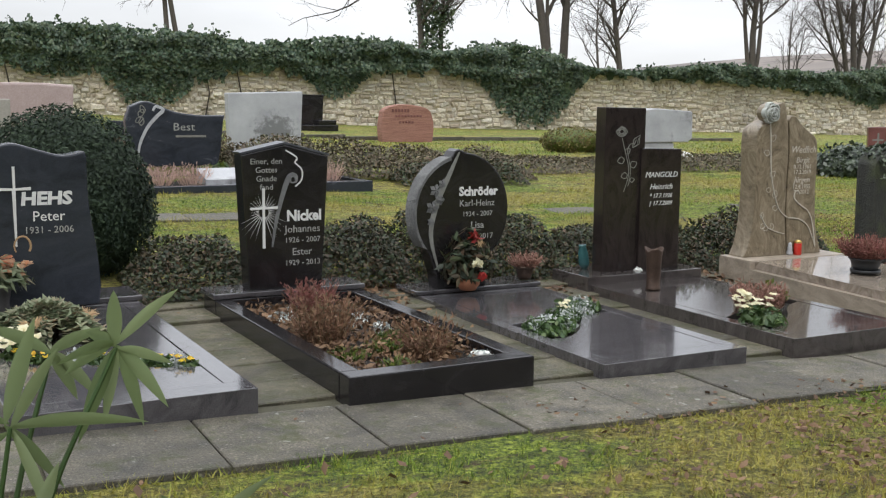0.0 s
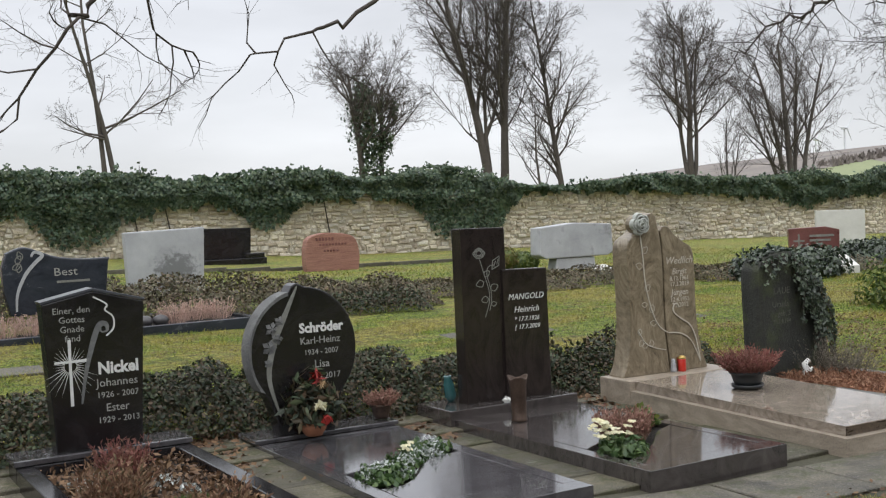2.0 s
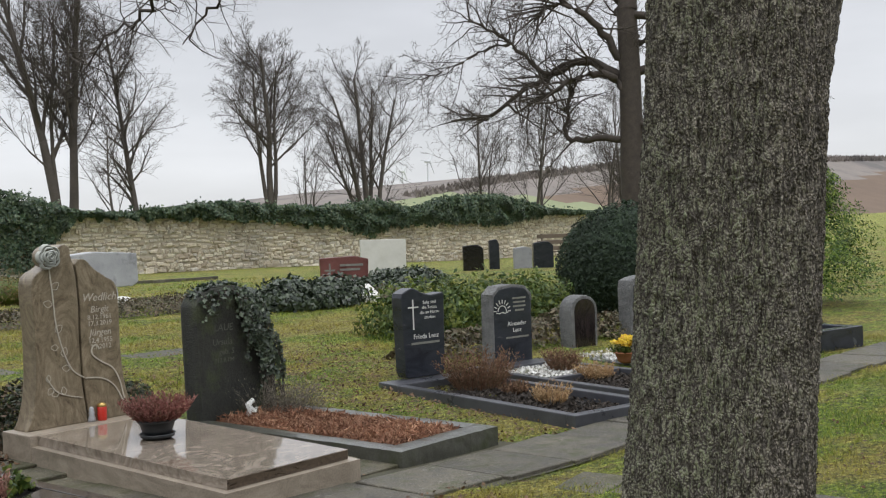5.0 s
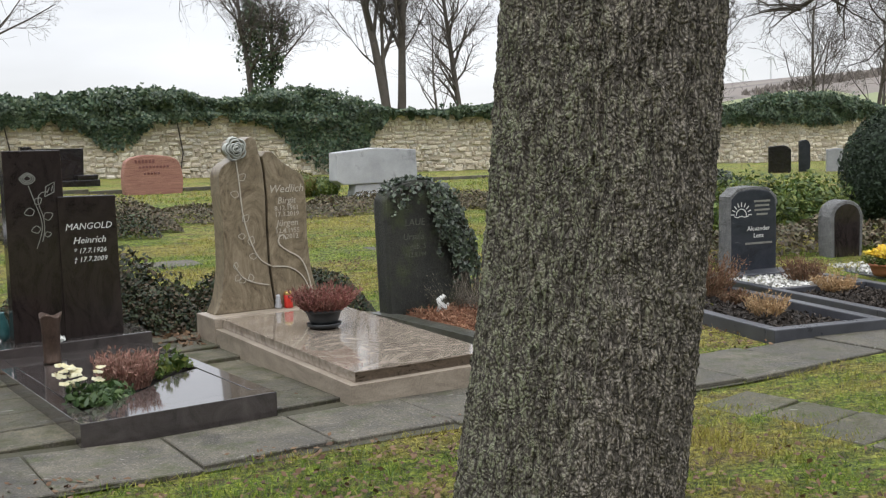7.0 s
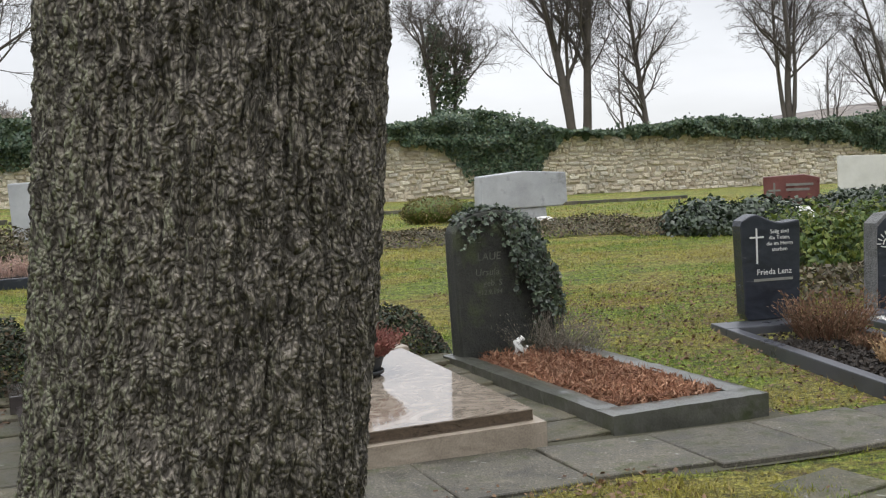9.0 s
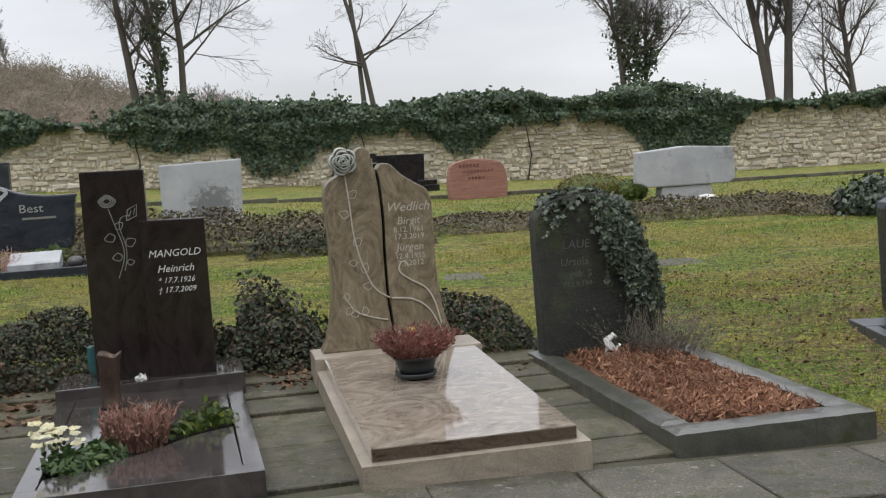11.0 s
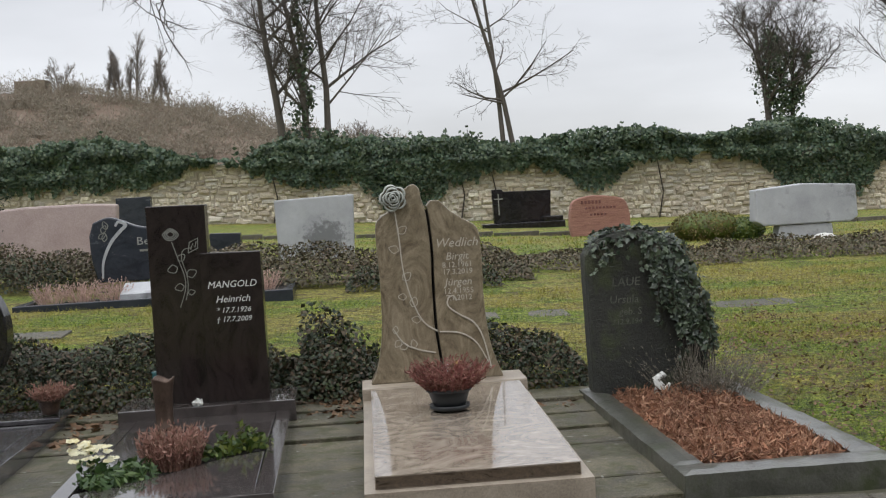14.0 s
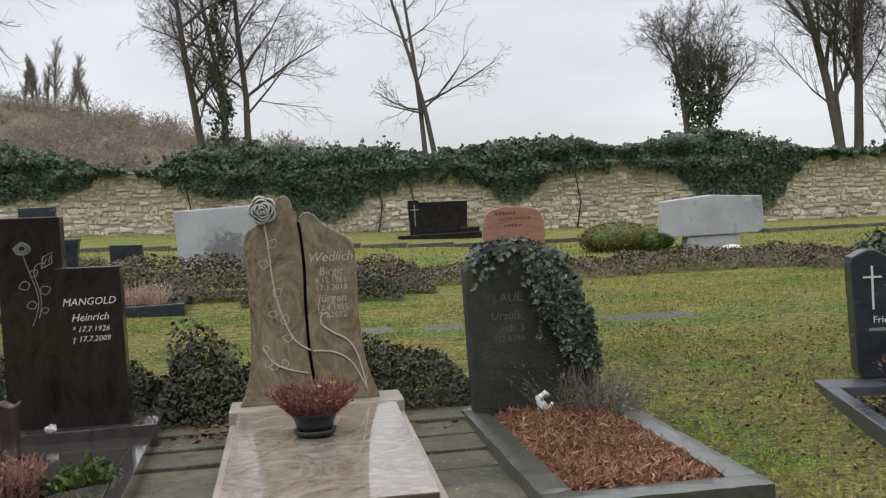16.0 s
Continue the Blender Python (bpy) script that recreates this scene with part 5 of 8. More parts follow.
lead = np.array(sorted([(x, z) for x, z in crown if z > 0.4]))
lp_, ln_ = [], []
st_, dry_ = bmesh.new(), bmesh.new()
for j in range(50):
    x0 = rng.uniform(-0.34, 0.33) if j < 18 else rng.uniform(0.0, 0.33)
    z0 = float(np.interp(x0, lead[:, 0], lead[:, 1])) - 0.02
    long_ = float(np.interp(x0, [-0.34, -0.27, -0.1, 0.0, 0.12, 0.33], [0.5, 0.16, 0.14, 0.5, 0.88, 0.8])) * rng.uniform(0.45, 1.1)
    drift, sway = rng.uniform(0.06, 0.34) if x0 > -0.1 else rng.uniform(-0.05, 0.05), rng.uniform(0, 6)
    line = []
    for q in np.linspace(0, 1, max(4, int(long_ / 0.02))):
        z = z0 - long_ * q
        if z < 0.06:
            break
        x = min(x0 + drift * long_ * q + 0.02 * math.sin(sway + q * 7), 0.37)
        y = -0.115 - 0.03 * math.sin(math.pi * q) - 0.03 * q
        line.append((x, y, z))
        if z > 0.2 + 0.22 * rng.uniform():
            for _ in range(1):
                lp_.append((x + rng.normal() * 0.017, y - 0.012 * rng.uniform(), z + rng.normal() * 0.012))
                ln_.append((0.3 * x, -1, 0.35))
    if len(line) > 3:
        tube(line, 0.003, 0.0018, 4, st_)
        if line[-1][2] < 0.42 and x0 > 0.02:
            x, y, z = line[-1]
            for _ in range(3):
                tube([(x, y, z), (x + 0.02 * rng.normal(), y - 0.03, z * 0.6), (x + 0.05 * rng.normal() + 0.02, y - 0.07 * rng.uniform(), 0.03)], 0.0022, 0.0012, 4, dry_)
for _ in range(380):
    x = rng.uniform(-0.33, 0.34)
    z = float(np.interp(x, lead[:, 0], lead[:, 1]))
    back = rng.uniform(-0.12, 0.12)
    lp_.append((x, back, z + 0.012 + 0.02 * rng.uniform() - 0.05 * (abs(back) > 0.085)))
    ln_.append((0.4 * x, back * 3, 1.0))
for _ in range(170):
    z = rng.uniform(0.3, 0.9)
    lp_.append((float(np.interp(z, [0.22, 0.5, 0.75, 0.91], [0.355, 0.335, 0.29, 0.2])) + 0.012 + 0.025 * rng.uniform(), rng.uniform(-0.12, 0.1), z))
    ln_.append((1.0, -0.4, 0.3))
mesh_object("ivy_leaves", *lobed_leaves(np.array(lp_), np.array(ln_), 0.037), M["ivy_near"], hs, "grey-green ivy hanging over one side")
part("ivy_stem", st_, M["twig"], hs)
part("dry_ivy_stem", dry_, M["dry_lavender"], hs, "leafless grey-brown ivy stalks")

# ---- two dark graves further along ----
G1 = pose(8.44, 4.19, 0, 0, 0, -11.0)
g = thing("grave_surround", G1, "dark grey granite grave frame with bare soil", "grave", GRP)
curb_set(g, 0.9, 2.55, -0.03, 0.117, 0.085, 0.1, 0.3, M["grey_curb"])
soil_bed(g, -0.37, 0.37, 0.1, 2.26, 0.045, M["soil"], 0.03)
hs = headstone("headstone", pose(8.965, 6.72, 0.12, 0, 0, -8), [(-0.2, 0), (0.2, 0)] + [tuple(p) for p in spline([(0.225, 0.05), (0.235, 0.4), (0.245, 0.72)], 4)] + [tuple(p) for p in spline([(0.235, 0.75), (0.1, 0.735), (0.0, 0.755), (-0.12, 0.805), (-0.235, 0.76)], 5)] + [tuple(p) for p in spline([(-0.245, 0.72), (-0.235, 0.4), (-0.225, 0.05)], 4)], 0.15, M["blue"], "dark blue-grey headstone with a thin cross and lettering", 0.012)
F = -0.076
part("cross", prism([(-0.125, 0.43), (-0.112, 0.43), (-0.112, 0.625), (-0.06, 0.625), (-0.06, 0.637), (-0.112, 0.637), (-0.112, 0.7), (-0.125, 0.7), (-0.125, 0.637), (-0.175, 0.637), (-0.175, 0.625), (-0.125, 0.625)], F - 0.003, F, 0), M["white"], hs)
lettering("Frieda Lenz", 0.062, 0.02, F, 0.345, M["white"], hs)
for w_, z_ in (("Selig sind", 0.655), ("die Toten,", 0.61), ("die im Herrn", 0.565), ("sterben", 0.52)):
    lettering(w_, 0.042, 0.07, F, z_, M["white"], hs)
for z_, w_ in ((0.295, 0.3),):
    part("worn_line", box(0.06 - w_ / 2 if z_ > 0.3 else -0.15, 0.06 + w_ / 2 if z_ > 0.3 else 0.17, F - 0.003, F, z_, z_ + 0.02, 0), M["grey_letter"], hs)
G2 = pose(9.66, 4.27, 0, 0, 0, -11.0)
g = thing("grave_surround", G2, "dark grey granite grave frame with gravel and soil", "grave", GRP)
curb_set(g, 0.98, 2.5, -0.03, 0.1, 0.085, 0.1, 0.3, M["grey_curb"])
soil_bed(g, -0.4, 0.4, 0.1, 2.26, 0.04, M["soil"], 0.03)
part("step_curb", box(-0.4, 0.4, 1.3, 1.38, 0.03, 0.1, 0.006), M["grey_curb"], g)
hs = headstone("headstone", pose(10.25, 6.75, 0.06, 0, 0, -8), [(-0.25, 0), (0.25, 0), (0.26, 0.6)] + [tuple(p) for p in spline([(0.245, 0.69), (0.17, 0.765), (0.0, 0.79), (-0.17, 0.77), (-0.245, 0.7)], 5)] + [(-0.26, 0.6)], 0.17, M["blue"], "rough-edged grey headstone with a rising sun", 0.02)
part("rough_edge", prism([(-0.25, 0.0), (-0.24, 0.69), (-0.17, 0.755), (0.0, 0.778), (0.17, 0.755), (0.238, 0.68), (0.25, 0.62), (0.272, 0.63), (0.257, 0.71), (0.17, 0.79), (0.0, 0.81), (-0.17, 0.795), (-0.258, 0.72), (-0.272, 0.0)], -0.084, 0.09, 0.012), M["hewn"], hs, "rough hewn pale edge")
F = -0.086
part("sun_arc", ribbon([(-0.14 + 0.055 * math.cos(radians(a)), 0.55 + 0.055 * math.sin(radians(a))) for a in range(-10, 191, 12)], 0.008, F), M["white"], hs)
for a in range(0, 181, 22):
    c_, s_ = math.cos(radians(a)), math.sin(radians(a))
    part("sun_ray", ribbon([(-0.14 + 0.075 * c_, 0.55 + 0.075 * s_), (-0.14 + 0.115 * c_, 0.55 + 0.115 * s_)], 0.008, F), M["white"], hs)
part("water_line", ribbon(spline([(-0.22, 0.54), (-0.18, 0.53), (-0.14, 0.54), (-0.1, 0.53), (-0.06, 0.54)], 4), 0.008, F), M["white"], hs)
lettering("Alexander", 0.06, 0.05, F, 0.4, M["white"], hs)
lettering("Lenz", 0.06, 0.05, F, 0.335, M["white"], hs)
for z_, x_, w_ in ((0.66, 0.09, 0.18), (0.62, 0.09, 0.16), (0.58, 0.09, 0.17), (0.54, 0.09, 0.12), (0.275, 0.05, 0.3)):
    part("worn_line", box(x_ - w_ / 2, x_ + w_ / 2, F - 0.003, F, z_, z_ + 0.018, 0), M["grey_letter"], hs)

# ---- second row of graves and the stones towards the wall ----
ROW2 = "stones of the rows behind"


def far_stone(x, y, outline, depth, material, label, yaw=0.0, bevel=0.02, sink=0.05):
    return headstone("headstone", pose(x, y, float(gz(x, y)) - sink, 0, 0, yaw), outline, depth, material, label, bevel, ROW2)


def block(w, h, taper=0.0, crown=0.0):
    return [(-w / 2 + taper, 0), (w / 2 - taper, 0), (w / 2, h), (w / 4, h + crown), (-w / 4, h + crown), (-w / 2, h)]


Q = pose(2.55, 11.3, float(gz(2.5, 11.8)), 0, 0, 4)
g = thing("grave_surround", Q, "dark granite frame of a wide double grave", "grave", ROW2)
curb_set(g, 2.85, 1.75, -0.1, 0.05, 0.1, 0.1, 0.3, M["blue"])
soil_bed(g, -1.32, 1.32, 0.09, 1.5, 0.02, M["soil"], 0.02)
hs = headstone("headstone", pose(2.05, 12.95, float(gz(2, 12.9)) + 0.08, 0, 0, 3), [(-0.5, 0), (0.5, 0)] + [tuple(p) for p in spline([(0.54, 0.2), (0.58, 0.55)], 4)] + [tuple(p) for p in spline([(0.6, 0.6), (0.3, 0.6), (0.0, 0.64), (-0.2, 0.72), (-0.35, 0.76), (-0.52, 0.7)], 5)] + [tuple(p) for p in spline([(-0.57, 0.55), (-0.56, 0.3), (-0.52, 0.1)], 4)], 0.16, M["blue"], "wavy blue-grey double headstone with a carved scroll", 0.02, ROW2)
F = -0.082
part("carved_scroll", ribbon(spline([(-0.44, 0.05), (-0.42, 0.25), (-0.33, 0.45), (-0.22, 0.58), (-0.14, 0.66), (-0.22, 0.7), (-0.26, 0.65)], 6), lambda s: 0.02 + 0.02 * math.sin(3 * s), F, 0.006), M["grey_gran"], hs)
for x_, z_, a_ in ((-0.42, 0.58, 60), (-0.36, 0.62, 110), (-0.46, 0.52, 30), (-0.4, 0.48, 80)):
    petal_outline(x_, z_, 0.1, a_, hs, M["grey_letter"], F, 0.6, 0.01, "carved_lily")
lettering("Best", 0.13, 0.1, F, 0.42, M["dim"], hs, stretch=1.15)
part("worn_line", box(0.0, 0.36, F - 0.003, F, 0.34, 0.365, 0), M["grey_letter"], hs)

far_stone(0.36, 15.35, block(1.64, 0.9, 0.05, 0.03), 0.2, M["pink"], "wide pink granite headstone with a gently arched top", 2, 0.03)
far_stone(3.88, 15.7, [(-0.54, 0), (0.52, 0), (0.56, 0.93), (-0.57, 0.9)], 0.2, M["grey_patch"], "plain grey granite headstone with a dark weathered patch", 1, 0.02)
far_stone(2.2, 18.0, [(-0.25, 0), (0.25, 0), (0.25, 0.36), (-0.25, 0.38)], 0.15, M["blue"], "small dark grey headstone", 0, 0.01)
far_stone(-1.23, 26.0, block(0.8, 0.95), 0.2, M["blue"], "dark headstone before the ivy wall", 0, 0.01)
t2 = far_stone(8.05, 28.2, [(-0.72, 0), (0.72, 0), (0.76, 0.78), (-0.45, 0.8), (-0.5, 0.86), (-0.75, 0.86)], 0.3, M["black"], "polished black double headstone on a wide plinth", 0, 0.01, sink=-0.12)
part("plinth", box(-1.05, 1.05, -0.5, 0.25, -0.3, -0.002, 0.02), M["black"], t2)
part("side_plate", box(0.5, 1.0, -0.5, -0.2, 0.0, 0.12, 0.02), M["black"], t2)
part("cross", box(-0.6, -0.57, -0.16, -0.151, 0.2, 0.75, 0), M["grey_letter"], t2)
part("cross", box(-0.7, -0.47, -0.159, -0.152, 0.6, 0.63, 0), M["grey_letter"], t2)
t3 = far_stone(9.2, 23.3, [tuple(p) for p in spline([(-0.6, 0), (-0.63, 0.3), (-0.6, 0.6), (-0.52, 0.78), (-0.2, 0.87), (0.15, 0.86), (0.5, 0.78), (0.62, 0.6), (0.66, 0.3), (0.62, 0)], 4)], 0.3, M["red"], "rough banded red sandstone headstone", 0, 0.03, 0.04)
for z_, x0_, x1_ in ((0.7, -0.38, 0.08), (0.59, -0.3, 0.42), (0.45, -0.2, 0.2)):
    for s_ in np.arange(x0_, x1_ - 0.05, 0.075):
        part("worn_letter", box(s_, s_ + 0.05, -0.156, -0.149, z_, z_ + (0.07 if z_ > 0.65 else 0.045), 0), M["maroon"], t3)
t4 = thing("headstone", pose(11.1, 16.3, float(gz(11, 16.3)) - 0.04, 0, 0, 2), "broad grey granite headstone on a narrow foot", "headstone", ROW2)
part("foot", prism([(-0.45, 0), (0.42, 0), (0.4, 0.235), (-0.4, 0.235)], -0.13, 0.13, 0.02), M["grey_gran"], t4)
part("stone", prism([(-0.64, 0.24), (0.68, 0.24), (0.79, 0.31), (0.77, 0.79), (0.0, 0.84), (-0.74, 0.78), (-0.76, 0.31)], -0.16, 0.16, 0.02), M["grey_gran"], t4)
far_stone(20.4, 19.1, [(-0.55, 0), (0.55, 0), (0.56, 0.92), (-0.55, 0.94)], 0.16, M["white_stone"], "plain pale limestone headstone", -35, 0.01)
t5 = far_stone(15.2, 14.7, [(-0.42, 0), (0.42, 0), (0.44, 0.62), (0.2, 0.68), (-0.44, 0.66)], 0.16, M["maroon"], "low maroon granite headstone with a cross", -35, 0.012)
part("cross", box(-0.28, -0.25, -0.086, -0.08, 0.15, 0.56, 0), M["grey_letter"], t5)
part("cross", box(-0.36, -0.17, -0.085, -0.081, 0.42, 0.45, 0), M["grey_letter"], t5)
for z_, w_ in ((0.5, 0.42), (0.42, 0.36), (0.25, 0.2)):
    part("worn_line", box(-0.08, -0.08 + w_, -0.085, -0.08, z_, z_ + 0.04, 0), M["grey_letter"], t5)
pl_ = tagged(part("sloped_name_plate", wedge(-0.28, 0.28, -0.2, 0.25, -0.02, 0.1, 0.26, 0.01), M["white_stone"]), "sloped pale name plate lying in ivy", "name plate")
pl_.matrix_world = pose(13.9, 12.9, float(gz(13.9, 12.9)), 0, 0, -20)
for x_, y_, w_, h_, mt_, lb_ in ((23.9, 19.3, 0.55, 0.72, "black", "black polished headstone near the wall"), (25.0, 19.5, 0.28, 0.85, "blue", "slim dark headstone near the wall"), (25.5, 18.9, 0.5, 0.62, "grey_gran", "small pale grey headstone near the wall"), (25.9, 18.5, 0.55, 0.75, "blue", "dark blue-grey headstone near the wall")):
    far_stone(x_, y_, [(-w_ / 2, 0), (w_ / 2, 0)] + [tuple(p) for p in spline([(w_ / 2, h_ * 0.85), (w_ * 0.2, h_), (-w_ / 2, h_ * 0.96)], 4)], 0.18, M[mt_], lb_, -40, 0.015)
fence = thing("slatted_bench", pose(26.6, 18.2, float(gz(26.6, 18.2)), 0, 0, -45), "weathered wooden slatted bench", "bench")
for k_ in range(3):
    part("slat", box(-0.8, 0.8, 0.2, 0.24, 0.45 + 0.17 * k_, 0.56 + 0.17 * k_, 0.006), M["wood"], fence)
for k_ in range(3):
    part("slat", box(-0.8, 0.8, -0.2 + 0.13 * k_, -0.1 + 0.13 * k_, 0.4, 0.43, 0.006), M["wood"], fence)
for k_ in (-0.7, 0.66):
    part("leg", box(k_, k_ + 0.05, -0.18, -0.13, -0.05, 0.4, 0.004), M["wood"], fence)
    part("leg", box(k_, k_ + 0.05, 0.15, 0.198, -0.05, 0.92, 0.004), M["wood"], fence)
far_stone(-0.45, 9.4, block(1.05, 1.05), 0.12, M["concrete"], "tall weathered beige stone slab", 0, 0.01)
hs = headstone("headstone", pose(11.75, 6.98, 0.03, 0, 0, -10), [(-0.19, 0), (0.19, 0), (0.2, 0.45)] + [(0.195 * math.cos(radians(a)), 0.46 + 0.16 * math.sin(radians(a))) for a in range(15, 171, 15)] + [(-0.2, 0.45)], 0.2, M["hewn"], "small round-topped rough grey headstone", 0.02)
part("polished_face", prism([(-0.15, 0.05), (0.15, 0.05), (0.155, 0.45)] + [(0.15 * math.cos(radians(a)), 0.46 + 0.12 * math.sin(radians(a))) for a in range(15, 171, 15)] + [(-0.155, 0.45)], -0.106, -0.09, 0.002), M["brown"], hs)
hs = headstone("headstone", pose(12.95, 6.95, 0.05, 0, 0, -10), [(-0.27, 0), (0.27, 0), (0.27, 0.6)] + [tuple(p) for p in spline([(0.25, 0.68), (0.1, 0.74), (-0.1, 0.74), (-0.26, 0.7)], 4)] + [(-0.28, 0.6)], 0.2, M["hewn"], "rough-edged grey headstone with polished face", 0.02)
part("polished_face", prism([(-0.22, 0.04), (0.23, 0.04), (0.23, 0.62), (0.1, 0.69), (-0.1, 0.69), (-0.22, 0.64)], -0.107, -0.09, 0.003), M["grey_curb"], hs)
for z_, w_ in ((0.5, 0.12), (0.44, 0.2), (0.36, 0.3)):
    part("worn_line", box(-w_ / 2, w_ / 2, -0.11, -0.106, z_, z_ + 0.025, 0), M["grey_letter"], hs)
g = thing("grave_surround", pose(11.15, 4.5, 0, 0, 0, -12), "low grey granite plate with lanterns and flowers", "grave", GRP)
part("cover_plate", box(-0.5, 0.5, 0.0, 2.2, -0.05, 0.05, 0.008), M["grey_curb"], g)
g = thing("grave_surround", pose(12.75, 4.6, 0, 0, 0, -12), "dark granite frame standing high above the lawn", "grave", GRP)
curb_set(g, 1.3, 2.1, -0.05, 0.24, 0.12, 0.14, 0.25, M["blue"])
soil_bed(g, -0.52, 0.52, 0.13, 1.86, 0.2, M["soil"], 0.03)

# ---- hedges, shrubs and ground cover ----


def leafy_mass(name, label, category, chunks, material, kind="", core=None):
    ob = mesh_object(name, *join(*chunks), material)
    return tagged(ob, label, category, kind=kind)


def hedge_strip(name, label, category, spans, material, size=0.05, density=1500, aspect=0.6):
    ch = []
    for x0, x1, y0, y1, h in spans:
        p, n = strip_points(int(density * (x1 - x0) * (y1 - y0) * (1 + h)), x0, x1, y0, y1, h, 0.55, x0)
        ch.append(leaf_mesh(p, n, size, aspect, 0.6))
    return leafy_mass(name, label, category, ch, material, "stuff")


hedge_strip("ground_cover", "evergreen ground cover mixed with brown leaves behind the headstones", "ground cover", [(0.55, 1.35, 6.25, 7.0, 0.3), (1.3, 2.45, 6.4, 7.25, 0.38), (2.4, 3.75, 6.5, 7.35, 0.42), (3.7, 4.45, 6.7, 7.4, 0.3), (4.4, 5.1, 6.55, 7.2, 0.3), (5.0, 6.35, 6.65, 7.35, 0.33)], M["cover"], 0.031, 9500)
p, n = dome_points(7000, 0.4, 0.36, 0.44, 0.5, 0, 0.5, 3)
b = leafy_mass("ivy_bush", "rounded dark ivy bush beside a headstone", "bush", [leaf_mesh(p, n, 0.036, 0.7, 0.6, droop=0.6)], M["cover"])
b.matrix_world = pose(4.66, 6.98, float(gz(4.66, 7)) - 0.02)
hedge_strip("low_hedge", "low winter-brown hedge behind the double grave", "hedge", [(-3.0, 1.5, 12.95, 13.9, 0.42), (1.2, 3.0, 13.15, 13.9, 0.4), (2.6, 6.6, 12.3, 13.4, 0.38)], M["brown_cover"], 0.045, 2600)
hedge_strip("low_hedge", "low green hedge strip before the brown hedge", "hedge", [(4.5, 6.2, 11.75, 12.35, 0.28), (-3.0, 1.3, 12.5, 13.0, 0.36)], M["cover"], 0.042, 2800)
hedge_strip("ground_cover", "flat brownish ground cover before the broad headstone", "ground cover", [(9.0, 11.5, 13.2, 14.6, 0.2), (11.2, 15.0, 12.7, 14.2, 0.2), (6.4, 9.2, 13.0, 14.4, 0.16)], M["brown_cover"], 0.045, 1500)
ch = []
for cx_, cy_, r_, h_ in ((12.3, 12.7, 0.7, 0.5), (13.1, 12.8, 0.8, 0.5), (14.0, 13.6, 0.9, 0.35), (15.8, 14.2, 0.9, 0.35), (17.3, 15.2, 1.0, 0.35)):
    p, n = dome_points(2600, r_, r_ * 0.8, h_, 0.6, 0, 0.3, cx_)
    ch.append(leaf_mesh(p + [cx_, cy_, float(gz(cx_, cy_))], n, 0.075, 0.75, 0.5))
leafy_mass("ivy_mound", "sprawling ivy mounds among the far graves", "ivy", ch, M["ivy_near"], "stuff")
for x_, y_, rx, ry, h_, mt_, sz, k_, nm, lb, ct in ((0.26, 7.35, 0.62, 0.52, 1.1, "yew", 0.03, 30000, "clipped_yew", "dense dark green clipped yew, egg-shaped", "shrub"), (15.1, 8.45, 1.12, 1.1, 1.6, "yew", 0.055, 26000, "clipped_yew", "large dark clipped yew dome", "shrub"), (9.8, 16.9, 0.6, 0.45, 0.46, "olive", 0.05, 2600, "box_shrub", "low yellowish brown shrub beside the broad stone", "shrub"), (10.35, 16.8, 0.34, 0.34, 0.34, "hedge_green", 0.05, 1400, "box_shrub", "low fresh green shrub", "shrub"), (1.5, 16.3, 0.22, 0.2, 0.4, "hedge_green", 0.06, 500, "box_shrub", "small bright green shrub beside the pink stone", "shrub")):
    p, n = dome_points(k_, rx, ry, h_ * 0.6, 0.86, 1, 0.07, x_)
    p[:, 2] = p[:, 2] + h_ * 0.4
    p = p[p[:, 2] > 0]
    n = n[: len(p)] if len(n) != len(p) else n
    root = thing(nm, pose(x_, y_, float(gz(x_, y_))), lb, ct)
    nn = unit(p - [0, 0, h_ * 0.35])
    mesh_object("foliage", *leaf_mesh(p, nn, sz, 0.5, 0.5), M[mt_], root)
    core = bmesh.new()
    bmesh.ops.create_icosphere(core, subdivisions=3, radius=1.0)
    for v in core.verts:
        v.co = Vector((v.co.x * rx * 0.87, v.co.y * ry * 0.87, max(0.0, h_ * 0.4 + v.co.z * h_ * 0.6 * 0.87)))
    part("inner_foliage", core, M["yew"] if mt_ == "yew" else M["hedge_green"], root)
# clipped fresh green hedge
ch = []
for k_ in range(14):
    f_ = k_ / 13
    p, n = dome_points(900, 0.42, 0.62, 0.62 + 0.08 * math.sin(k_ * 1.7), 0.7, 0, 0.3, k_)
    ch.append(leaf_mesh(p + [11.0 + 2.7 * f_, 9.1 - 0.15 * f_, float(gz(11 + 2.7 * f_, 9.1))], n, 0.075, 0.45, 0.6))
hd = thing("yew_hedge", pose(0, 0, 0), "loose fresh green hedge behind the dark graves", "hedge")
mesh_object("foliage", *join(*ch), M["hedge_green"], hd)
for k_ in range(8):
    x_ = 11.0 + 2.7 * k_ / 7
    z_ = float(gz(x_, 9.1))
    part("branch", tube([(x_, 9.05, z_ - 0.05), (x_ + 0.06, 9.0, z_ + 0.25), (x_ - 0.05, 8.95, z_ + 0.5)], 0.025, 0.01, 6), M["twig"], hd)


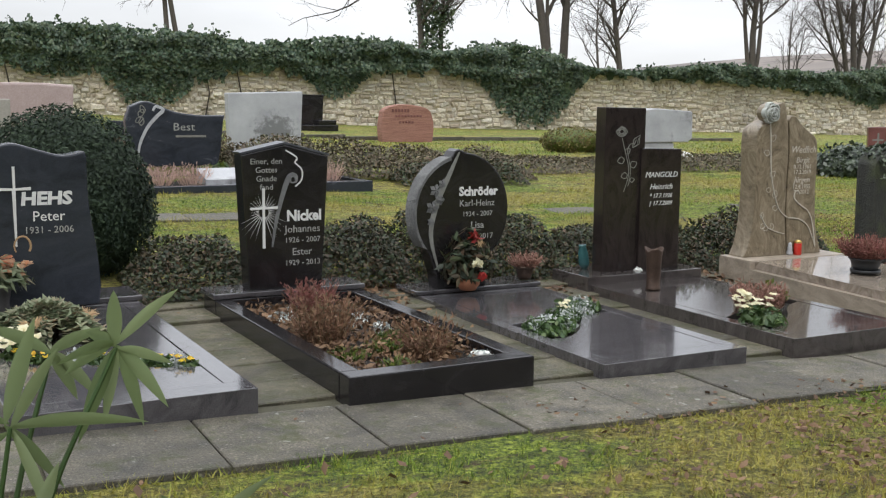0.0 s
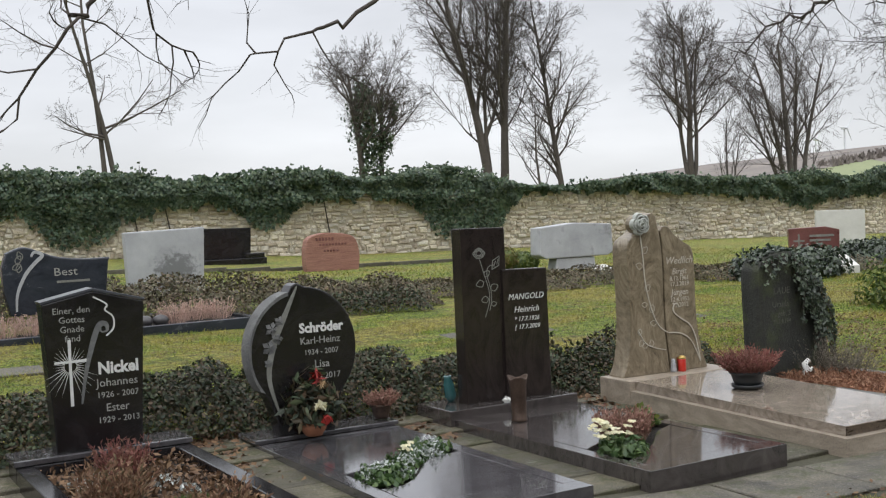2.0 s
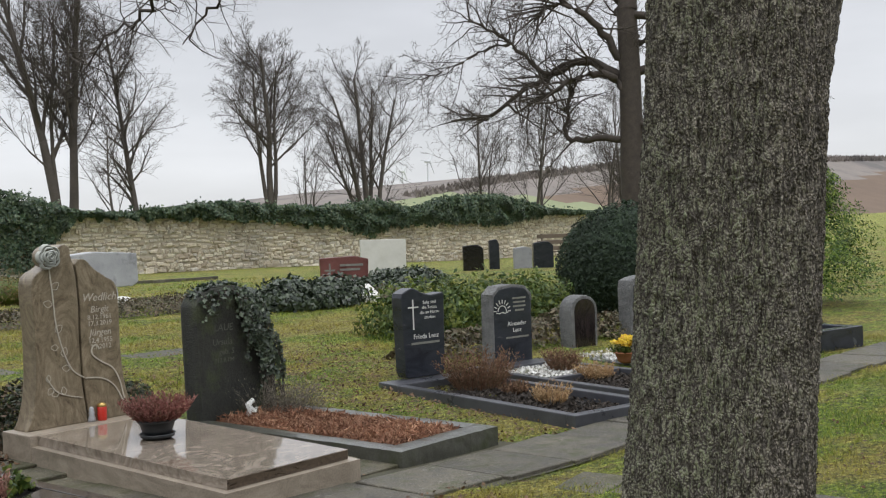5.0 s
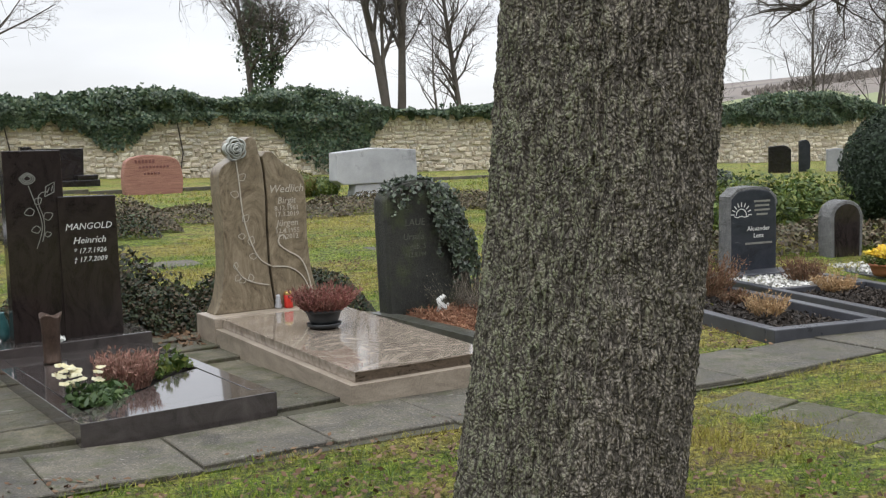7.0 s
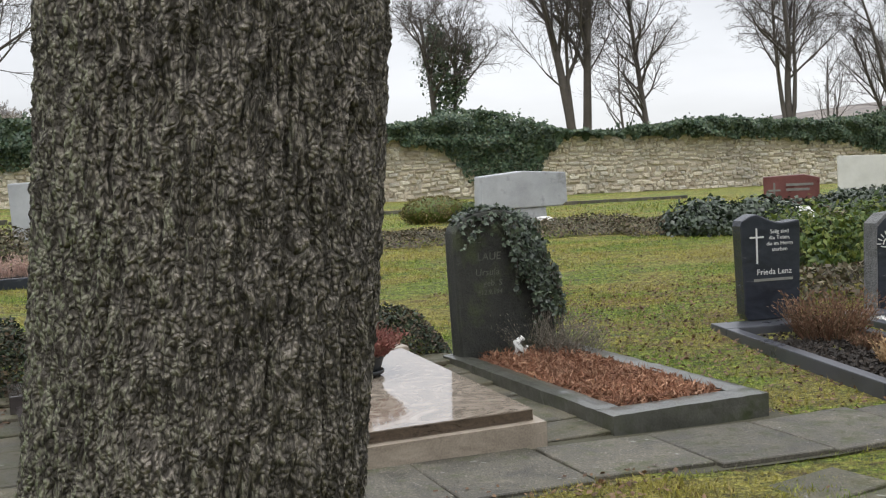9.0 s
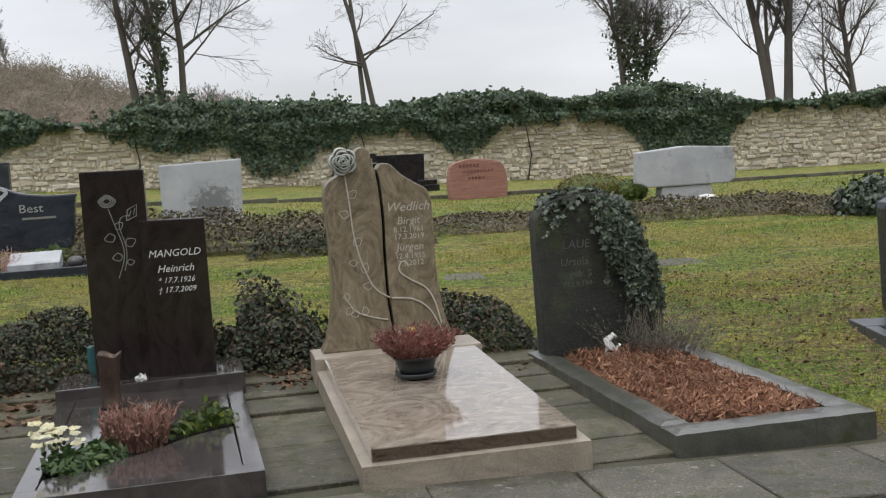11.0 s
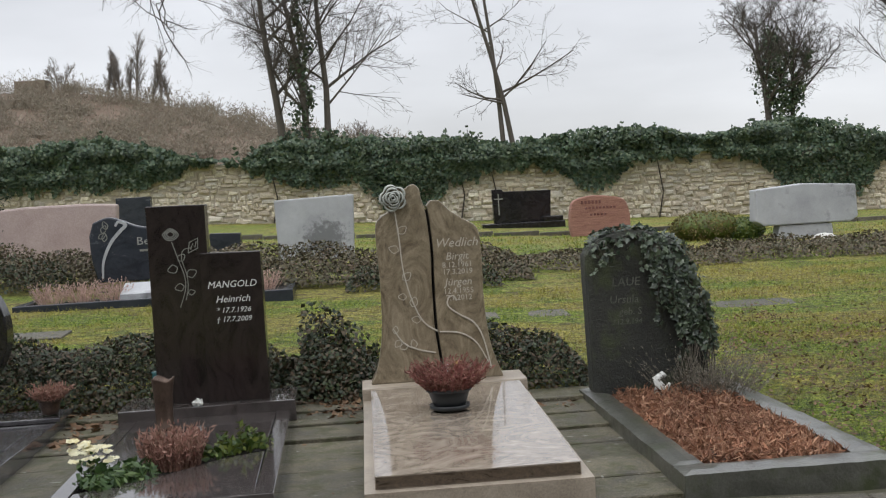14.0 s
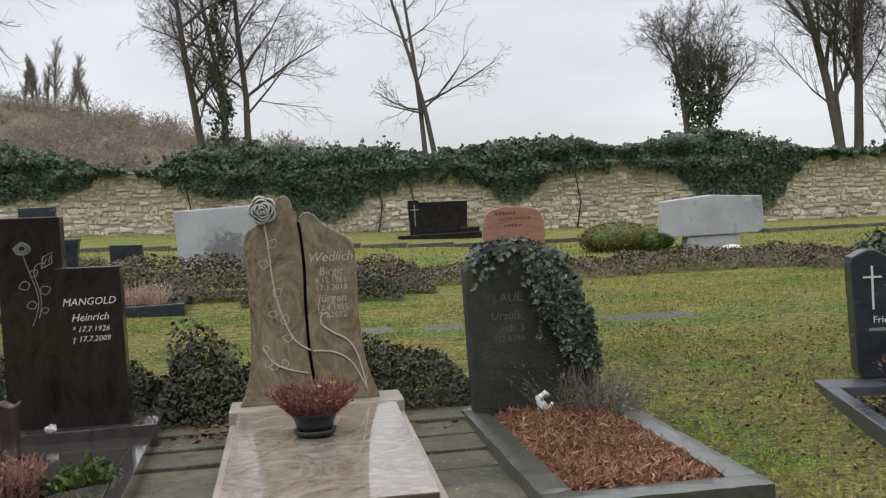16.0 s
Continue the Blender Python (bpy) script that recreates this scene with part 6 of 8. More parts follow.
def cone_shrub(name, label, x, y, h, r, k, size, mat):
    z = rng.uniform(0.02, 1, k) ** 0.8
    a = rng.uniform(0, 2 * np.pi, k)
    rr = r * np.clip(1.15 - z, 0.12, 0.85) ** 0.6 * rng.uniform(0.66, 1.02, k) * (1 + 0.6 * np.array([noise.noise(Vector((math.cos(q) * 3.2, math.sin(q) * 3.2, w * 7))) for q, w in zip(a, z)]))
    p = np.stack([rr * np.cos(a), rr * np.sin(a), z * h], 1)
    n = np.stack([np.cos(a), np.sin(a), np.full(k, 0.9)], 1)
    root = thing(name, pose(x, y, float(gz(x, y))), label, "conifer")
    mesh_object("foliage", *leaf_mesh(p, n, size, 0.35, 0.5), mat, root)
    part("trunk", tube([(0, 0, 0), (0, 0, h * 0.8)], 0.06, 0.02, 6), M["twig"], root)
    return root


cone_shrub("conifer", "bright yellow-green bushy conifer", 16.45, 7.95, 2.3, 1.2, 42000, 0.055, M["conifer"])
cone_shrub("conifer", "bright yellow-green bushy conifer", 17.9, 7.3, 2.15, 1.2, 26000, 0.06, M["conifer"])
cone_shrub("conifer", "dark green conifer beside the pink stone", -0.85, 15.6, 1.6, 0.55, 4000, 0.09, M["yew"])
cone_shrub("conifer", "dark green conifer beside the pink stone", -1.5, 15.2, 1.3, 0.6, 3500, 0.09, M["hedge_green"])
hedge_strip("ground_cover", "brown-green low plants behind the dark headstones", "ground cover", [(9.6, 12.6, 7.1, 7.9, 0.3), (12.4, 14.5, 6.9, 7.7, 0.22)], M["brown_cover"], 0.06, 1100)

# ---- plants, vases and offerings on the near graves ----


def on(m, u, v, z, turn=0.0):
    return m @ pose(u, v, z, 0, 0, turn)


def heather(m, r, h, mat, label, k=260, spread=0.6):
    return bedding("heather", label, "heather", m, [("sprays", tuft(k, r, h, spread), M[mat])])


def pansy(m, r=0.055, colour="yellow"):
    return bedding("pansy", "small pansy with yellow blossoms in a grave bed", "flower", m, [("leaves", leafy(95, r, 0.06, 0.034), M["leaf"]), ("blossoms", blooms(3, r * 0.8, 0.065, 0.027, 5), M[colour])], "bedding plants")


def silver_plant(m, r=0.06, h=0.08):
    return bedding("silver_leaf_plant", "frosty silver-leaved bedding plant", "plant", m, [("leaves", leafy(130, r, h, 0.027, 0.4), M["silver"])], "bedding plants")


for u_, v_, k_ in ((-0.33, 1.0, 0), (-0.26, 0.92, 0), (-0.19, 0.87, 0), (-0.1, 0.8, 1), (-0.02, 0.78, 0), (0.05, 0.74, 0), (0.12, 0.7, 1), (0.18, 0.64, 0), (0.25, 0.6, 0), (0.3, 0.54, 1), (0.33, 0.52, 0), (-0.3, 0.86, 0)):
    (silver_plant if k_ else pansy)(on(A, u_, v_, 0.27, rng.uniform(0, 90)))
bedding("hellebore", "white hellebore with large pale blossoms", "flower", on(A, -0.33, 1.02, 0.27), [("leaves", leafy(70, 0.08, 0.08, 0.05), M["leaf"]), ("blossoms", join(*[blooms(7, 0.1, hh_, 0.036, 6) for hh_ in (0.09, 0.115, 0.14)]), M["petal_white"])])
wr = thing("fir_arrangement", on(A, -0.12, 1.38, 0.304), "grave arrangement of cut fir twigs, cone and straw bow", "arrangement")
ch = []
for k_ in range(44):
    a = rng.uniform(0, 2 * np.pi)
    ln = rng.uniform(0.2, 0.4)
    t_ = np.linspace(0.1, 1, 26)[:, None]
    c_ = np.array([[math.cos(a), math.sin(a), 0.0]]) * ln * t_ + np.array([[0, 0, 1]]) * (0.15 * (1 - t_**1.6) + 0.02)
    c_[:, 0] *= 0.95
    for sg in (-1, 1):
        d = np.array([-math.sin(a), math.cos(a), 0]) * sg * 0.016
        ch.append(leaf_mesh(c_ + d, np.tile([0, 0, 1.0], (26, 1)), 0.07, 0.42, 0.3))
mesh_object("fir_twig", *join(*ch), M["fir"], wr)
p, n = dome_points(150, 0.05, 0.075, 0.06, 0.8)
mesh_object("pine_cone", *leaf_mesh(p + [0.03, 0.0, 0.1], n, 0.03, 0.9, 0.3), M["cone"], wr)
a = np.linspace(-0.9, 0.9, 40)
mesh_object("straw_fan", *leaf_mesh(np.stack([-0.08 + 0.08 * np.sin(a) * 0.9, -0.12 - 0.05 * np.cos(a), 0.1 + 0 * a], 1), np.tile([0, -0.7, 0.7], (40, 1)), 0.075, 0.14, 0.05), M["straw"], wr)
mesh_object("straw_fan", *leaf_mesh(np.stack([0.13 + 0.07 * np.cos(a), 0.02 + 0.06 * np.sin(a), 0.09 + 0 * a], 1), np.tile([0, -0.6, 0.8], (40, 1)), 0.075, 0.14, 0.05), M["straw"], wr)
vz = thing("grave_vase", on(A, -0.28, 1.8, 0.3), "dark grave vase with orange dried flowers and fir", "vase")
part("vase", lathe([(0.04, 0), (0.045, 0.02), (0.03, 0.1), (0.055, 0.24), (0.06, 0.25)], 18), M["black_rough"], vz, smooth=True)
p, n = dome_points(260, 0.16, 0.14, 0.15, 0.5)
mesh_object("fir_twig", *leaf_mesh(p + [0, 0, 0.2], n, 0.09, 0.25, 0.5), M["fir"], vz)
mesh_object("blossoms", *[q for q in [blooms(22, 0.13, 0.32, 0.042, 7)]][0], M["orange"], vz)
lp = bmesh.new()
for s_ in (-0.09, 0.1):
    tube([(s_ + 0.04 * math.cos(q), -0.05, 0.4 + 0.05 * math.sin(q)) for q in np.linspace(-0.6, 3.8, 14)], 0.006, 0.004, 5, lp)
part("curled_twig", lp, M["straw"], vz)

heather(on(B, -0.22, 0.88, 0.24), 0.09, 0.23, "dry_heather", "brown dry heather bush in a grave bed", 190, 0.6)
heather(on(B, -0.18, 1.0, 0.24), 0.06, 0.24, "dry_heather", "reddish heather sprays above a dry bush", 60, 0.7)
heather(on(B, 0.12, 0.4, 0.24), 0.07, 0.19, "dry_heather", "rusty red heather bush in a grave bed", 140, 0.75)
heather(on(B, 0.0, 1.6, 0.26), 0.09, 0.17, "heather", "small pinkish heather near the headstone", 160)
for u_, v_, r_ in ((-0.22, 1.45, 0.1), (0.12, 1.25, 0.09), (0.16, 1.0, 0.06), (-0.1, 1.62, 0.07), (0.26, 0.2, 0.04), (0.31, 0.18, 0.035)):
    silver_plant(on(B, u_, v_, 0.24), r_, 0.07)
k_ = 2600
lx, ly = rng.uniform(-0.36, 0.36, k_), rng.uniform(0.12, 1.85, k_)
lf = mesh_object("bed_litter", *leaf_mesh(np.stack([lx, ly, 0.262 + 0.05 * rng.uniform(size=k_) ** 2], 1), np.tile([0, 0, 1.0], (k_, 1)), 0.036, 0.55, 0.8), M["litter"])
lf.matrix_world = B
tagged(lf, "loose brown leaves lying in the framed bed", "leaf litter", kind="stuff")
for u_, v_ in ((-0.13, 0.22), (0.1, 0.75), (-0.02, 0.6), (-0.25, 0.5), (0.22, 0.55)):
    bedding("moss_tuft", "yellow-green moss tuft among dry leaves", "moss", on(B, u_, v_, 0.25), [("sprays", tuft(130, 0.07, 0.05, 0.9, 0.006), M["hedge_green"])], "moss tufts")
mg = thing("white_cup", on(B, 0.27, 0.17, 0.25), "small white cup standing in the bed", "cup")
part("cup", lathe([(0.03, 0), (0.042, 0.055), (0.045, 0.06), (0.038, 0.058), (0.028, 0.01)], 18), M["porcelain"], mg, smooth=True)
part("handle", tube([(0.043, 0, 0.045), (0.065, 0, 0.04), (0.062, 0, 0.02), (0.038, 0, 0.015)], 0.005, 0.005, 6), M["porcelain"], mg)

for j in range(16):
    f_ = j / 15
    u_ = -0.31 + 0.62 * f_ + rng.uniform(-0.03, 0.03)
    v_ = np.interp(u_, [-0.36, -0.1, 0.1, 0.36], [0.8, 0.92, 1.12, 1.22]) + rng.uniform(-0.1, 0.1)
    m_ = on(C, u_, v_, 0.185)
    if j % 2:
        silver_plant(m_, 0.075, 0.1)
    else:
        bedding("bedding_plant", "low fresh green bedding plant", "plant", m_, [("leaves", leafy(130, 0.09, 0.09, 0.045), M["leaf"])], "bedding plants")
bedding("pansy", "violet and white pansy between silver leaves", "flower", on(C, 0.05, 1.05, 0.2), [("leaves", leafy(60, 0.06, 0.06, 0.03), M["leaf"]), ("blossoms", blooms(6, 0.06, 0.1, 0.03, 5), M["petal_white"])])
ar = thing("flower_arrangement", on(C, -0.13, 1.93, 0.245), "dark fir arrangement with red and white flowers in a clay bowl", "arrangement")
part("bowl", lathe([(0.05, 0), (0.075, 0.04), (0.082, 0.075), (0.07, 0.075)], 18), M["terracotta"], ar, smooth=True)
p, n = dome_points(650, 0.2, 0.15, 0.33, 0.35)
mesh_object("fir_twig", *leaf_mesh(p + [0, 0, 0.07], n, 0.075, 0.35, 0.6), M["cover"], ar)
p, n = dome_points(34, 0.035, 0.03, 0.09, 0.3)
mesh_object("red_blossom", *leaf_mesh(p + [0.0, -0.08, 0.32], n + [0, 0, 1], 0.075, 0.25, 0.3), M["petal_red"], ar)
p, n = dome_points(26, 0.03, 0.03, 0.03, 0.3)
mesh_object("red_blossom", *leaf_mesh(p + [0.03, -0.14, 0.1], n, 0.05, 0.7, 0.3), M["petal_red"], ar)
mesh_object("yellow_sprays", *leaf_mesh(p + [0.03, -0.1, 0.31], n + [0.4, 0, 0.6], 0.055, 0.12, 0.3), M["straw"], ar)
p, n = dome_points(30, 0.035, 0.02, 0.035, 0.6)
mesh_object("white_blossom", *leaf_mesh(p + [-0.01, -0.14, 0.18], n, 0.05, 0.8, 0.3), M["petal_white"], ar)


def potted(m, label, r, h, plant_mat, pot_mat, bloom=0.16, k=420, saucer=False):
    t = thing("potted_heather", m, label, "potted plant")
    part("pot", lathe([(r * 0.68, 0.012), (r * 0.8, h * 0.4), (r * 0.95, h * 0.85), (r * 1.05, h * 0.88), (r * 1.05, h), (r * 0.92, h), (r * 0.9, h * 0.8)], 24), M[pot_mat], t, smooth=True)
    part("soil", lathe([(0.001, h * 0.84), (r * 0.91, h * 0.84)], 24), M["soil"], t)
    if saucer:
        part("saucer", lathe([(r * 0.7, 0), (r * 0.9, 0.012), (r * 0.94, 0.03), (r * 0.9, 0.03), (r * 0.86, 0.016)], 24), M[pot_mat], t, smooth=True)
    sp = mesh_object("sprays", *tuft(k, r * 0.95, bloom, 1.0, 0.007), M[plant_mat], t)
    sp.location = (0, 0, h * 0.85)
    return t


potted(pose(3.12, 6.2, 0.245), "small brown pot with faded pink heather", 0.065, 0.1, "rosy_heather", "bronze", 0.1, 170)
potted(on(E_, -0.025, 1.2, 0.28), "dark plastic bowl with reddish heather on the stone plate", 0.112, 0.115, "heather", "plastic", 0.16, 620, True)
cn = thing("grave_candle", on(E_, 0.09, 1.97, 0.302), "red plastic grave candle with a brass lid", "candle")
part("body", lathe([(0.028, 0), (0.03, 0.005), (0.03, 0.085), (0.027, 0.09)], 20), M["red_glass"], cn, smooth=True)
part("lid", lathe([(0.03, 0.09), (0.031, 0.1), (0.02, 0.11), (0.018, 0.113)], 20), M["gold"], cn)
fg = tagged(part("angel_figure", lathe([(0.03, 0), (0.035, 0.02), (0.022, 0.06), (0.028, 0.075), (0.018, 0.09), (0.022, 0.105), (0.016, 0.122), (0.001, 0.13)], 14), M["grey_gran"], smooth=True), "small pale stone figurine beside the candle", "figurine")
fg.matrix_world = on(E_, 0.02, 1.98, 0.302) @ Matrix.Diagonal((0.75, 0.75, 0.75, 1))

cp = thing("bronze_vase", on(D, -0.19, 1.55, 0.206), "tall brown bronze grave vase with a petal-shaped rim", "vase")
bm = lathe([(0.05, 0), (0.052, 0.01), (0.046, 0.02), (0.048, 0.12), (0.053, 0.22), (0.06, 0.262), (0.062, 0.275), (0.052, 0.272), (0.045, 0.24)], 24)
for v in bm.verts:
    if v.co.z > 0.2:
        a = math.atan2(v.co.y, v.co.x)
        s_ = 1 + 0.12 * math.cos(3 * a) * (v.co.z - 0.2) / 0.08
        v.co.x, v.co.y, v.co.z = v.co.x * s_, v.co.y * s_, v.co.z + 0.012 * math.cos(3 * a) * (v.co.z - 0.2) / 0.08
part("vase", bm, M["bronze"], cp, smooth=True)
p, n = dome_points(46, 0.035, 0.03, 0.03, 0.3)
rs = mesh_object("porcelain_rose", *leaf_mesh(p, n, 0.03, 0.9, 0.3), M["porcelain"])
rs.matrix_world = pose(3.98, 6.12, 0.272)
tagged(rs, "small white porcelain rose on the plinth", "ornament")
bv = tagged(part("glazed_vase", lathe([(0.03, 0), (0.05, 0.05), (0.045, 0.15), (0.03, 0.2), (0.035, 0.22)], 18), M["bluegreen"], smooth=True), "blue-green glazed vase leaning behind the stele", "vase")
bv.matrix_world = pose(3.715, 6.40, 0.262, 0, -8, 0) @ Matrix.Diagonal((0.8, 0.8, 0.8, 1))
bedding("cream_flowers", "cream-white blossoms above green leaves", "flower", on(D, -0.33, 0.46, 0.18), [("leaves", leafy(150, 0.1, 0.13, 0.045), M["leaf"]), ("blossoms", join(*[blooms(6, 0.11, hh_, 0.036, 6) for hh_ in (0.13, 0.155, 0.18, 0.2)]), M["petal_white"])])
for u_, v_ in ((-0.24, 0.46), (-0.16, 0.5), (-0.2, 0.6), (-0.28, 0.36)):
    bedding("bedding_plant", "broad-leaved green bedding plant", "plant", on(D, u_, v_, 0.18), [("leaves", leafy(95, 0.1, 0.085, 0.052, 0.4), M["leaf"])], "bedding plants")
heather(on(D, -0.03, 0.74, 0.18), 0.12, 0.165, "rosy_heather", "reddish brown heather clump in a grave bed", 420, 0.35)
for u_, v_, h_ in ((0.12, 0.82, 0.08), (0.2, 0.88, 0.12), (0.28, 0.94, 0.15), (0.34, 0.95, 0.1)):
    bedding("bedding_plant", "fresh green ivy-like bedding plant", "plant", on(D, u_, v_, 0.18), [("leaves", leafy(90, 0.085, h_, 0.042), M["hedge_green"])], "bedding plants")

ch = []
k_ = 8200
hx, hy = rng.uniform(-0.35, 0.35, k_), rng.uniform(0.2, 2.08, k_)
hp = np.stack([hx, hy, 0.12 + 0.07 * rng.uniform(size=k_) * (1 - (np.abs(hx) / 0.36) ** 6)], 1)
cv = mesh_object("dead_heather_carpet", *join(leaf_mesh(hp, np.tile([0, 0, 0.6], (k_, 1)), 0.05, 0.22, 0.9, fold=0.45), blade_mesh(hp[:1800], 0.05, 0.006, 1.3)), M["rust"])
cv.matrix_world = L_
tagged(cv, "rust-brown dead heather covering the grave bed", "heather", kind="stuff")
for u_, v_, r_, h_, q in ((0.16, 1.86, 0.16, 0.36, 230), (0.3, 1.74, 0.14, 0.24, 200), (0.36, 1.9, 0.1, 0.34, 90)):
    bedding("dry_shrub", "dry grey-brown twiggy shrub at the foot of the ivy stone", "shrub", on(L_, u_, v_, 0.11), [("sprays", tuft(q, r_, h_, 1.0, 0.005), M["dry_lavender"])])
og = bmesh.new()
tube([(0, 0, 0), (0.01, 0, 0.05), (-0.01, 0, 0.09), (0.03, 0, 0.115), (0.045, 0, 0.1)], 0.035, 0.012, 10, og)
tube([(0.0, 0, 0.01), (0.05, 0, 0.03), (0.07, 0, 0.06)], 0.022, 0.008, 8, og)
og = tagged(part("bird_figure", og, M["porcelain"], smooth=True), "small white bird figure on the dead heather", "figurine")
og.matrix_world = on(L_, -0.06, 1.85, 0.15)

heather(pose(9.0, 6.05, 0.04), 0.2, 0.33, "dry_heather", "reddish brown dry heather bush on dark soil", 520, 0.6)
heather(pose(8.72, 5.05, 0.04), 0.11, 0.15, "straw", "faded pinkish heather tuft", 150)
heather(pose(8.95, 5.6, 0.04), 0.08, 0.1, "dry_heather", "dry brown heather tuft on dark soil", 120)
heather(pose(10.15, 6.0, 0.06), 0.12, 0.2, "dry_heather", "brown dry heather bush", 240)
heather(pose(9.95, 5.5, 0.04), 0.12, 0.14, "straw", "faded pinkish heather tuft on soil", 220)
for m_, half_, far_, lb in ((G1, 0.36, 2.2, "black bark mulch inside a grey granite frame"), (G2, 0.39, 1.28, "black bark mulch beside white gravel")):
    k_ = 2600
    mp_ = np.stack([rng.uniform(-half_, half_, k_), rng.uniform(0.12, far_, k_), 0.04 + 0.035 * rng.uniform(size=k_)], 1)
    mo_ = mesh_object("bark_mulch", *leaf_mesh(mp_, np.tile([0, 0, 1.0], (k_, 1)), 0.038, 0.5, 0.8, fold=0.35), M["mulch"])
    mo_.matrix_world = m_
    tagged(mo_, lb, "mulch", kind="stuff")
k_ = 1400
gp = np.stack([rng.uniform(-0.4, 0.4, k_), rng.uniform(1.4, 2.2, k_), 0.07 + 0.02 * rng.uniform(size=k_)], 1)
gv = mesh_object("white_gravel", *leaf_mesh(gp, np.tile([0, 0, 1.0], (k_, 1)), 0.032, 0.9, 0.5, fold=0.4), M["pebble"])
gv.matrix_world = G2
tagged(gv, "white gravel before the sun stone", "gravel", kind="stuff")
k_ = 1100
gp = np.stack([rng.uniform(-0.46, 0.46, k_), rng.uniform(1.45, 2.15, k_), 0.055 + 0.02 * rng.uniform(size=k_)], 1)
gv = mesh_object("white_gravel", *leaf_mesh(gp, np.tile([0, 0, 1.0], (k_, 1)), 0.032, 0.9, 0.5, fold=0.4), M["pebble"])
gv.matrix_world = pose(11.15, 4.5, 0, 0, 0, -12)
tagged(gv, "pale gravel before the small round-topped stone", "gravel", kind="stuff")
ym = potted(pose(10.95, 5.8, 0.05), "terracotta bowl with bright yellow chrysanthemums", 0.14, 0.12, "hedge_green", "terracotta", 0.1, 160)
mesh_object("blossoms", *blooms(54, 0.15, 0.24, 0.06, 8), M["yellow"], ym)
for x_, y_, mt_, lb, sc_ in ((10.88, 5.5, "porcelain", "small white grave lantern", 0.9), (11.0, 5.32, "concrete", "beige round grave lantern", 1.0)):
    ln = thing("grave_lantern", pose(x_, y_, 0.05) @ Matrix.Diagonal((sc_, sc_, sc_, 1)), lb, "lantern")
    part("body", lathe([(0.045, 0), (0.05, 0.02), (0.045, 0.1)], 16), M[mt_], ln, smooth=True)
    part("lid", lathe([(0.047, 0.1), (0.04, 0.13), (0.015, 0.15), (0.001, 0.155)], 16), M["porcelain"] if mt_ == "porcelain" else M["terracotta"], ln, smooth=True)
an = lathe([(0.06, 0), (0.065, 0.02), (0.045, 0.08), (0.03, 0.1), (0.035, 0.125), (0.02, 0.15), (0.001, 0.155)], 14)
for sg in (-1, 1):
    tube([(0.0, 0.02, 0.05), (0.05 * sg, 0.03, 0.09), (0.055 * sg, 0.03, 0.13)], 0.022, 0.01, 6, an)
an = tagged(part("angel_figure", an, M["porcelain"], smooth=True), "white winged stone figurine on the grave plate", "figurine")
an.matrix_world = pose(10.83, 4.9, 0.05)
bx = thing("lantern_box", pose(10.84, 4.66, 0.05), "small square black grave lantern", "lantern")
part("body", box(-0.05, 0.05, -0.05, 0.05, 0.0, 0.12, 0.006), M["black_rough"], bx)
part("lid", box(-0.056, 0.056, -0.056, 0.056, 0.122, 0.14, 0.006), M["black_rough"], bx)
fl_ = tagged(part("flat_stone", box(-0.11, 0.11, -0.07, 0.07, 0.0, 0.035, 0.015), M["pink"]), "flat pale pink stone lying on the plate", "stone")
fl_.matrix_world = pose(10.88, 5.12, 0.05, 0, 0, 20)
for u_, v_ in ((-1.15, 0.5), (-0.85, 0.55), (-0.5, 0.5), (0.85, 0.6), (1.1, 0.55), (0.6, 0.5)):
    heather(on(Q, u_, v_, 0.02), 0.14, 0.22, "pale_heather", "pale pink heather clump on the double grave", 110)
pl2 = tagged(part("lying_plate", wedge(-0.25, 0.25, -0.18, 0.18, 0.0, 0.06, 0.16, 0.01), M["grey_gran"]), "pale lying stone plate on the double grave", "plate")
pl2.matrix_world = on(Q, -0.15, 0.5, 0.025)
bedding("bedding_plant", "yellow-green leafy plant in the double grave", "plant", on(Q, -0.05, 1.0, 0.02), [("leaves", leafy(160, 0.2, 0.2, 0.09), M["hedge_green"])])
for u_ in (0.25, 0.42):
    bl = bmesh.new()
    bmesh.ops.create_icosphere(bl, subdivisions=2, radius=0.09)
    for v in bl.verts:
        v.co.z = v.co.z * 0.7 + 0.05
    b = tagged(part("decor_stone", bl, M["black_rough"], smooth=True), "dark rounded decorative stone", "stone")
    b.matrix_world = on(Q, u_, 0.4, 0.02)
wl_ = bmesh.new()
bmesh.ops.create_icosphere(wl_, subdivisions=2, radius=0.2)
for v in wl_.verts:
    v.co.z = max(0.0, v.co.z * 0.6)
b = tagged(part("white_boulder", wl_, M["white_stone"], smooth=True), "small white boulder before the broad stone", "stone")
b.matrix_world = pose(11.05, 15.3, float(gz(11, 15.3)))

# ---- the long-leaved plant at the path's start ----
OB = Vector((-0.42, 1.42, float(gz(-0.42, 1.42))))
ol = thing("long_leaved_plant", Matrix.Translation(OB), "leggy plant with long narrow grey-green leaves", "plant")


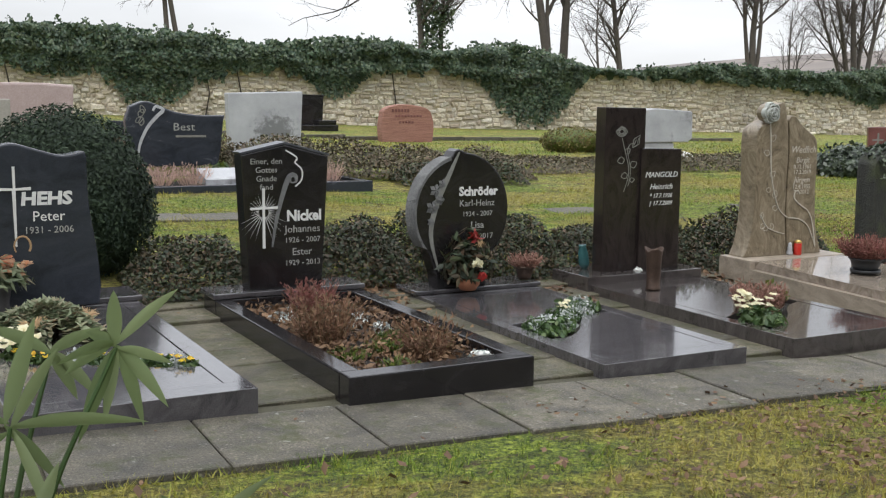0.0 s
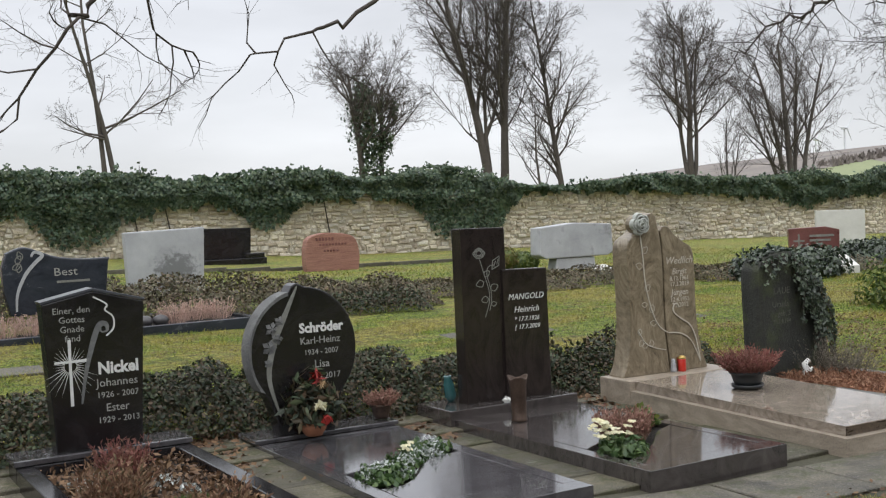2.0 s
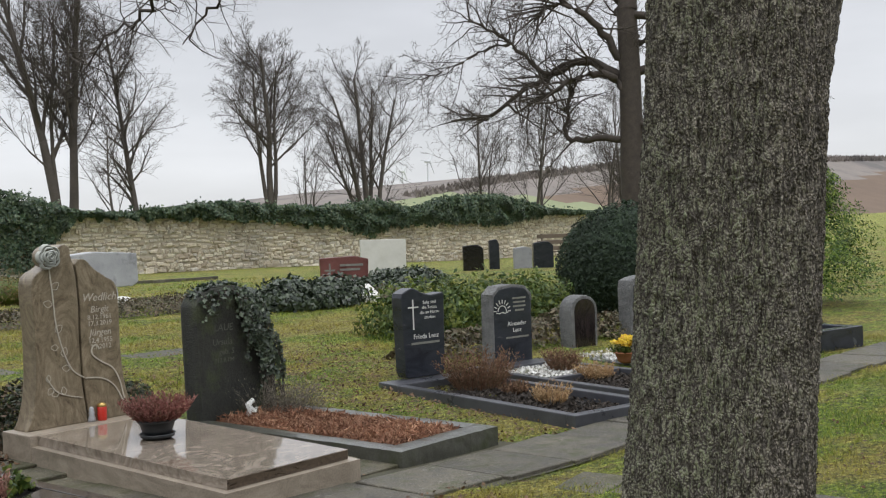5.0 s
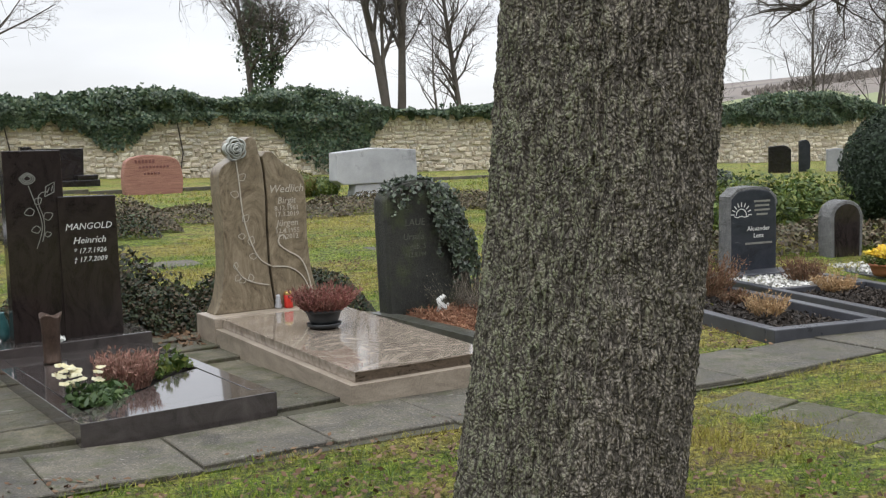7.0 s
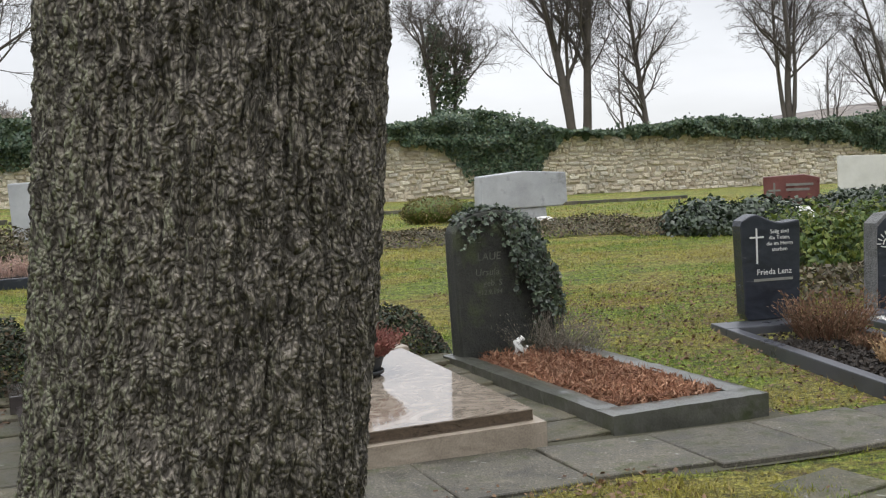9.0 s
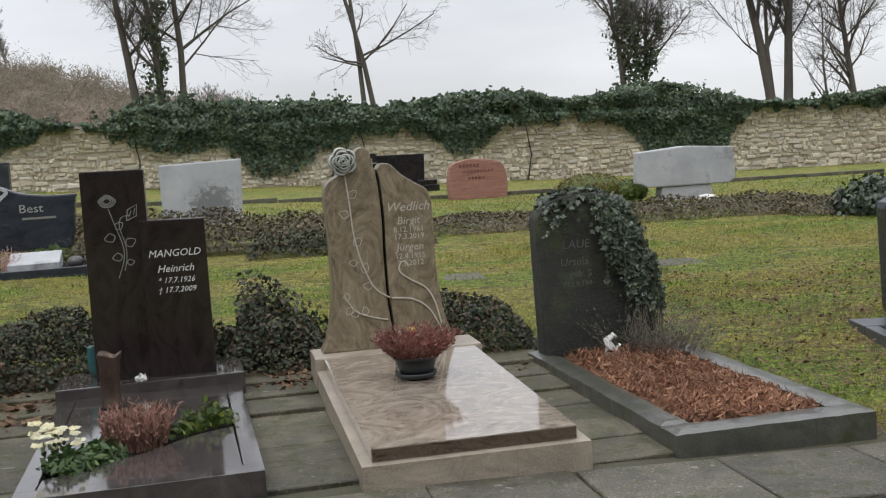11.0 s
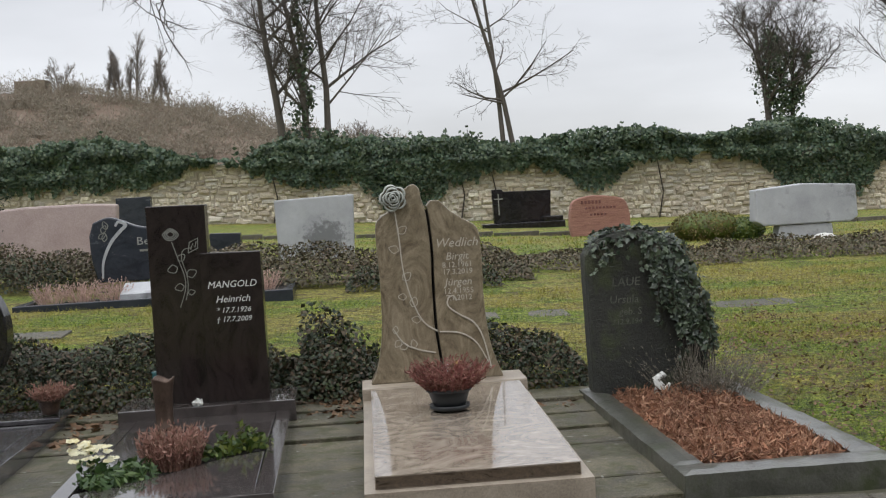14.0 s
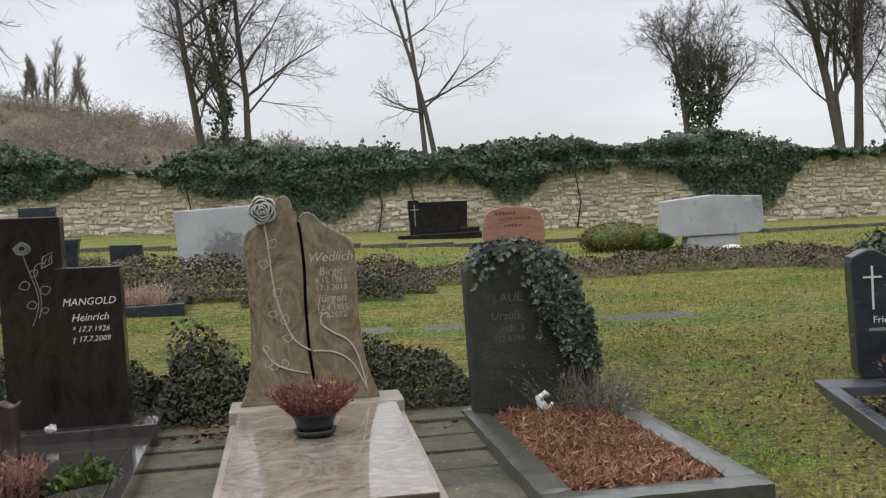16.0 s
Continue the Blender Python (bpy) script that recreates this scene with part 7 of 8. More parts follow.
def long_leaf(vs, fs, c0, d, length, width, sag):
    """A lance-shaped leaf, keeled along its middle, that bends under its weight."""
    d = unit(np.array(d, float))
    w = unit(np.cross(d, [0.25, 1.0, 0.35]))
    n = np.cross(w, d)
    o = len(vs)
    for k in range(9):
        t = k / 8
        c = c0 + d * length * t - np.array([0, 0, 1]) * sag * length * t * t
        wd = width * (0.12 + 0.88 * math.sin(math.pi * t ** 0.8)) if k < 8 else 0.0005
        vs += [c - w * wd / 2 + n * wd * 0.18, c, c + w * wd / 2 + n * wd * 0.18]
    for k in range(8):
        q = o + k * 3
        fs += [[q, q + 1, q + 4, q + 3], [q + 1, q + 2, q + 5, q + 4]]


WHORLS = [
    ((-0.19, 1.46, 1.085), [(92, 0.115), (47, 0.135), (-12, 0.085), (-50, 0.115), (-72, 0.135), (-99, 0.12), (-112, 0.15), (182, 0.1), (203, 0.08), (140, 0.06)]),
    ((-0.355, 1.44, 0.975), [(9, 0.2), (2, 0.165), (66, 0.17), (76, 0.19), (-50, 0.13), (-68, 0.18), (160, 0.14), (210, 0.15)]),
    ((-0.085, 1.36, 0.785), [(95, 0.09), (80, 0.1), (35, 0.16), (150, 0.13), (-20, 0.12), (200, 0.14), (-80, 0.12), (120, 0.1)]),
    ((-0.285, 1.52, 1.07), [(35, 0.1), (-45, 0.1), (-62, 0.09), (150, 0.12)]),
    ((-0.33, 1.38, 0.82), [(25, 0.11), (70, 0.12), (-30, 0.13), (120, 0.13), (-75, 0.14)]),
]
for centre, leaves in WHORLS:
    top_ = Vector(centre) - OB
    part("stem", tube([tuple(p) for p in spline([(0.02, 0.0, 0.0), (top_.x * 0.35, top_.y * 0.4, top_.z * 0.6), tuple(top_)], 5)], 0.007, 0.0035, 6), M["leaf"], ol)
    vs, fs = [], []
    for a, ln in leaves:
        long_leaf(vs, fs, np.array(top_) + rng.normal(size=3) * 0.004, (math.cos(radians(a)), rng.uniform(-0.55, 0.35), math.sin(radians(a))), ln * 1.06, rng.uniform(0.02, 0.027), 0.12)
    mesh_object("leaf_whorl", np.array(vs), fs, M["oleander"], ol, smooth=True)

# ---- bare trees ----


def bar(V, F, pts, r0, r1, sides):
    """A tapering bar along points, added to vertex and face lists."""
    n, o = len(pts), len(V)
    for i in range(n):
        a, b = pts[max(i - 1, 0)], pts[min(i + 1, n - 1)]
        d = (b - a).normalized()
        u = d.orthogonal().normalized()
        w = d.cross(u)
        r = r0 + (r1 - r0) * i / (n - 1)
        for k in range(sides):
            c, s = math.cos(2 * math.pi * k / sides), math.sin(2 * math.pi * k / sides)
            V.append(pts[i] + r * (c * u + s * w))
    for i in range(n - 1):
        for k in range(sides):
            F.append([o + i * sides + k, o + i * sides + (k + 1) % sides, o + (i + 1) * sides + (k + 1) % sides, o + (i + 1) * sides + k])


def sprout(out, p, d, length, r, level, rnd, kids, spread, lift, low=0.3, wob=0.12, shrink=(0.35, 0.6), fine=0.0):
    """One limb and all that grows from it; out[level] takes the bars."""
    n = 6 if level == 0 else (6 if wob > 0.2 and level < 3 else (4 if level < 3 else 3))
    pts, q, dd = [p.copy()], p.copy(), d.copy()
    for i in range(n - 1):
        dd = (dd + wob * Vector((rnd.gauss(0, 1), rnd.gauss(0, 1), rnd.gauss(0, 0.6))) + Vector((0, 0, lift[min(level, len(lift) - 1)]))).normalized()
        q = q + dd * length / (n - 1)
        pts.append(q.copy())
    V, F = out[min(level, 2)]
    last = level >= len(kids)
    bar(V, F, pts, max(r, fine), max(fine * 0.6, r * (0.3 if not last else 0.45)), 8 if level == 0 else (5 if level == 1 else 3))
    if last:
        return
    for k in range(kids[level]):
        f = low + (1 - low) * (k + rnd.random()) / kids[level] if level else low + (1 - low) * ((k + rnd.random()) / kids[level]) ** 0.9
        i = min(int(f * (n - 1)), n - 2)
        t = f * (n - 1) - i
        base = pts[i].lerp(pts[i + 1], t)
        ax = (pts[i + 1] - pts[i]).normalized()
        side = ax.orthogonal().normalized()
        side.rotate(Matrix.Rotation(rnd.uniform(0, 2 * math.pi), 3, ax))
        a = radians(rnd.gauss(spread[min(level, len(spread) - 1)], 9))
        nd = (ax * math.cos(a) + side * math.sin(a)).normalized()
        ln = length * rnd.uniform(*shrink) * (1.15 - 0.55 * f)
        sprout(out, base, nd, ln, r * (1 - 0.62 * f) * rnd.uniform(0.38, 0.6), level + 1, rnd, kids, spread, lift, low if level else 0.15, max(wob, 0.13), (0.4, 0.68), fine)


def bare_tree(x, y, z, stems, kids, spread, lift, label, seed, low=0.3, mat="far_twig", min_r=0.008, shrink=(0.35, 0.6), name="bare_tree"):
    rnd = random.Random(seed)
    root = thing(name, pose(x, y, z), label, "tree")
    out = [([], []), ([], []), ([], [])]
    for dx, dy, lean, length, r, *up in stems:
        sprout(out, Vector((dx, dy, up[0] if up else 0)), Vector((lean[0], lean[1], 1)).normalized(), length, r, 0, rnd, kids, spread, lift, low, 0.05 if length > 6 else 0.08, shrink, min_r)
    for nm, (V, F) in zip(("trunk", "branchwork", "crown"), out):
        if V:
            mesh_object(nm, np.array([tuple(v) for v in V]), F, M[mat], root, smooth=True)
    return root


def ivy_sleeve(root, centre, rx, rz, k, size, seed):
    p, n = dome_points(k, rx, rx, rz, 0.35, 1, 0.6, seed)
    mesh_object("ivy", *leaf_mesh(p + centre, n, size, 0.8, 0.6), M["ivy"], root, "dark ivy round the trunk")


UP = [0.03, 0.10, 0.07, 0.03]
t = bare_tree(24.9, 58, 0.6, [(-0.3, 0, (-0.02, 0), 9.0, 0.26), (0.5, 0.3, (0.14, 0), 8.5, 0.2)], (12, 9, 7, 4), (44, 42, 42), UP, "broad bare tree with a thick ivy cloak", 11, 0.42, shrink=(0.36, 0.6))
for zz, rr, dx in ((2.6, 1.0, 0.1), (3.6, 1.15, 0.0), (4.6, 1.05, 0.2), (5.6, 1.15, -0.2), (6.5, 1.2, -0.3), (7.3, 1.1, -0.1), (8.0, 0.65, -0.4)):
    ivy_sleeve(t, [dx, 0, zz], rr, 0.85, 420, 0.2, zz)
ivy_sleeve(t, [1.5, 0, 6.9], 0.45, 0.9, 150, 0.2, 4)
ivy_sleeve(t, [1.0, 0, 5.4], 0.5, 0.9, 160, 0.2, 5)
bare_tree(34.8, 61, 0.5, [(-0.3, 0, (-0.06, 0), 17, 0.34), (0.3, 0.2, (0.0, 0), 17, 0.32), (-0.3, 0.1, (-0.15, 0), 14, 0.17), (0.3, 0.1, (0.1, 0), 14, 0.15)], (15, 9, 7, 3), (30, 36, 40), UP, "tall slender bare tree with two dark trunks", 12, 0.32, min_r=0.009, shrink=(0.24, 0.42))
bare_tree(38.9, 60, 0.4, [(0, 0, (0.0, 0), 13.8, 0.22)], (30, 8, 6, 3), (44, 42, 42), UP, "slim upright bare tree", 13, 0.2, shrink=(0.2, 0.36))
bare_tree(36.8, 59, 0.4, [(0, 0, (-0.08, 0), 7.5, 0.11)], (12, 5, 4), (36, 34, 30), UP, "small bare tree behind the wall", 14, 0.2)
bare_tree(49.2, 60, 0.2, [(0, 0, (0.0, 0), 13.2, 0.28), (0.02, 0, (0.2, 0), 10.5, 0.17, 1.8), (0, 0, (-0.21, 0.05), 10.5, 0.17, 1.8), (0, 0, (0.07, 0.14), 10.5, 0.14, 1.8)], (11, 8, 6, 3), (42, 42, 44), UP, "bare tree with a rounded crown", 15, 0.36, min_r=0.01, shrink=(0.28, 0.48))
bare_tree(51.4, 59, 0.2, [(0, 0, (0.06, 0), 7.0, 0.1), (0.3, 0, (0.16, 0), 6, 0.08)], (9, 5, 4), (32, 32, 30), UP, "small bare tree behind the wall", 16, 0.2)
bare_tree(58.4, 60, 0.0, [(0, 0, (0.0, 0), 12.5, 0.28), (0.4, 0, (0.2, 0), 11.5, 0.22), (-0.3, 0, (-0.22, 0), 11.5, 0.22), (0, 0.3, (0.1, 0), 12, 0.2), (0, 0, (-0.35, 0), 9.5, 0.18)], (11, 8, 6, 3), (40, 42, 42), UP, "many-stemmed bare tree with a wide crown", 17, 0.25, shrink=(0.26, 0.46))
for x_, top_, sd in ((54.0, 8.8, 18), (59.0, 10.4, 19), (67.2, 9.5, 20), (69.7, 10.0, 21), (81.0, 10.0, 22), (75.0, 9.0, 31)):
    bare_tree(x_, 45, -0.6, [(0, 0, (random.Random(sd).uniform(-0.08, 0.08), 0), top_, 0.14), (0.3, 0, (0.12, 0), top_ * 0.8, 0.1)], (12, 7, 5, 3), (40, 42, 40), UP, "thin bare tree beyond the wall", sd, 0.22)
t = bare_tree(-0.2, 60, 1.2, [(-0.9, 0, (-0.2, 0), 15, 0.26), (1.0, 0, (0.02, 0), 16, 0.22), (0.0, 0, (-0.01, 0), 14, 0.24)], (15, 9, 7, 3), (50, 46, 42), [0.03, 0.05, 0.03, 0.0], "group of bare trees, one trunk wrapped in ivy", 23, 0.3, shrink=(0.25, 0.42))
for zz in np.arange(1.5, 12.5, 0.9):
    ivy_sleeve(t, [0.3 * math.sin(zz * 2.3), 0, zz], (0.75 - 0.035 * zz) * (1 + 0.4 * math.sin(zz * 5.1)), 0.8, 110, 0.24, zz)
for zz in np.arange(1.0, 4.5, 0.9):
    ivy_sleeve(t, [1.1, 0, zz], 0.7, 0.75, 120, 0.3, zz + 30)
    ivy_sleeve(t, [-0.9, 0, zz], 0.8, 0.75, 120, 0.3, zz + 60)
bare_tree(10.35, 58, 0.8, [(0, 0, (0.0, 0), 14, 0.16), (0.8, 0, (-0.07, 0), 13.5, 0.17)], (7, 5, 4, 3), (66, 46, 42), [0.03, 0.05, 0.03, 0.0], "thin forked bare tree with a few crooked branches", 27, 0.28, shrink=(0.18, 0.36))


def spreading_tree(x, y, label, limbs, seed):
    """An old tree: a straight trunk and heavy crooked limbs, each with its own crown of twigs."""
    rnd = random.Random(seed)
    z = float(gz(x, y)) - 0.1
    root = thing("bare_tree", pose(x, y, z), label, "tree")
    V, F = [], []
    bar(V, F, [Vector((0.03 * math.sin(2 * h), 0.03 * math.cos(3 * h), h)) for h in (0, 0.6, 1.5, 2.6, 3.8, 5.0, 6.4)], 0.33, 0.24, 14)
    bar(V, F, [Vector((0.03 * math.sin(2 * h) + 0.06 * (h - 6.4), 0, h)) for h in (6.4, 7.6, 8.8, 10.2)], 0.24, 0.07, 12)
    mesh_object("trunk", np.array([tuple(v) for v in V]), F, M["twig"], root, smooth=True)
    twigs = ([], [])
    for pts, r0, depth in limbs:
        V, F = [], []
        m = len(pts) - 1
        ctrl = [(0.54 * u + 0.84 * depth * i / m, -0.84 * u + 0.54 * depth * i / m, h - z) for i, (u, h) in enumerate(pts)]
        line = [Vector(p) for p in spline(ctrl, 5)]
        for i in range(1, len(line)):
            line[i] += Vector((rnd.gauss(0, 0.03), rnd.gauss(0, 0.03), rnd.gauss(0, 0.03)))
        bar(V, F, line, r0, r0 * 0.3, 7)
        mesh_object("limb", np.array([tuple(v) for v in V]), F, M["twig"], root, smooth=True)
        for i in range(2, len(line)):
            ax = (line[i] - line[i - 1]).normalized()
            for _ in range(2 if i > len(line) // 2 else i % 2):
                side = Vector((rnd.gauss(0, 1), rnd.gauss(0, 1), rnd.gauss(0.15, 0.8))).normalized()
                sprout((twigs,) * 3, line[i].copy(), (ax * 0.9 + side).normalized(), rnd.uniform(0.7, 1.7), r0 * 0.26, 1, rnd, (0, 5, 4, 2), (50, 46, 44), [0, 0.0, 0.0, -0.02], 0.2, 0.24, (0.4, 0.7), 0.004)
    mesh_object("crown", np.array([tuple(v) for v in twigs[0]]), twigs[1], M["twig"], root)


spreading_tree(24.72, 14.72, "large old bare tree with heavy spreading boughs", [
    ([(0, 3.4), (-0.85, 3.45), (-1.55, 3.5), (-1.52, 4.2), (-1.45, 4.85)], 0.1, 0.4),
    ([(0, 4.5), (-0.65, 4.97), (-1.55, 4.75), (-2.1, 4.3)], 0.12, -0.8),
    ([(0, 4.8), (-0.95, 5.3), (-1.75, 5.2), (-2.7, 4.75), (-3.6, 4.1)], 0.13, 0.6),
    ([(0, 5.0), (-0.5, 5.8), (-1.1, 6.5), (-1.8, 6.7), (-2.1, 6.4)], 0.12, -0.6),
    ([(-1.5, 5.2), (-2.0, 5.1), (-2.7, 5.8), (-3.2, 6.2), (-4.0, 6.7)], 0.08, 0.8),
    ([(-2.9, 5.9), (-3.5, 5.75), (-4.2, 5.4), (-5.0, 5.1)], 0.05, -0.5),
    ([(0, 5.0), (0.8, 5.2), (1.3, 5.7), (1.9, 6.3), (2.8, 6.9)], 0.12, 0.5),
    ([(0, 4.0), (0.4, 3.65), (1.0, 3.85), (1.7, 3.3), (2.2, 2.7)], 0.1, -0.5),
    ([(0, 5.6), (0.9, 5.85), (1.7, 5.3), (2.6, 4.6), (3.3, 4.4)], 0.1, 0.9),
    ([(0, 6.5), (0.9, 6.2), (1.6, 6.8), (2.4, 8.0)], 0.11, -0.7),
    ([(0, 6.6), (-0.8, 7.2), (-1.8, 7.4), (-3.0, 8.0), (-4.0, 8.0)], 0.11, 0.4),
    ([(0.1, 7.6), (0.8, 8.4), (1.2, 9.4), (1.9, 10.2)], 0.09, 0.6),
    ([(0.1, 7.8), (-0.7, 8.8), (-1.2, 9.9), (-2.0, 10.6)], 0.09, -0.8),
    ([(0, 5.4), (0.2, 6.0), (-0.3, 6.8), (0.4, 7.6)], 0.1, 2.6),
], 25)

# ---- the near tree: a ridged trunk that forks, with hanging boughs ----
near = thing("near_tree", pose(3.993, 0.891, float(gz(3.99, 0.89)) - 0.05), "grooved mossy tree trunk forking above eye height", "tree")


def ridged_trunk(path, radii, sides, rings, amp, seed):
    V, F = [], []
    cs = spline(path, 12)
    ks = np.linspace(0, len(cs) - 1, rings)
    rs = np.interp(np.linspace(0, 1, rings), np.linspace(0, 1, len(radii)), radii)
    for i, k in enumerate(ks):
        a, b = cs[int(k)], cs[min(int(k) + 1, len(cs) - 1)]
        c = a + (b - a) * (k - int(k))
        for s in range(sides):
            th = 2 * math.pi * s / sides
            u_, w_ = math.cos(th), math.sin(th)
            wav = 0.5 * noise.noise(Vector((u_ * 2.0, w_ * 2.0, c[2] * 2.2)))
            rid = noise.ridged_multi_fractal(Vector((u_ * 16.0 + seed + wav, w_ * 16.0 - wav, c[2] * 11.0)), 0.7, 2.2, 4, 1.0, 2.0)
            lump = noise.noise(Vector((u_ * 1.2, w_ * 1.2 + seed, c[2] * 1.1)))
            r = rs[i] * (1 + 0.05 * lump) + amp * (rid - 1.2)
            V.append((c[0] + r * u_, c[1] + r * w_, c[2]))
    for i in range(rings - 1):
        for s in range(sides):
            F.append([i * sides + s, i * sides + (s + 1) % sides, (i + 1) * sides + (s + 1) % sides, (i + 1) * sides + s])
    for base in (0, (rings - 1) * sides):
        F.append([base + s for s in range(sides)])
    return V, F


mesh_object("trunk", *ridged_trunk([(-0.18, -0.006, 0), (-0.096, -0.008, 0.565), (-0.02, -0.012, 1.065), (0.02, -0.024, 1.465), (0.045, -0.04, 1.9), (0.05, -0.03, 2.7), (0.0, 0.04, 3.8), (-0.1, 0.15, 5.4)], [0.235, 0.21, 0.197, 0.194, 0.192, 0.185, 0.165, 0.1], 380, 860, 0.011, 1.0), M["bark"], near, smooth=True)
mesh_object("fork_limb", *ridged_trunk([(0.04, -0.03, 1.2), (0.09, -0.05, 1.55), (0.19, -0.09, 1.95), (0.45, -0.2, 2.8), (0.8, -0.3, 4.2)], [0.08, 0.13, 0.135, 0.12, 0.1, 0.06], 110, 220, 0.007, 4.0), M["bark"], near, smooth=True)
BO = 3.993, 0.891, float(gz(3.99, 0.89)) - 0.05
boughs = [
    [(3.95, 0.95, 3.2), (3.2, 1.8, 3.15), (2.4, 2.6, 2.75), (1.77, 2.87, 2.17), (1.59, 2.85, 2.06), (1.37, 2.83, 1.98)],
    [(3.95, 0.95, 3.5), (2.8, 1.9, 3.4), (1.6, 2.6, 2.75), (1.0, 2.78, 2.15), (0.86, 2.72, 2.02), (0.71, 2.78, 1.77)],
    [(2.4, 2.2, 3.2), (1.5, 2.7, 2.6), (1.1, 2.87, 2.12), (1.22, 2.87, 1.99)],
    [(4.0, 0.95, 3.5), (3.8, 1.9, 3.0), (3.97, 2.77, 2.53), (4.07, 2.97, 2.48), (4.14, 3.2, 2.46), (4.22, 3.42, 2.4), (4.28, 3.65, 2.35), (4.31, 3.89, 2.34), (4.32, 4.16, 2.25), (4.33, 4.32, 2.12)],
    [(3.8, 1.9, 3.0), (3.89, 2.28, 2.41), (3.92, 2.41, 2.39), (3.96, 2.55, 2.33), (3.97, 2.71, 2.23), (3.97, 2.88, 2.13)],
    [(3.88, 2.5, 2.62), (3.84, 2.49, 2.45), (3.85, 2.43, 2.37), (3.87, 2.36, 2.27)],
    [(3.86, 2.3, 2.7), (3.91, 2.55, 2.46), (3.95, 2.69, 2.39), (3.98, 2.83, 2.32), (3.95, 3.01, 2.26)],
]
brnd = random.Random(41)
for path in boughs:
    V, F = [], []
    pts = [Vector(p) - Vector(BO) for p in spline(path, 5)]
    for i in range(1, len(pts) - 1):
        pts[i] += Vector((brnd.gauss(0, 0.011), brnd.gauss(0, 0.011), brnd.gauss(0, 0.011)))
    bar(V, F, pts, 0.016 if len(path) > 5 else 0.007, 0.002, 6)
    nb = len(pts)
    for i in range(nb // 3, nb):
        for _ in range(2 if len(path) > 7 else brnd.randrange(2)):
            ax = (pts[i] - pts[i - 1]).normalized()
            out = [(V, F)] * 3
            side = Vector((brnd.gauss(0, 1), brnd.gauss(0, 1), brnd.gauss(-0.1, 0.8))).normalized()
            sprout(out, pts[i].copy(), (ax * 0.8 + side).normalized(), brnd.uniform(0.12, 0.42), 0.0032, 2, brnd, (0, 0, 4, 2), (45, 40), [0, 0, 0.02, 0.02], 0.2, 0.3)
    mesh_object("bough", np.array([tuple(v) for v in V]), F, M["twig"], near, smooth=True)

# ---- hills, fields and far things ----


def hill(name, label, xs, ridge, y0, y1, z0, rows, mats, pick, cap=80):
    V, F, I = [], [], []
    n = len(xs)
    for j in range(rows + 1):
        s = j / rows
        for x in xs:
            V.append((x, y0 + (y1 - y0) * s, z0 + (float(np.interp(x, *ridge)) - z0) * s ** 1.1 + 0.25 * noise.noise(Vector((x * 0.05, s * 4, 2.0)))))
    for i, x in enumerate(xs):
        V.append((x, y1 + cap, V[rows * n + i][2] - 2))
    for j in range(rows + 1):
        for i in range(n - 1):
            F.append([j * n + i, j * n + i + 1, (j + 1) * n + i + 1, (j + 1) * n + i])
            I.append(pick(xs[i], j / rows))
    ob = mesh_object(name, V, F, mats[0], smooth=True)
    for m in mats[1:]:
        ob.data.materials.append(m)
    ob.data.polygons.foreach_set("material_index", I)
    return tagged(ob, label, "hill", kind="structure")


ridge_l = ([-260, -90, -54, -38.7, -22, -11.6, -2, 12, 40, 120], [16, 18.5, 18.8, 18.6, 15.0, 11.5, 9.0, 7.0, 5.0, 2.0])
hill("backdrop_hill", "scrub-covered hill with a strip of brown field", np.linspace(-260, 120, 60), ridge_l, 66, 150, 0.6, 14, [M["field_brown"], M["hill_bush"]], lambda x, s: 0, 160)


def hill_z(x, y):
    s = np.clip((y - 66) / 84, 0, 1)
    return 0.6 + (np.interp(x, *ridge_l) - 0.6) * s**1.1


K2 = 90000
hx = rng.uniform(-150, 6, K2)
hy = 70 + 82 * rng.uniform(size=K2) ** 0.75
edge = np.interp(hx, [-150, -40, -30, -24, -10, 0, 6], [78, 80, 88, 101, 109, 119, 133])
keep = hy > edge + 4 * np.sin(hx * 0.4)
big_n = np.array([noise.noise(Vector((a * 0.11, b * 0.11, 0.0))) for a, b in zip(hx, hy)])
hh = 1.0 + 2.2 * np.clip(big_n + 0.4, 0, 1.2)
pp = np.stack([hx, hy, hill_z(hx, hy)], 1)[keep]
bc = pp[rng.choice(len(pp), 1300)]
ch = []
for c in bc:
    r_ = rng.uniform(1.1, 2.6)
    p, n = dome_points(210, r_ * 1.2, r_, r_ * rng.uniform(0.9, 1.5), 0.3, 0, 0.5, c[0])
    ch.append(kites(p + c, unit(n + [0, 0, 0.4] + 0.9 * rng.normal(size=n.shape)), rng.uniform(0.35, 0.8, (210, 1)), 0.085))
hv2 = join(*ch)
tagged(mesh_object("hill_scrub", *hv2, M["hill_bush"]), "dense leafless brown scrub on the hillside", "scrub", kind="stuff")
for x_, top_, sd in ((-30.6, 8.0, 51), (-33.4, 5.4, 52), (-32.6, 5.9, 53), (-27.4, 7.0, 54), (-28.6, 5.4, 55), (-31.6, 5.2, 56), (-34.4, 4.6, 57), (-26.4, 5.2, 58)):
    bare_tree(x_, 150, float(hill_z(x_, 150)) - 0.3, [(0, 0, (0, 0), top_, 0.16)], (36, 8, 4), (24, 24, 24), [0.02, 0.12, 0.1], "bare columnar poplar on the hill crest", sd, 0.1, "hill_twig", 0.01, (0.2, 0.36), "poplar")
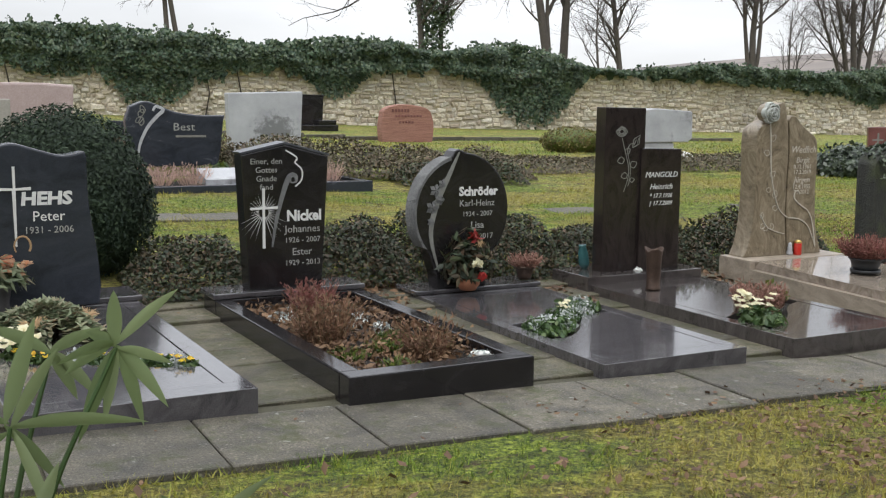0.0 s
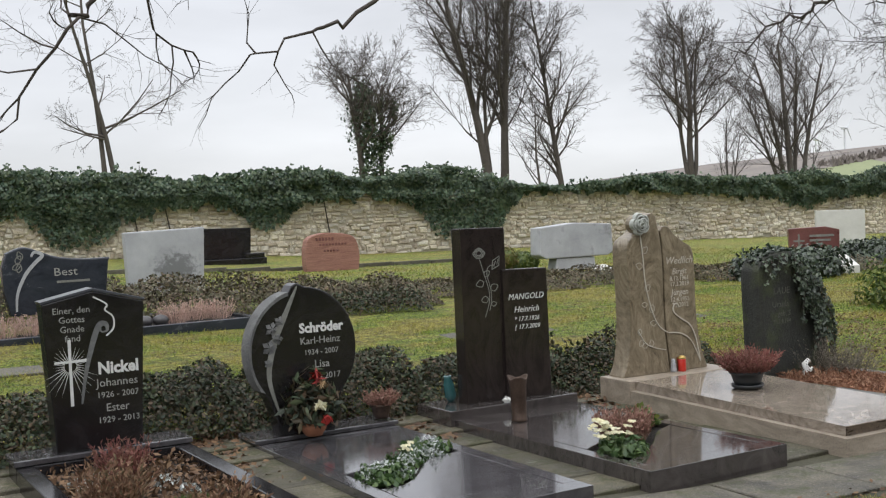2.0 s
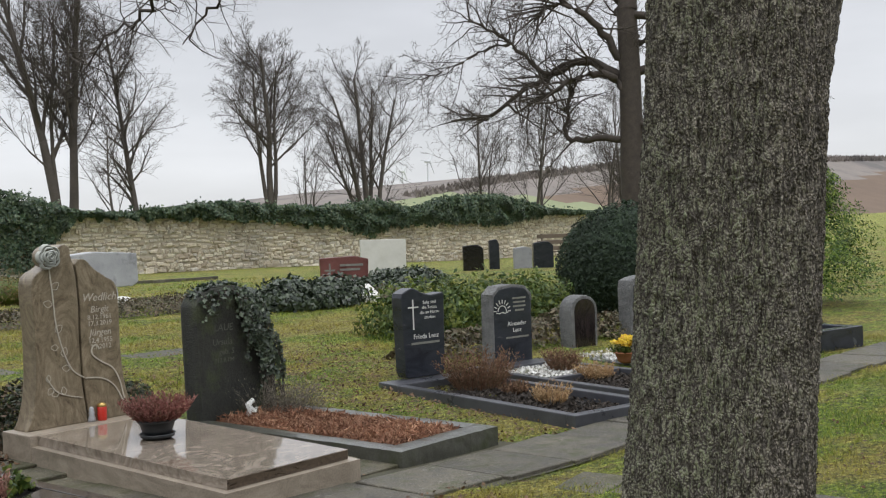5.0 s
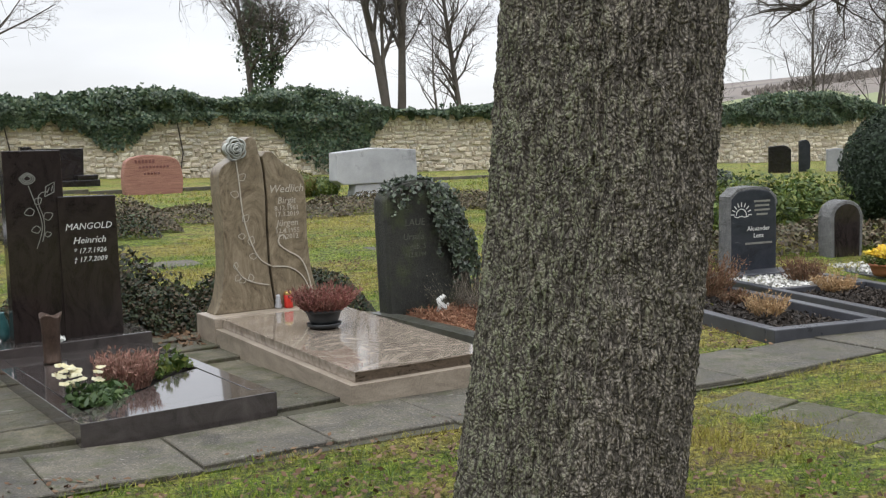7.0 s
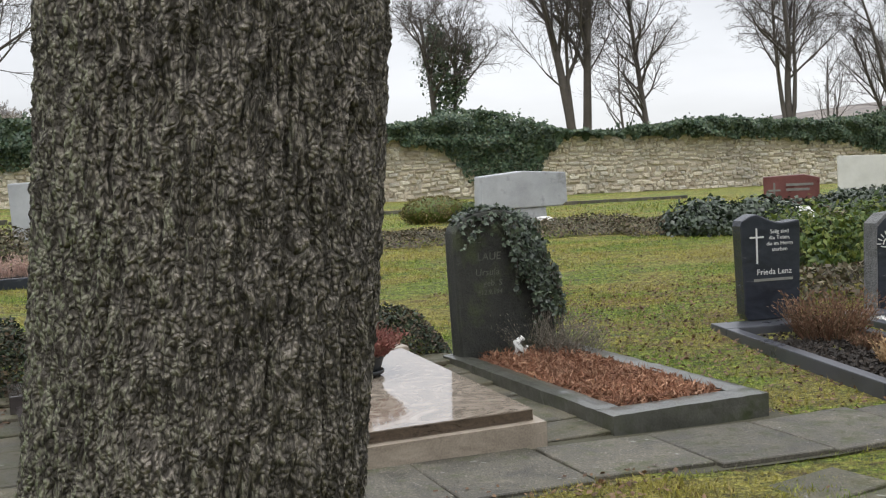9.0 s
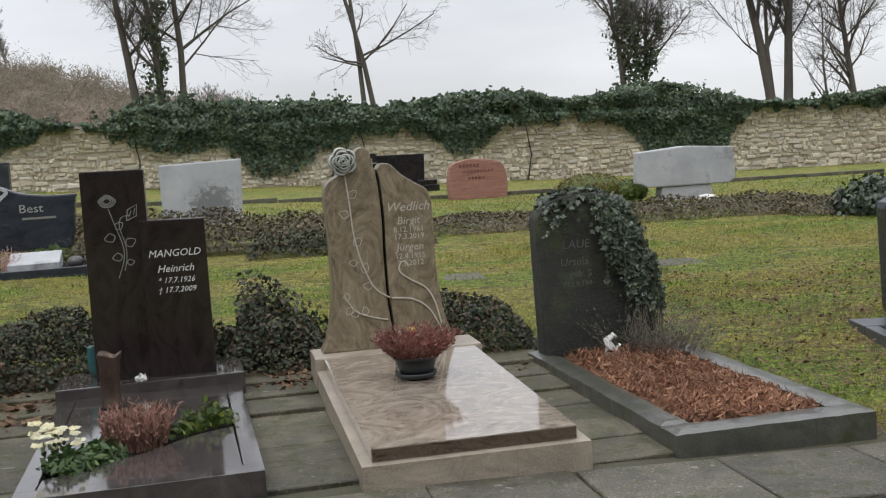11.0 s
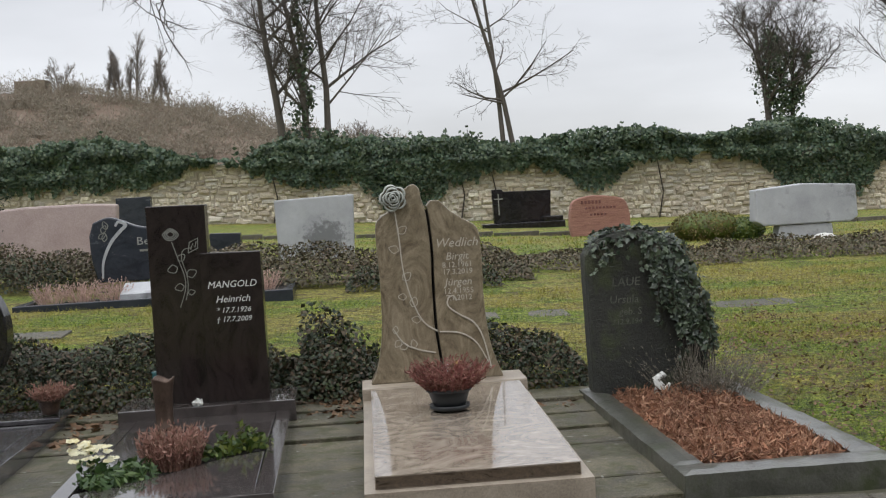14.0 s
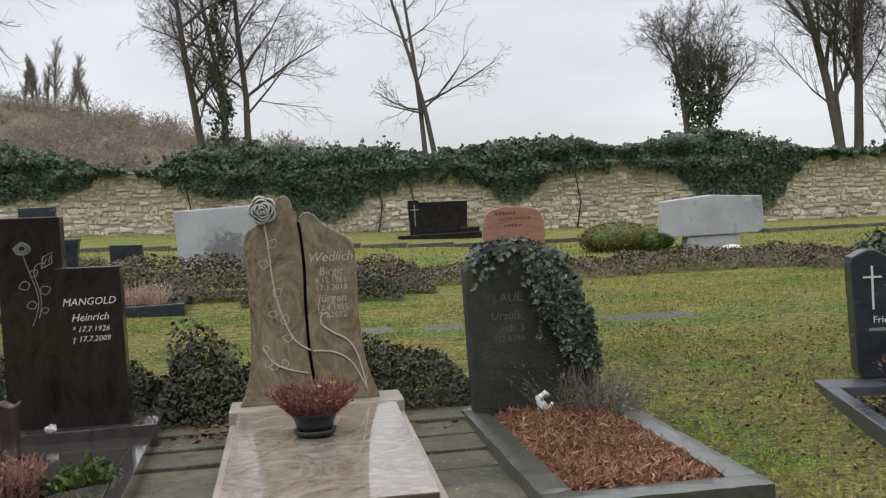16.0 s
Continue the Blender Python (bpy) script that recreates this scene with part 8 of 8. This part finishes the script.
for x_, r_, sd in ((-40.5, 2.6, 61), (-1.6, 2.2, 62), (0.4, 1.8, 63)):
    bare_tree(x_, 149, float(hill_z(x_, 149)) - 0.2, [(0, 0, (0, 0), r_ * 1.4, 0.14), (0.2, 0, (0.3, 0), r_ * 1.3, 0.1), (-0.2, 0, (-0.3, 0), r_ * 1.3, 0.1)], (12, 7, 5), (38, 36, 34), UP, "rounded leafless shrub on the hill crest", sd, 0.15, "hill_twig", 0.012, (0.35, 0.6), "bare_shrub")
hut = tagged(part("hill_house", box(-2.0, 2.0, -1.5, 1.5, -2, 1.0, 0.05), M["wood"]), "small flat building on the hill crest", "building")
hut.matrix_world = pose(-44.2, 150, float(hill_z(-44.2, 150)) + 0.4)
ridge_r = ([210, 302, 341, 426, 561, 760, 950], [3.0, 13.4, 18.5, 26.0, 31.5, 36, 36])
hill("backdrop_slope", "distant slope of pale fields and vineyards", np.linspace(210, 950, 75), ridge_r, 190, 300, -4, 16, [M["field_brown"], M["field_green"], M["field_grey"]], lambda x, s: 1 if (x < 372 - 60 * s and s < 0.93) else (2 if s > 0.62 + 0.08 * math.sin(x * 0.02) else 0), 200)
kx = rng.uniform(300, 900, 5000)
ks = rng.uniform(0.93, 1.0, 5000)
kz = -4 + (np.interp(kx, *ridge_r) + 4) * ks**1.1
kp = np.stack([kx, 190 + 110 * ks, kz], 1)
tagged(mesh_object("ridge_trees", *blade_mesh(kp, 2.2, 1.6, 0.3), M["field_grey"]), "dark line of trees along the far ridge", "trees", kind="stuff")
for x_, y_, hub, sc in ((524.0, 500, 43.0, 1.0), (640.0, 640, 46.0, 1.0)):
    wt = thing("wind_turbine", pose(x_, y_, 0), "slender white wind turbine far off", "wind turbine")
    part("tower", tube([(0, 0, 0), (0, 0, hub)], 0.9, 0.5, 8), M["turbine"], wt)
    part("nacelle", box(-0.8, 0.8, -2, 2, hub - 0.8, hub + 0.9, 0.2), M["turbine"], wt)
    for k_ in range(3):
        a = radians(35 + 120 * k_)
        part("blade", tube([(0, -2.2, hub), (9 * math.sin(a), -2.2, hub + 9 * math.cos(a))], 0.55, 0.15, 5), M["turbine"], wt)
sap = thing("ivy_sapling", pose(7.03, 33.2, 2.9), "ivy shoot standing above the wall top", "ivy")
p, n = dome_points(70, 0.35, 0.2, 0.6, 0.2)
mesh_object("leaves", *leaf_mesh(p, n, 0.14, 0.7, 0.6), M["ivy"], sap)
part("stem", tube([(0, 0, -0.3), (0.02, 0, 0.5)], 0.02, 0.008, 5), M["twig"], sap)

# ---- unseen evergreen hedge added behind the path to darken reflections and front light ----
k_ = 16000
hp = np.stack([rng.uniform(-16, 26, k_), rng.uniform(-8.4, -7.9, k_), rng.uniform(0, 4.2, k_)], 1)
hp[:, 2] += gz(hp[:, 0], hp[:, 1])
blocker_hedge = part("wall_south", box(-16, 26, -9.4, -8.3, -0.3, 4.1, 0.1), M["yew"])
tagged(blocker_hedge, "added unseen tall evergreen hedge that darkens reflections and front light", "hedge", kind="structure")
tagged(mesh_object("hedge_leaves", *leaf_mesh(hp, np.tile([0, 1.0, 0.3], (k_, 1)), 0.2, 0.6, 0.6), M["yew"]), "dark evergreen leaves of the added unseen hedge", "hedge", kind="stuff")

# ---- lawn growth and leaf litter ----
BLOCKED = [(A, 0.5, 2.45), (B, 0.49, 2.2), (C, 0.48, 2.3), (D, 0.51, 2.32), (E_, 0.49, 2.22), (L_, 0.48, 2.2), (G1, 0.47, 2.6), (G2, 0.5, 2.55), (Q, 1.45, 1.8)]


def clear_of_graves(x, y):
    ok = np.ones(len(x), bool)
    for m, half, ln in BLOCKED:
        iv_ = m.inverted()
        u_ = iv_[0][0] * x + iv_[0][1] * y + iv_[0][3]
        v_ = iv_[1][0] * x + iv_[1][1] * y + iv_[1][3]
        ok &= ~((np.abs(u_) < half + 0.01) & (v_ > -0.02) & (v_ < ln))
    return ok


def path_front(x):
    return np.interp(x, [-3, 0, 2, 4, 5.3, 7, 9.5, 14], [3.3, 3.38, 3.42, 3.62, 3.58, 3.62, 3.75, 3.9])


def path_back(x):
    return np.interp(x, [-3, 0.7, 2, 4, 7, 9, 14], [3.95, 3.95, 4.0, 4.25, 4.3, 4.2, 4.4])


def lawn(k, x0, x1, y0, y1, h, w, fringe=0.0):
    x, y = rng.uniform(x0, x1, k), rng.uniform(y0, y1, k)
    d = np.array([0.7 * noise.noise(Vector((a * 0.8, b * 0.8, 0.0))) + 0.6 * noise.noise(Vector((a * 2.7, b * 2.7, 5.0))) + 0.7 * noise.noise(Vector((a * 8.0, b * 8.0, 9.0))) for a, b in zip(x, y)])
    ok = clear_of_graves(x, y) & (rng.uniform(size=k) < 0.75 + 0.6 * d)
    ok &= ~((y > path_front(x) + 0.03 * np.sin(x * 9)) & (y < path_back(x)))
    ok &= ~((y > 3.9) & (y < 6.6) & (x < 7.25))
    ok &= ~((np.abs(y - (9.75 + 0.05 * (x - 4))) < 0.14) & (d > -0.1))
    x, y, d = x[ok], y[ok], d[ok]
    hh = h * (0.6 + 0.9 * np.clip(d + 0.3, 0, 1.2))
    return blade_mesh(np.stack([x, y, gz(x, y) - 0.012], 1), hh[:, None], w, 0.75)


gr = join(lawn(70000, -1.6, 6.2, 1.2, 3.75, 0.034, 0.005), lawn(60000, 6.0, 12.0, 0.8, 4.2, 0.036, 0.006), lawn(45000, 7.2, 14.5, 4.0, 8.8, 0.04, 0.007), lawn(55000, -2.5, 7.5, 7.2, 11.5, 0.036, 0.008), lawn(35000, 7.0, 14.0, 8.0, 13.0, 0.038, 0.009), lawn(24000, -4, 20, 14.3, 24, 0.05, 0.02))
tagged(mesh_object("lawn_grass", *gr, M["grass"]), "short mossy winter grass with straw-coloured tips", "grass", kind="stuff")


def litter(k, x0, x1, y0, y1, size=0.06):
    x, y = rng.uniform(x0, x1, k), rng.uniform(y0, y1, k)
    rim = np.minimum(np.minimum(x - x0, x1 - x) / (x1 - x0), np.minimum(y - y0, y1 - y) / (y1 - y0))
    drift = np.array([noise.noise(Vector((a * 1.9, b * 1.9, 7.0))) for a, b in zip(x, y)])
    ok = clear_of_graves(x, y) & (rng.uniform(size=k) < np.clip(0.15 + 3.2 * rim + 0.8 * drift, 0, 1))
    x, y = x[ok], y[ok]
    return leaf_mesh(np.stack([x, y, gz(x, y) + 0.006 + 0.015 * rng.uniform(size=len(x))], 1), np.tile([0, 0, 1.0], (len(x), 1)), size, 0.6, 0.35)


lt = join(litter(3400, 0.6, 6.3, 6.1, 6.9, 0.055), litter(420, 1.9, 2.4, 5.6, 6.6, 0.06), litter(700, 3.2, 3.72, 5.6, 6.6, 0.065), litter(420, 4.66, 5.0, 5.95, 6.7, 0.065), litter(500, 1.9, 2.5, 5.0, 6.5), litter(9500, 1.8, 6.3, 0.6, 3.75, 0.032), litter(800, 6.2, 12, 1.2, 3.6, 0.026), litter(9000, 7.0, 10.2, 4.2, 9.4, 0.03), litter(900, 6.2, 11, 7.4, 12.5, 0.03), litter(400, -1, 3, 1.2, 3.4, 0.045), litter(260, 0.5, 6.3, 4.3, 6.3, 0.03), litter(40, 0, 6, 3.4, 4.0, 0.03))
tagged(mesh_object("leaf_litter", *lt, M["litter"]), "fallen brown leaves under the hedge and on the lawn", "leaf litter", kind="stuff")

# ---- paving: single slabs along the path and between the graves ----
bed_x = np.linspace(-3, 14, 60)
bv_, bf_ = [], []
for x in bed_x:
    bv_ += [(x, float(path_front(x)) - 0.02, float(gz(x, 3.5)) - 0.008), (x, 6.6, float(gz(x, 6.0)) - 0.01)]
for i in range(len(bed_x) - 1):
    if bed_x[i] < 7.2:
        bf_.append([2 * i, 2 * i + 2, 2 * i + 3, 2 * i + 1])
paving = mesh_object("pavement", bv_, bf_, M["joint"])
tagged(paving, "mossy concrete slab path between the graves", "pavement", kind="structure")


def slab_mesh(w, d, material="paving", h=0.05):
    bm = box(-w / 2, w / 2, -d / 2, d / 2, -h, 0, 0.0)
    top = [f for f in bm.faces if f.normal.z > 0.9][0]
    bmesh.ops.inset_individual(bm, faces=[top], thickness=0.008)
    top = max(bm.faces, key=lambda f: f.calc_center_median().z)
    for v in top.verts:
        v.co.z += 0.005
    me = bpy.data.meshes.new("paving_slab")
    bm.to_mesh(me)
    bm.free()
    me.materials.append(M[material])
    return me


prnd = random.Random(9)
lane = [slab_mesh(0.595, d) for d in (0.56, 0.6, 0.64)]
x = -2.6
while x < 13.5:
    f, b = float(path_front(x + 0.3)), float(path_back(x + 0.3))
    ob = new("paving_slab", lane[prnd.randrange(3)])
    ob.parent = paving
    slope = math.degrees(math.atan((float(gz(x + 0.6, 3.7)) - float(gz(x, 3.7))) / 0.6))
    ob.matrix_world = pose(x + 0.3, (f + b) / 2 - 0.01 + prnd.uniform(-0.01, 0.01), float(gz(x + 0.3, 3.7)) + 0.006 + prnd.uniform(-0.004, 0.004), prnd.uniform(-0.5, 0.5), -slope, prnd.uniform(-0.6, 0.6) + 2.0)
    x += 0.605
gap = slab_mesh(0.56, 0.332, "paving_mossy")
for gx0, gy0, dirx in ((0.85, 4.25, -0.07), (2.2, 4.3, -0.065), (3.5, 4.45, -0.07), (4.83, 4.5, -0.06), (6.13, 4.5, -0.05), (-0.55, 4.2, -0.07)):
    for k_ in range(7):
        yy = gy0 + 0.335 * k_
        xx = gx0 + dirx * (yy - gy0)
        ob = new("paving_slab", gap)
        ob.parent = paving
        ob.matrix_world = pose(xx, yy, float(gz(xx, yy)) + 0.012 + prnd.uniform(-0.006, 0.004), prnd.uniform(-0.3, 0.3), prnd.uniform(-0.3, 0.3), 3.5 + prnd.uniform(-0.8, 0.8))
side_slab = slab_mesh(0.5, 0.3, "paving_mossy")
for k_ in range(9):
    ob = new("paving_slab", side_slab)
    ob.parent = paving
    ob.matrix_world = pose(6.68 + 0.06 * k_, 3.22 - 0.31 * k_, float(gz(6.7, 3)) - 0.012 + prnd.uniform(-0.004, 0.004), prnd.uniform(-1, 1), prnd.uniform(-1, 1), 11 + prnd.uniform(-2, 2))
path2 = slab_mesh(0.62, 0.4)
for k_ in range(26):
    xx = -2.0 + 0.64 * k_
    if prnd.random() < 0.34:
        ob = new("paving_slab", path2)
        ob.parent = paving
        ob.matrix_world = pose(xx, 9.75 + 0.05 * (xx - 4), float(gz(xx, 9.75)) - 0.012, 2.6, 0.6, 3)
far_curb = tagged(thing("lawn_edging", pose(0, 0, 0), "low grey stone edging along the far lawn", "edging", kind="structure"), "")
for k_ in range(22):
    xx = -3 + 1.0 * k_
    part("edging_stone", box(xx + 0.01, xx + 0.99, 23.9, 24.0, float(gz(xx + 0.5, 24)) - 0.1, float(gz(xx + 0.5, 24)) + 0.07, 0.01), M["paving"], far_curb)

# ---- wall stones last ----
for v, f in single_stones:
    mesh_object("stone", v, f, M["wall_stone"], wall)
rest = mesh_object("rubble_stones", many_v, many_f, M["wall_stone"], wall)
tagged(rest, kind="stuff")
